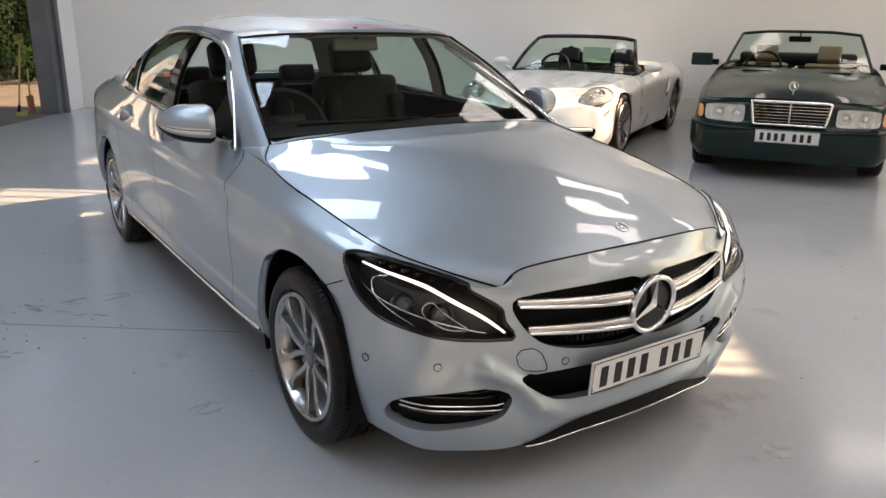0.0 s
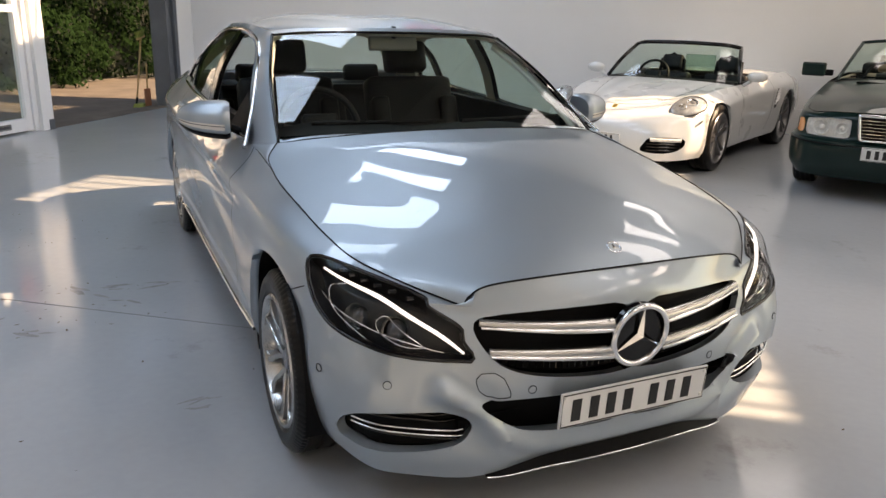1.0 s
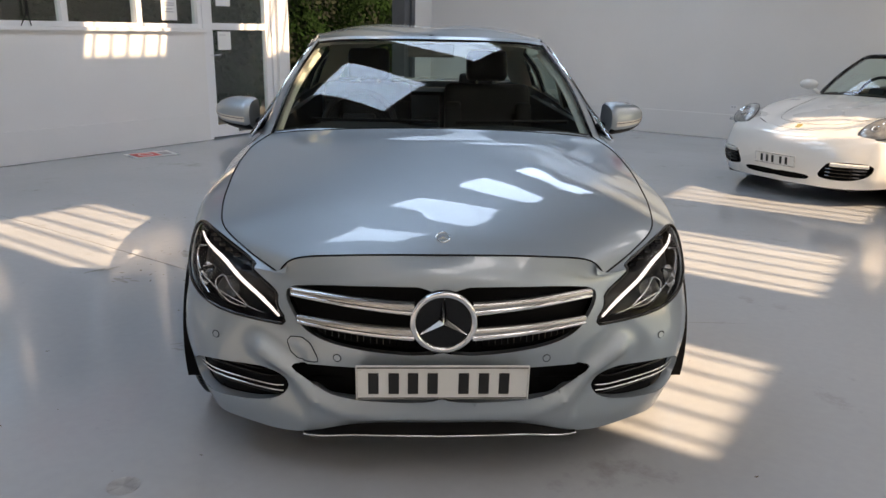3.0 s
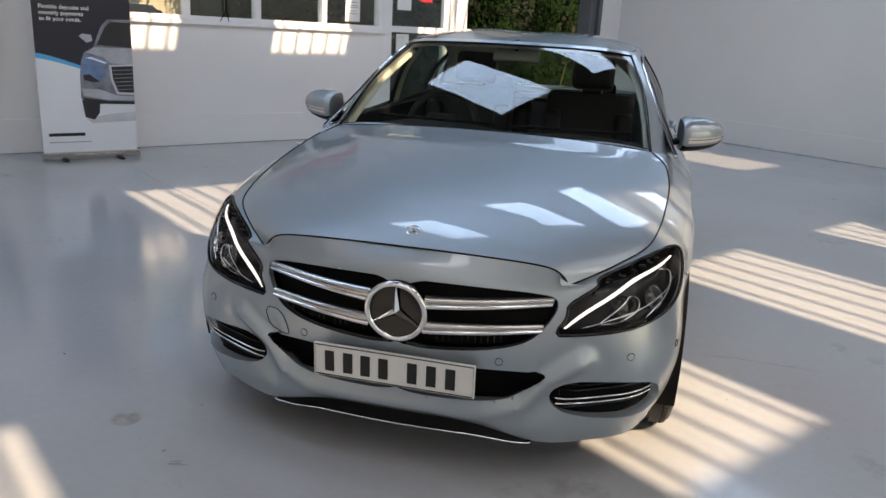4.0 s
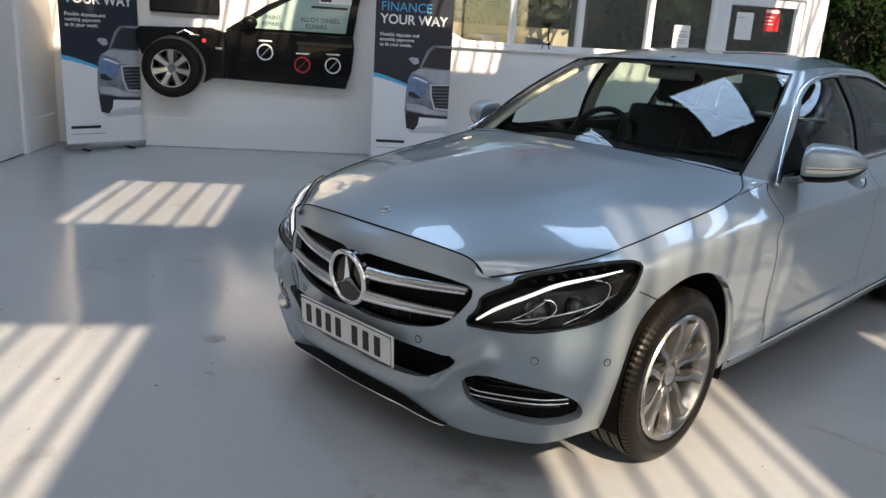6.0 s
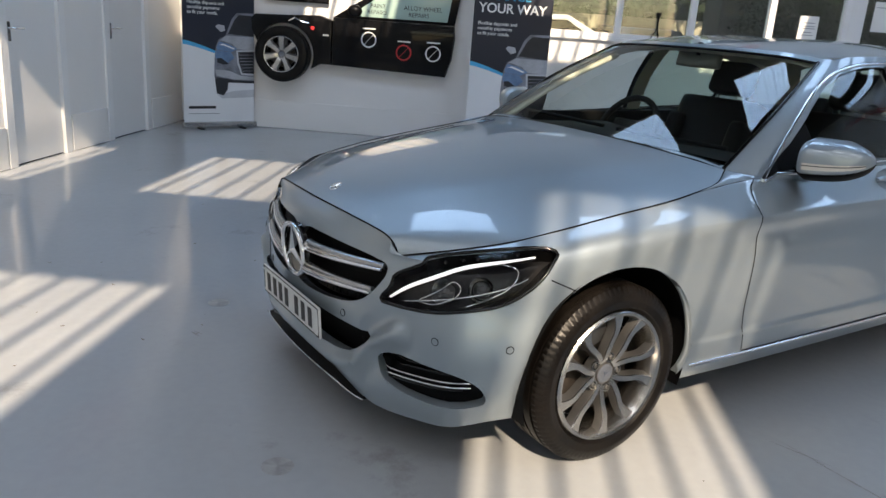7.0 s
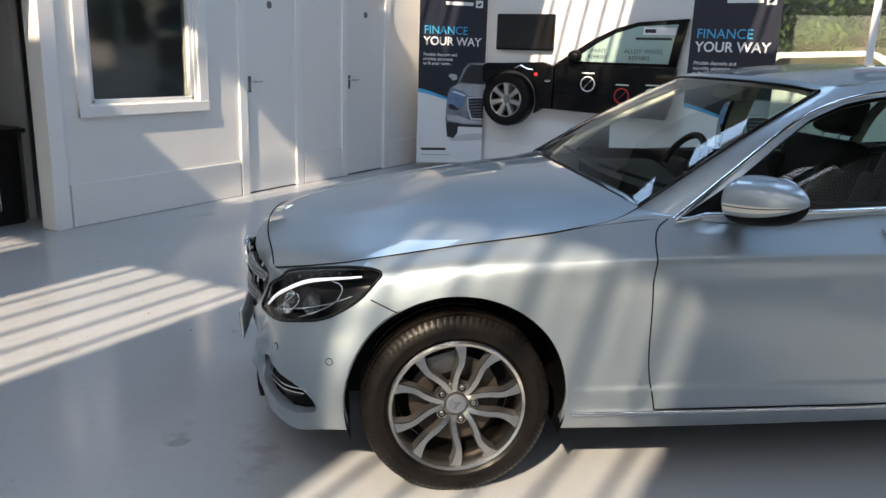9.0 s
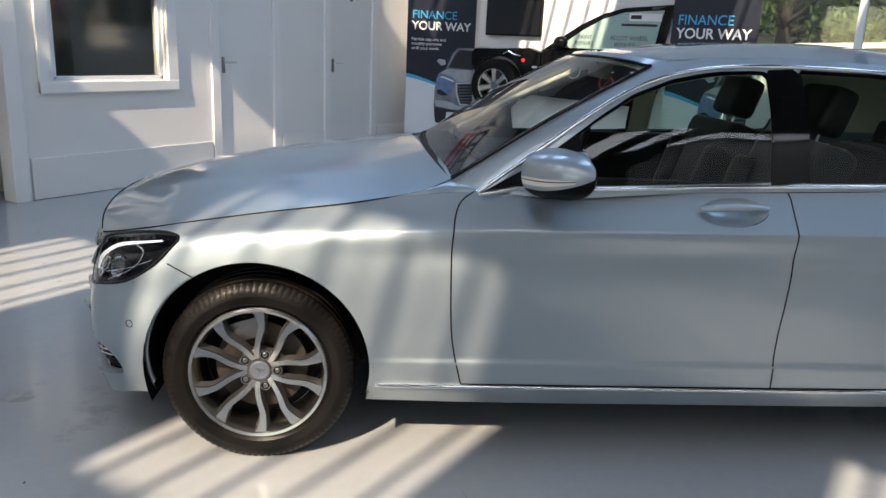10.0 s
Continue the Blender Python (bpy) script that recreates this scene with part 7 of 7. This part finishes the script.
def screen_frame(car, foot, head, bulge, frame_mat, rad, glass_bm_mat=M_CARGLASS):
    """A windscreen between two curves (centre to side), with its frame."""
    n = 14
    f, h = curve3(foot, n), curve3(head, n)
    rows = [(1 - t) * f + t * h + np.array((0, -bulge, bulge * 0.5)) * math.sin(math.pi * t) for t in np.linspace(0, 1, 7)]
    bm = both(grid_mesh(np.array(rows)))
    g = part("windscreen", bm, glass_bm_mat, car, "clear windscreen", smooth=60)
    g.visible_shadow = False
    side_line = [r[-1] for r in rows]
    loop = [*[q * (-1, 1, 1) for q in side_line], *[q * (-1, 1, 1) for q in h[::-1][1:]], *h[1:-1], *side_line[::-1]]
    part("windscreen_frame", tube(loop, rad, 8), frame_mat, car, smooth=60)


def white_roadster(m):
    car = thing("white_roadster", "white open-top roadster parked against the wall", "car", m)
    outline = [(0, -0.86), (0.30, -0.835), (0.55, -0.765), (0.72, -0.64), (0.82, -0.43), (0.862, -0.20), (0.875, 0), (0.862, 0.5), (0.862, 1.2), (0.885, 1.9), (0.90, 2.41), (0.88, 2.85), (0.80, 3.2), (0.5, 3.40), (0, 3.46)]
    keys = [0, 2, 4, 6, 8, 10, 12, 14]
    table = [
        ([0.03, 0.03, 0.05, 0.06, 0.07, 0.06, 0.10, 0.10], [0.150, 0.150, 0.165, 0.17, 0.17, 0.18, 0.22, 0.22]),
        ([0.0, 0.0, 0.01, 0.02, 0.03, 0.02, 0.04, 0.04], [0.235, 0.235, 0.25, 0.26, 0.26, 0.27, 0.32, 0.32]),
        ([0.0, 0.0, 0.0, 0.0, 0.012, 0.0, 0.0, 0.0], [0.345, 0.345, 0.37, 0.40, 0.40, 0.42, 0.45, 0.45]),
        ([0.035, 0.03, 0.02, 0.004, 0.006, 0.0, 0.01, 0.01], [0.455, 0.455, 0.49, 0.54, 0.56, 0.58, 0.60, 0.60]),
        ([0.10, 0.09, 0.06, 0.03, 0.012, 0.02, 0.05, 0.05], [0.535, 0.545, 0.595, 0.655, 0.70, 0.75, 0.74, 0.72]),
    ]
    rows = outline_rows(outline, keys, table)
    top = [(0, -0.665, 0.585), (0.28, -0.63, 0.600), (0.46, -0.53, 0.635), (0.58, -0.36, 0.680), (0.65, -0.18, 0.715), (0.685, -0.02, 0.740), (0.70, 0.12, 0.757), (0.745, 0.5, 0.785), (0.775, 1.2, 0.805), (0.77, 1.9, 0.850), (0.755, 2.41, 0.865), (0.73, 2.8, 0.850), (0.64, 3.05, 0.82), (0.4, 3.25, 0.80), (0, 3.32, 0.79)]
    body = Loft(rows + [np.array(top, float)])
    st = body.station

    def front(pts, n=2, count=36):
        return resample(body.find(resample(chaikin(pts, n), count), "front", st[0], st[5]), count)

    vent = front([(0.37, 0.245), (0.42, 0.320), (0.45, 0.372), (0.60, 0.378), (0.735, 0.375), (0.745, 0.31), (0.70, 0.255), (0.60, 0.222), (0.45, 0.225)], 2)
    mouth = front([(0.0, 0.245), (0.28, 0.245), (0.33, 0.225), (0.28, 0.195), (0.0, 0.190), (0.0, 0.22)], 1)
    mouth[:, 0] = np.where(mouth[:, 0] < 0.012, -0.01, mouth[:, 0])
    shell_of(car, body, (vent, mouth), ((0.0, 0.345), (2.415, 0.350)), M_WHITEPAINT, 0.325, 0.325)
    mm = patch(body, mouth, (0.03, 0.2), -0.03)
    for v in mm.verts:
        v.co.x = max(0.0, v.co.x)
    part("front_intake", both(mm), M_BLACK, car)
    for i, ob in enumerate(cut_part("side_intake", body, vent, -0.05, M_BLACK, car, "black side intake with a lamp strip")):
        sgn = 1 if i == 0 else -1
        for z in (0.255, 0.285, 0.315):
            uv = body.find([(x, z) for x in np.linspace(0.44, 0.71, 8)], "front", st[0], st[5])
            p = body.at(uv[:, 0], uv[:, 1]) - 0.012 * body.normal(uv[:, 0], uv[:, 1])
            part("intake_slat", tube([q * (sgn, 1, 1) for q in p], 0.007, 6), M_GLOSSBLACK, ob)
        uv = body.find([(x, 0.352) for x in np.linspace(0.47, 0.715, 10)], "front", st[0], st[5])
        p = body.at(uv[:, 0], uv[:, 1]) - 0.006 * body.normal(uv[:, 0], uv[:, 1])
        part("lamp_strip", tube([q * (sgn, 1, 1) for q in p], 0.017, 10, squash=1.0), M_GREYLAMP, ob, "clear lamp strip", smooth=60)
    # oval headlamps: shallow domes set into the wing
    mid = body.find([(0.665, 0.628)], "front", st[0], st[5])[0]
    seat_at = body.at([mid[0]], [mid[1]])[0]
    nn = Vector(body.normal([mid[0]], [mid[1]])[0]) + Vector((0.0, -0.40, 0.16))
    nn.normalize()
    e1 = Vector((0.25, 0.30, 0.17))
    e1 = (e1 - nn * nn.dot(e1)).normalized()
    e2 = nn.cross(e1)
    turn = Matrix((e1, e2, nn)).transposed().to_4x4()
    for sgn in (1, -1):
        place = Matrix.Diagonal((sgn, 1, 1, 1)) @ Matrix.Translation(Vector(seat_at) + nn * 0.014) @ turn

        def dome(scale, lift_z):
            bm = bmesh.new()
            bmesh.ops.create_uvsphere(bm, u_segments=36, v_segments=18, radius=1)
            for v in bm.verts:
                v.co = (v.co.x * 0.185 * scale, v.co.y * 0.120 * scale * (1 + 0.2 * v.co.x), v.co.z * 0.040 * scale + lift_z)
            return bm

        ob = part("headlamp", dome(1.0, 0.0), M_LAMPSILVER, car, "oval headlamp under a clear cover", smooth=60, m=place)
        lo = part("lens", dome(1.05, 0.004), M_LENS, ob, smooth=60)
        lo.visible_shadow = False
        part("lamp_seal", tube([(0.188 * math.cos(a), 0.121 * math.sin(a) * (1 + 0.2 * math.cos(a)), 0.006) for a in np.linspace(0, 2 * math.pi, 49)[:-1]], 0.005, 6, True), M_DARKGREY, ob, smooth=60)
        for u, r in ((0.050, 0.050), (-0.055, 0.034)):
            at = pose(u, 0, 0.040 * math.sqrt(1 - (u / 0.162) ** 2) + 0.001, 0, -90, 0)
            part("reflector", lathe([(-0.006, r * 1.12), (0.002, r), (-0.002, r * 0.8), (-0.004, r * 0.62)], 28, m=at), M_CHROME, ob, smooth=60)
            part("projector", lathe([(-0.004, r * 0.62), (0.0, r * 0.45), (0.002, 0.0)], 24, m=at), M_ALLOYDARK, ob, smooth=60)
    g = cap_surface(top[0:3], [(0, 0.60, 0.820), (0.40, 0.615, 0.815), (0.745, 0.66, 0.795)], [(0, -0.665, 0.585), (0, -0.45, 0.650), (0, 0.0, 0.740), (0, 0.35, 0.795), (0, 0.60, 0.820)], [*top[2:8], (0.745, 0.66, 0.795)], 36, 24, 2.0)
    u, t = np.linspace(0, 1, 24)[None, :], np.linspace(0, 1, 36)[:, None]
    g[:, :, 2] -= 0.022 * np.sin(np.pi * t) * np.exp(-(((u - 0.62) / 0.16) ** 2))
    part("hood", both(grid_mesh(g)), M_WHITEPAINT, car, smooth=45)
    for sgn in (1, -1):
        seam = [tuple(g[i, j] * (sgn, 1, 1) + (0, 0, 0.001)) for i, j in ((34, 17), (26, 16), (18, 15), (10, 13), (5, 10), (4, 6), (4, 0))]
        part("hood_gap", tube(curve3(seam, 30), 0.0013, 5), M_BLACK, car)
        gap = body.find(resample(np.array([(0.70, 0.79), (0.66, 0.60), (0.66, 0.40), (0.74, 0.26)]), 20, False), "side", st[4], st[9])
        bm = ribbon(body, gap, 0.005)
        part("door_gap", bm if sgn > 0 else flip(bm), M_BLACK, car)
        gap = body.find(resample(np.array([(1.72, 0.83), (1.76, 0.60), (1.70, 0.40), (1.62, 0.26)]), 20, False), "side", st[7], st[11])
        bm = ribbon(body, gap, 0.005)
        part("door_gap", bm if sgn > 0 else flip(bm), M_BLACK, car)
        sv = resample(chaikin(body.find([(1.86, 0.70), (2.0, 0.715), (1.98, 0.58), (1.86, 0.47), (1.80, 0.50)], "side", st[7], st[11]), 1), 24)
        bm = patch(body, sv, (0.03, 0.2), 0.001)
        vo = part("air_vent", bm if sgn > 0 else flip(bm), M_BLACK, car, "black side air vent")
        for i in range(5):
            uv = body.find([(1.82 + 0.01 * i, 0.53 + 0.035 * i), (1.97, 0.60 + 0.025 * i)], "side", st[7], st[11])
            p = body.at(uv[:, 0], uv[:, 1]) + 0.006 * body.normal(uv[:, 0], uv[:, 1])
            part("vent_fin", tube([q * (sgn, 1, 1) for q in p], 0.010, 6, squash=0.5), M_WHITEPAINT, vo)
        part("side_marker", box(-0.004, 0.004, -0.04, 0.04, -0.012, 0.012, bevel=0.003), M_CHROME, car, m=Matrix.Translation((sgn * 0.867, -0.395, 0.575)) @ pose(0, 0, 0, 0, 0, sgn * 14))
        mb = bmesh.new()
        bmesh.ops.create_uvsphere(mb, u_segments=20, v_segments=12, radius=1)
        for v in mb.verts:
            v.co = (v.co.x * 0.105, v.co.y * (0.07 if v.co.y < 0 else 0.03), v.co.z * 0.056)
        mo = part("door_mirror", mb, M_WHITEPAINT, car, smooth=60, m=pose(sgn * 0.92, 0.82, 0.885))
        part("mirror_stalk", tube([(-sgn * 0.06, 0, -0.05), (-sgn * 0.14, 0.02, -0.10)], 0.02, 8), M_WHITEPAINT, mo, smooth=60)
    screen_frame(car, [(0, 0.56, 0.825), (0.4, 0.59, 0.822), (0.62, 0.66, 0.815), (0.755, 0.80, 0.80)], [(0, 1.06, 1.195), (0.30, 1.08, 1.190), (0.50, 1.13, 1.178), (0.60, 1.21, 1.155)], 0.03, M_GLOSSBLACK, 0.022)
    part("cowl", both(ribbon_between(curve3([(0, 0.60, 0.818), (0.40, 0.615, 0.813), (0.745, 0.66, 0.795)], 12), curve3([(0, 0.60, 0.812), (0.4, 0.64, 0.81), (0.74, 0.80, 0.79)], 12))), M_BLACK, car)
    open_cabin(car, 0.80, 1.72, 0.70, 0.80, 1.22, M_LEATHER, True)
    part("wind_deflector", box(-0.18, 0.18, 1.70, 1.705, 0.82, 1.05), M_CARGLASS, car)
    deck = cap_surface([(0, 1.76, 0.86), (0.4, 1.76, 0.865), (0.77, 1.78, 0.84)], top[14:10:-1], [(0, 1.76, 0.86), (0, 2.5, 0.88), (0, 3.32, 0.79)], [(0.77, 1.78, 0.84), *top[10:12]], 18, 14, 2.5)
    part("rear_deck", both(grid_mesh(deck)), M_WHITEPAINT, car, smooth=45)
    part("underbody", box(-0.60, 0.60, -0.70, 3.1, 0.13, 0.30), M_BLACK, car)
    number_plate(car, 0.40, 0.10, pose(0.0, -0.872, 0.335, 8), [-0.13, -0.075, -0.02, 0.06, 0.115])
    part("hood_badge", box(-0.022, 0.022, -0.002, 0.004, -0.028, 0.028, bevel=0.006), mat("gold_badge", (0.55, 0.38, 0.12), 0.3, metal=0.8), car, m=pose(0, -0.60, 0.612, -62))
    for yc in (0.0, 2.415):
        for sgn in (1, -1):
            wheel(car, pose(sgn * 0.745, yc, 0.325, 0, 0, 0 if sgn > 0 else 180) @ pose(0, 0, 0, 10), 0.325, 0.245, 0.235, 5, "wheel", M_DARKALLOY, M_DARKALLOY, (12, 10, 9, 9, 9), (0.022, 0.030))


def green_cabriolet(m):
    car = thing("green_cabriolet", "dark green open-top cabriolet with chrome grille", "car", m)
    outline = [(0, -0.845), (0.30, -0.838), (0.55, -0.815), (0.74, -0.765), (0.82, -0.66), (0.845, -0.40), (0.858, 0), (0.865, 0.6), (0.868, 1.4), (0.866, 2.1), (0.86, 2.71), (0.84, 3.3), (0.79, 3.62), (0.5, 3.74), (0, 3.78)]
    keys = [0, 2, 4, 6, 8, 10, 12, 14]
    table = [
        ([0.05, 0.05, 0.06, 0.06, 0.06, 0.06, 0.06, 0.06], [0.19, 0.19, 0.20, 0.20, 0.20, 0.20, 0.24, 0.24]),
        ([0.0, 0.0, 0.0, 0.012, 0.012, 0.012, 0.0, 0.0], [0.28, 0.28, 0.29, 0.29, 0.29, 0.29, 0.32, 0.32]),
        ([-0.02, -0.02, -0.01, 0.0, 0.0, 0.0, 0.0, 0.0], [0.39, 0.39, 0.41, 0.43, 0.43, 0.43, 0.44, 0.44]),
        ([-0.015, -0.015, -0.008, 0.0, 0.0, 0.0, 0.0, 0.0], [0.475, 0.475, 0.50, 0.52, 0.52, 0.52, 0.52, 0.52]),
        ([0.06, 0.06, 0.03, 0.004, 0.004, 0.004, 0.02, 0.02], [0.50, 0.50, 0.53, 0.62, 0.63, 0.63, 0.62, 0.62]),
        ([0.09, 0.085, 0.045, 0.02, 0.02, 0.02, 0.04, 0.04], [0.68, 0.675, 0.68, 0.75, 0.80, 0.82, 0.80, 0.80]),
    ]
    rows = outline_rows(outline, keys, table)
    top = [(0, -0.73, 0.735), (0.28, -0.725, 0.732), (0.52, -0.70, 0.722), (0.69, -0.65, 0.712), (0.745, -0.55, 0.725), (0.765, -0.30, 0.765), (0.78, 0, 0.805), (0.795, 0.6, 0.865), (0.805, 1.4, 0.895), (0.80, 2.1, 0.905), (0.79, 2.71, 0.90), (0.76, 3.3, 0.89), (0.70, 3.55, 0.88), (0.45, 3.65, 0.87), (0, 3.68, 0.87)]
    body = Loft(rows + [np.array(top, float)])
    st = body.station

    def front(pts, n=1, count=36):
        return resample(body.find(resample(chaikin(pts, n), count), "front", st[0], st[5]), count)

    lamp = front([(0.375, 0.525), (0.375, 0.665), (0.40, 0.675), (0.70, 0.668), (0.72, 0.655), (0.72, 0.545), (0.70, 0.525), (0.40, 0.515)])
    turn = front([(0.735, 0.54), (0.735, 0.655), (0.795, 0.655), (0.805, 0.64), (0.805, 0.56), (0.79, 0.54)])
    gap = front([(0.0, 0.715), (0.32, 0.712), (0.335, 0.70), (0.30, 0.525), (0.28, 0.512), (0.0, 0.512), (0.0, 0.6)])
    gap[:, 0] = np.where(gap[:, 0] < 0.012, -0.01, gap[:, 0])
    shell_of(car, body, (lamp, turn, gap), ((0.0, 0.345), (2.715, 0.345)), M_GREENPAINT, 0.315, 0.318)
    # upright grille: chrome surround, slats and centre bar
    gr = part("grille", box(-0.315, 0.315, -0.745, -0.72, 0.515, 0.712), M_BLACK, car, "black grille with chrome surround")
    loop = [(-0.325, -0.79, 0.715), (0.325, -0.79, 0.715), (0.295, -0.80, 0.515), (-0.295, -0.80, 0.515)]
    part("chrome_surround", tube(resample(np.array(loop), 60), 0.013, 8, True, up=(0, 1, 0)), M_CHROME, gr, smooth=60)
    part("centre_bar", box(-0.007, 0.007, -0.80, -0.745, 0.52, 0.712), M_CHROME, gr)
    for i in range(6):
        z = 0.545 + i * 0.027
        part("grille_slat", box(-0.30 - 0.03 * i / 6, 0.30 + 0.03 * i / 6, -0.792, -0.745, z - 0.003, z + 0.003), M_CHROME, gr)
    part("grille_backing", box(-0.33, 0.33, -0.76, -0.745, 0.515, 0.72), M_BLACK, gr)
    for i, ob in enumerate(cut_part("headlamp", body, lamp, -0.03, M_GREYLAMP, car, "rectangular headlamp with clear lens")):
        sgn = 1 if i == 0 else -1
        lens = patch(body, lamp, (0.05, 0.3), 0.0)
        lo = part("lens", lens if sgn > 0 else flip(lens), M_LENS, ob, smooth=60)
        lo.visible_shadow = False
        wall = rim(body, lamp, 0.05, 0.0)
        part("lamp_surround", wall if sgn > 0 else flip(wall), M_GREYLAMP, ob)
        for x, r in ((0.60, 0.062), (0.445, 0.045)):
            bowl = lathe([(0.045, r), (0.02, r * 0.85), (0.0, 0.0)], 24, m=pose(sgn * x, -0.705, 0.595, 0, 0, -90))
            part("reflector", bowl, M_GREYLAMP, ob, smooth=60)
            part("bulb_shield", lathe([(0.02, r * 0.4), (0.04, r * 0.3), (0.045, 0.0)], 18, m=pose(sgn * x, -0.705, 0.595, 0, 0, -90)), M_GREYLAMP, ob, smooth=60)
    cut_part("indicator_lamp", body, turn, -0.003, M_ORANGE, car, "orange indicator lens")
    hood_back = [(0, 0.62, 0.935), (0.40, 0.65, 0.925), (0.795, 0.72, 0.872)]
    g = cap_surface(top[0:5], hood_back, [(0, -0.73, 0.735), (0, -0.60, 0.790), (0, 0.0, 0.875), (0, 0.62, 0.935)], [*top[4:8], (0.795, 0.72, 0.872)], 30, 22, 2.2)
    part("hood", both(grid_mesh(g)), M_GREENPAINT, car, smooth=45)
    part("hood_gap", tube([q for q in np.concatenate([curve3(g[0], 16)[::-1] * (-1, 1, 1), curve3(g[0], 16)[1:]]) + np.array((0, -0.002, 0.001))], 0.003, 5), M_BLACK, car)
    ornament = star_badge(car, 0.035, pose(0, -0.655, 0.845))
    part("badge_stem", cyl((0, 0, -0.075), (0, 0, -0.03), 0.006, seg=8), M_CHROME, ornament)
    for x0, x1 in ((-0.50, -0.22), (0.22, 0.50)):
        for i in range(2):
            part("air_grille", box(x0, x1, 0.34 + i * 0.06, 0.375 + i * 0.06, 0.905, 0.925 - abs(x0 + x1) * 0.01), M_BLACK, car)
    part("bumper_strip", tube([q for q in np.concatenate([body.at(np.linspace(st[5], st[0], 24), np.full(24, 2.9)) * (-1, 1, 1), body.at(np.linspace(st[0], st[5], 24), np.full(24, 2.9))[1:]]) + np.array((0, -0.004, 0))], 0.007, 6), M_BLACK, car)
    screen_frame(car, [(0, 0.60, 0.935), (0.4, 0.64, 0.925), (0.72, 0.80, 0.895)], [(0, 1.13, 1.292), (0.34, 1.15, 1.287), (0.585, 1.21, 1.262)], 0.015, M_GREENPAINT, 0.016)
    part("cowl", both(ribbon_between(curve3(hood_back, 12) - np.array((0, 0, 0.004)), curve3([(0, 0.70, 0.93), (0.4, 0.74, 0.92), (0.78, 0.86, 0.885)], 12))), M_BLACK, car)
    for x0, x1 in ((-0.60, -0.05), (0.0, 0.55)):
        part("wiper", tube([(x0, 0.665 + 0.09 * abs(x0), 0.945), (x1, 0.655 + 0.09 * abs(x1), 0.95)], 0.008, 6), M_BLACK, car)
    open_cabin(car, 0.95, 2.25, 0.72, 0.89, 1.42, M_BEIGE, False)
    im = part("interior_mirror", box(-0.11, 0.11, -0.012, 0.012, -0.03, 0.03, bevel=0.01), M_BLACK, car, m=pose(0, 1.11, 1.215))
    part("mirror_stem", cyl((0, 0, 0.02), (0, 0.0, 0.07), 0.008, seg=8), M_BLACK, im)
    deck = cap_surface([(0, 2.35, 0.92), (0.4, 2.35, 0.92), (0.80, 2.35, 0.905)], top[14:10:-1], [(0, 2.35, 0.92), (0, 3.0, 0.93), (0, 3.68, 0.87)], [(0.80, 2.35, 0.905), *top[10:12]], 14, 14, 2.5)
    part("rear_deck", both(grid_mesh(deck)), M_GREENPAINT, car, smooth=45)
    part("folded_hood", box(-0.66, 0.66, 2.30, 2.75, 0.90, 1.02, bevel=0.05, seg=3), M_LEATHER, car, "folded black soft top", smooth=50)
    for sgn in (1, -1):
        mb = box(-0.11, 0.11, -0.06, 0.03, -0.068, 0.068, bevel=0.025, seg=3)
        mo = part("door_mirror", mb, M_GREENPAINT, car, "square dark green door mirror", smooth=50, m=pose(sgn * 0.97, 0.98, 0.985))
        part("mirror_glass", box(-0.095, 0.095, 0.030, 0.033, -0.055, 0.055), M_MIRROR, mo)
        part("mirror_stalk", box(-0.05, 0.05, -0.03, 0.03, -0.03, 0.03, bevel=0.01), M_BLACK, mo, m=pose(-sgn * 0.13, 0.01, -0.03))
        gapl = body.find(resample(np.array([(0.78, 0.86), (0.76, 0.60), (0.77, 0.30)]), 16, False), "side", st[4], st[9])
        bm = ribbon(body, gapl, 0.005)
        part("door_gap", bm if sgn > 0 else flip(bm), M_BLACK, car)
    number_plate(car, 0.52, 0.111, pose(0.0, -0.872, 0.42, 3), [-0.205, -0.145, -0.088, -0.030, 0.062, 0.122, 0.182])
    part("underbody", box(-0.60, 0.60, -0.70, 3.4, 0.17, 0.34), M_BLACK, car)
    for yc in (0.0, 2.715):
        for sgn in (1, -1):
            wheel(car, pose(sgn * 0.752, yc, 0.312, 0, 0, 0 if sgn > 0 else 180), 0.314, 0.195, 0.20, 8, "wheel", M_ALLOY, M_ALLOY, (0, 0, 0, 0, 0), (0.04, 0.05), True)


white_roadster(pose(0.58, 5.64, 0, 0, 0, -24.6))
green_cabriolet(pose(2.87, 4.84, 0, 0, 0, -21))
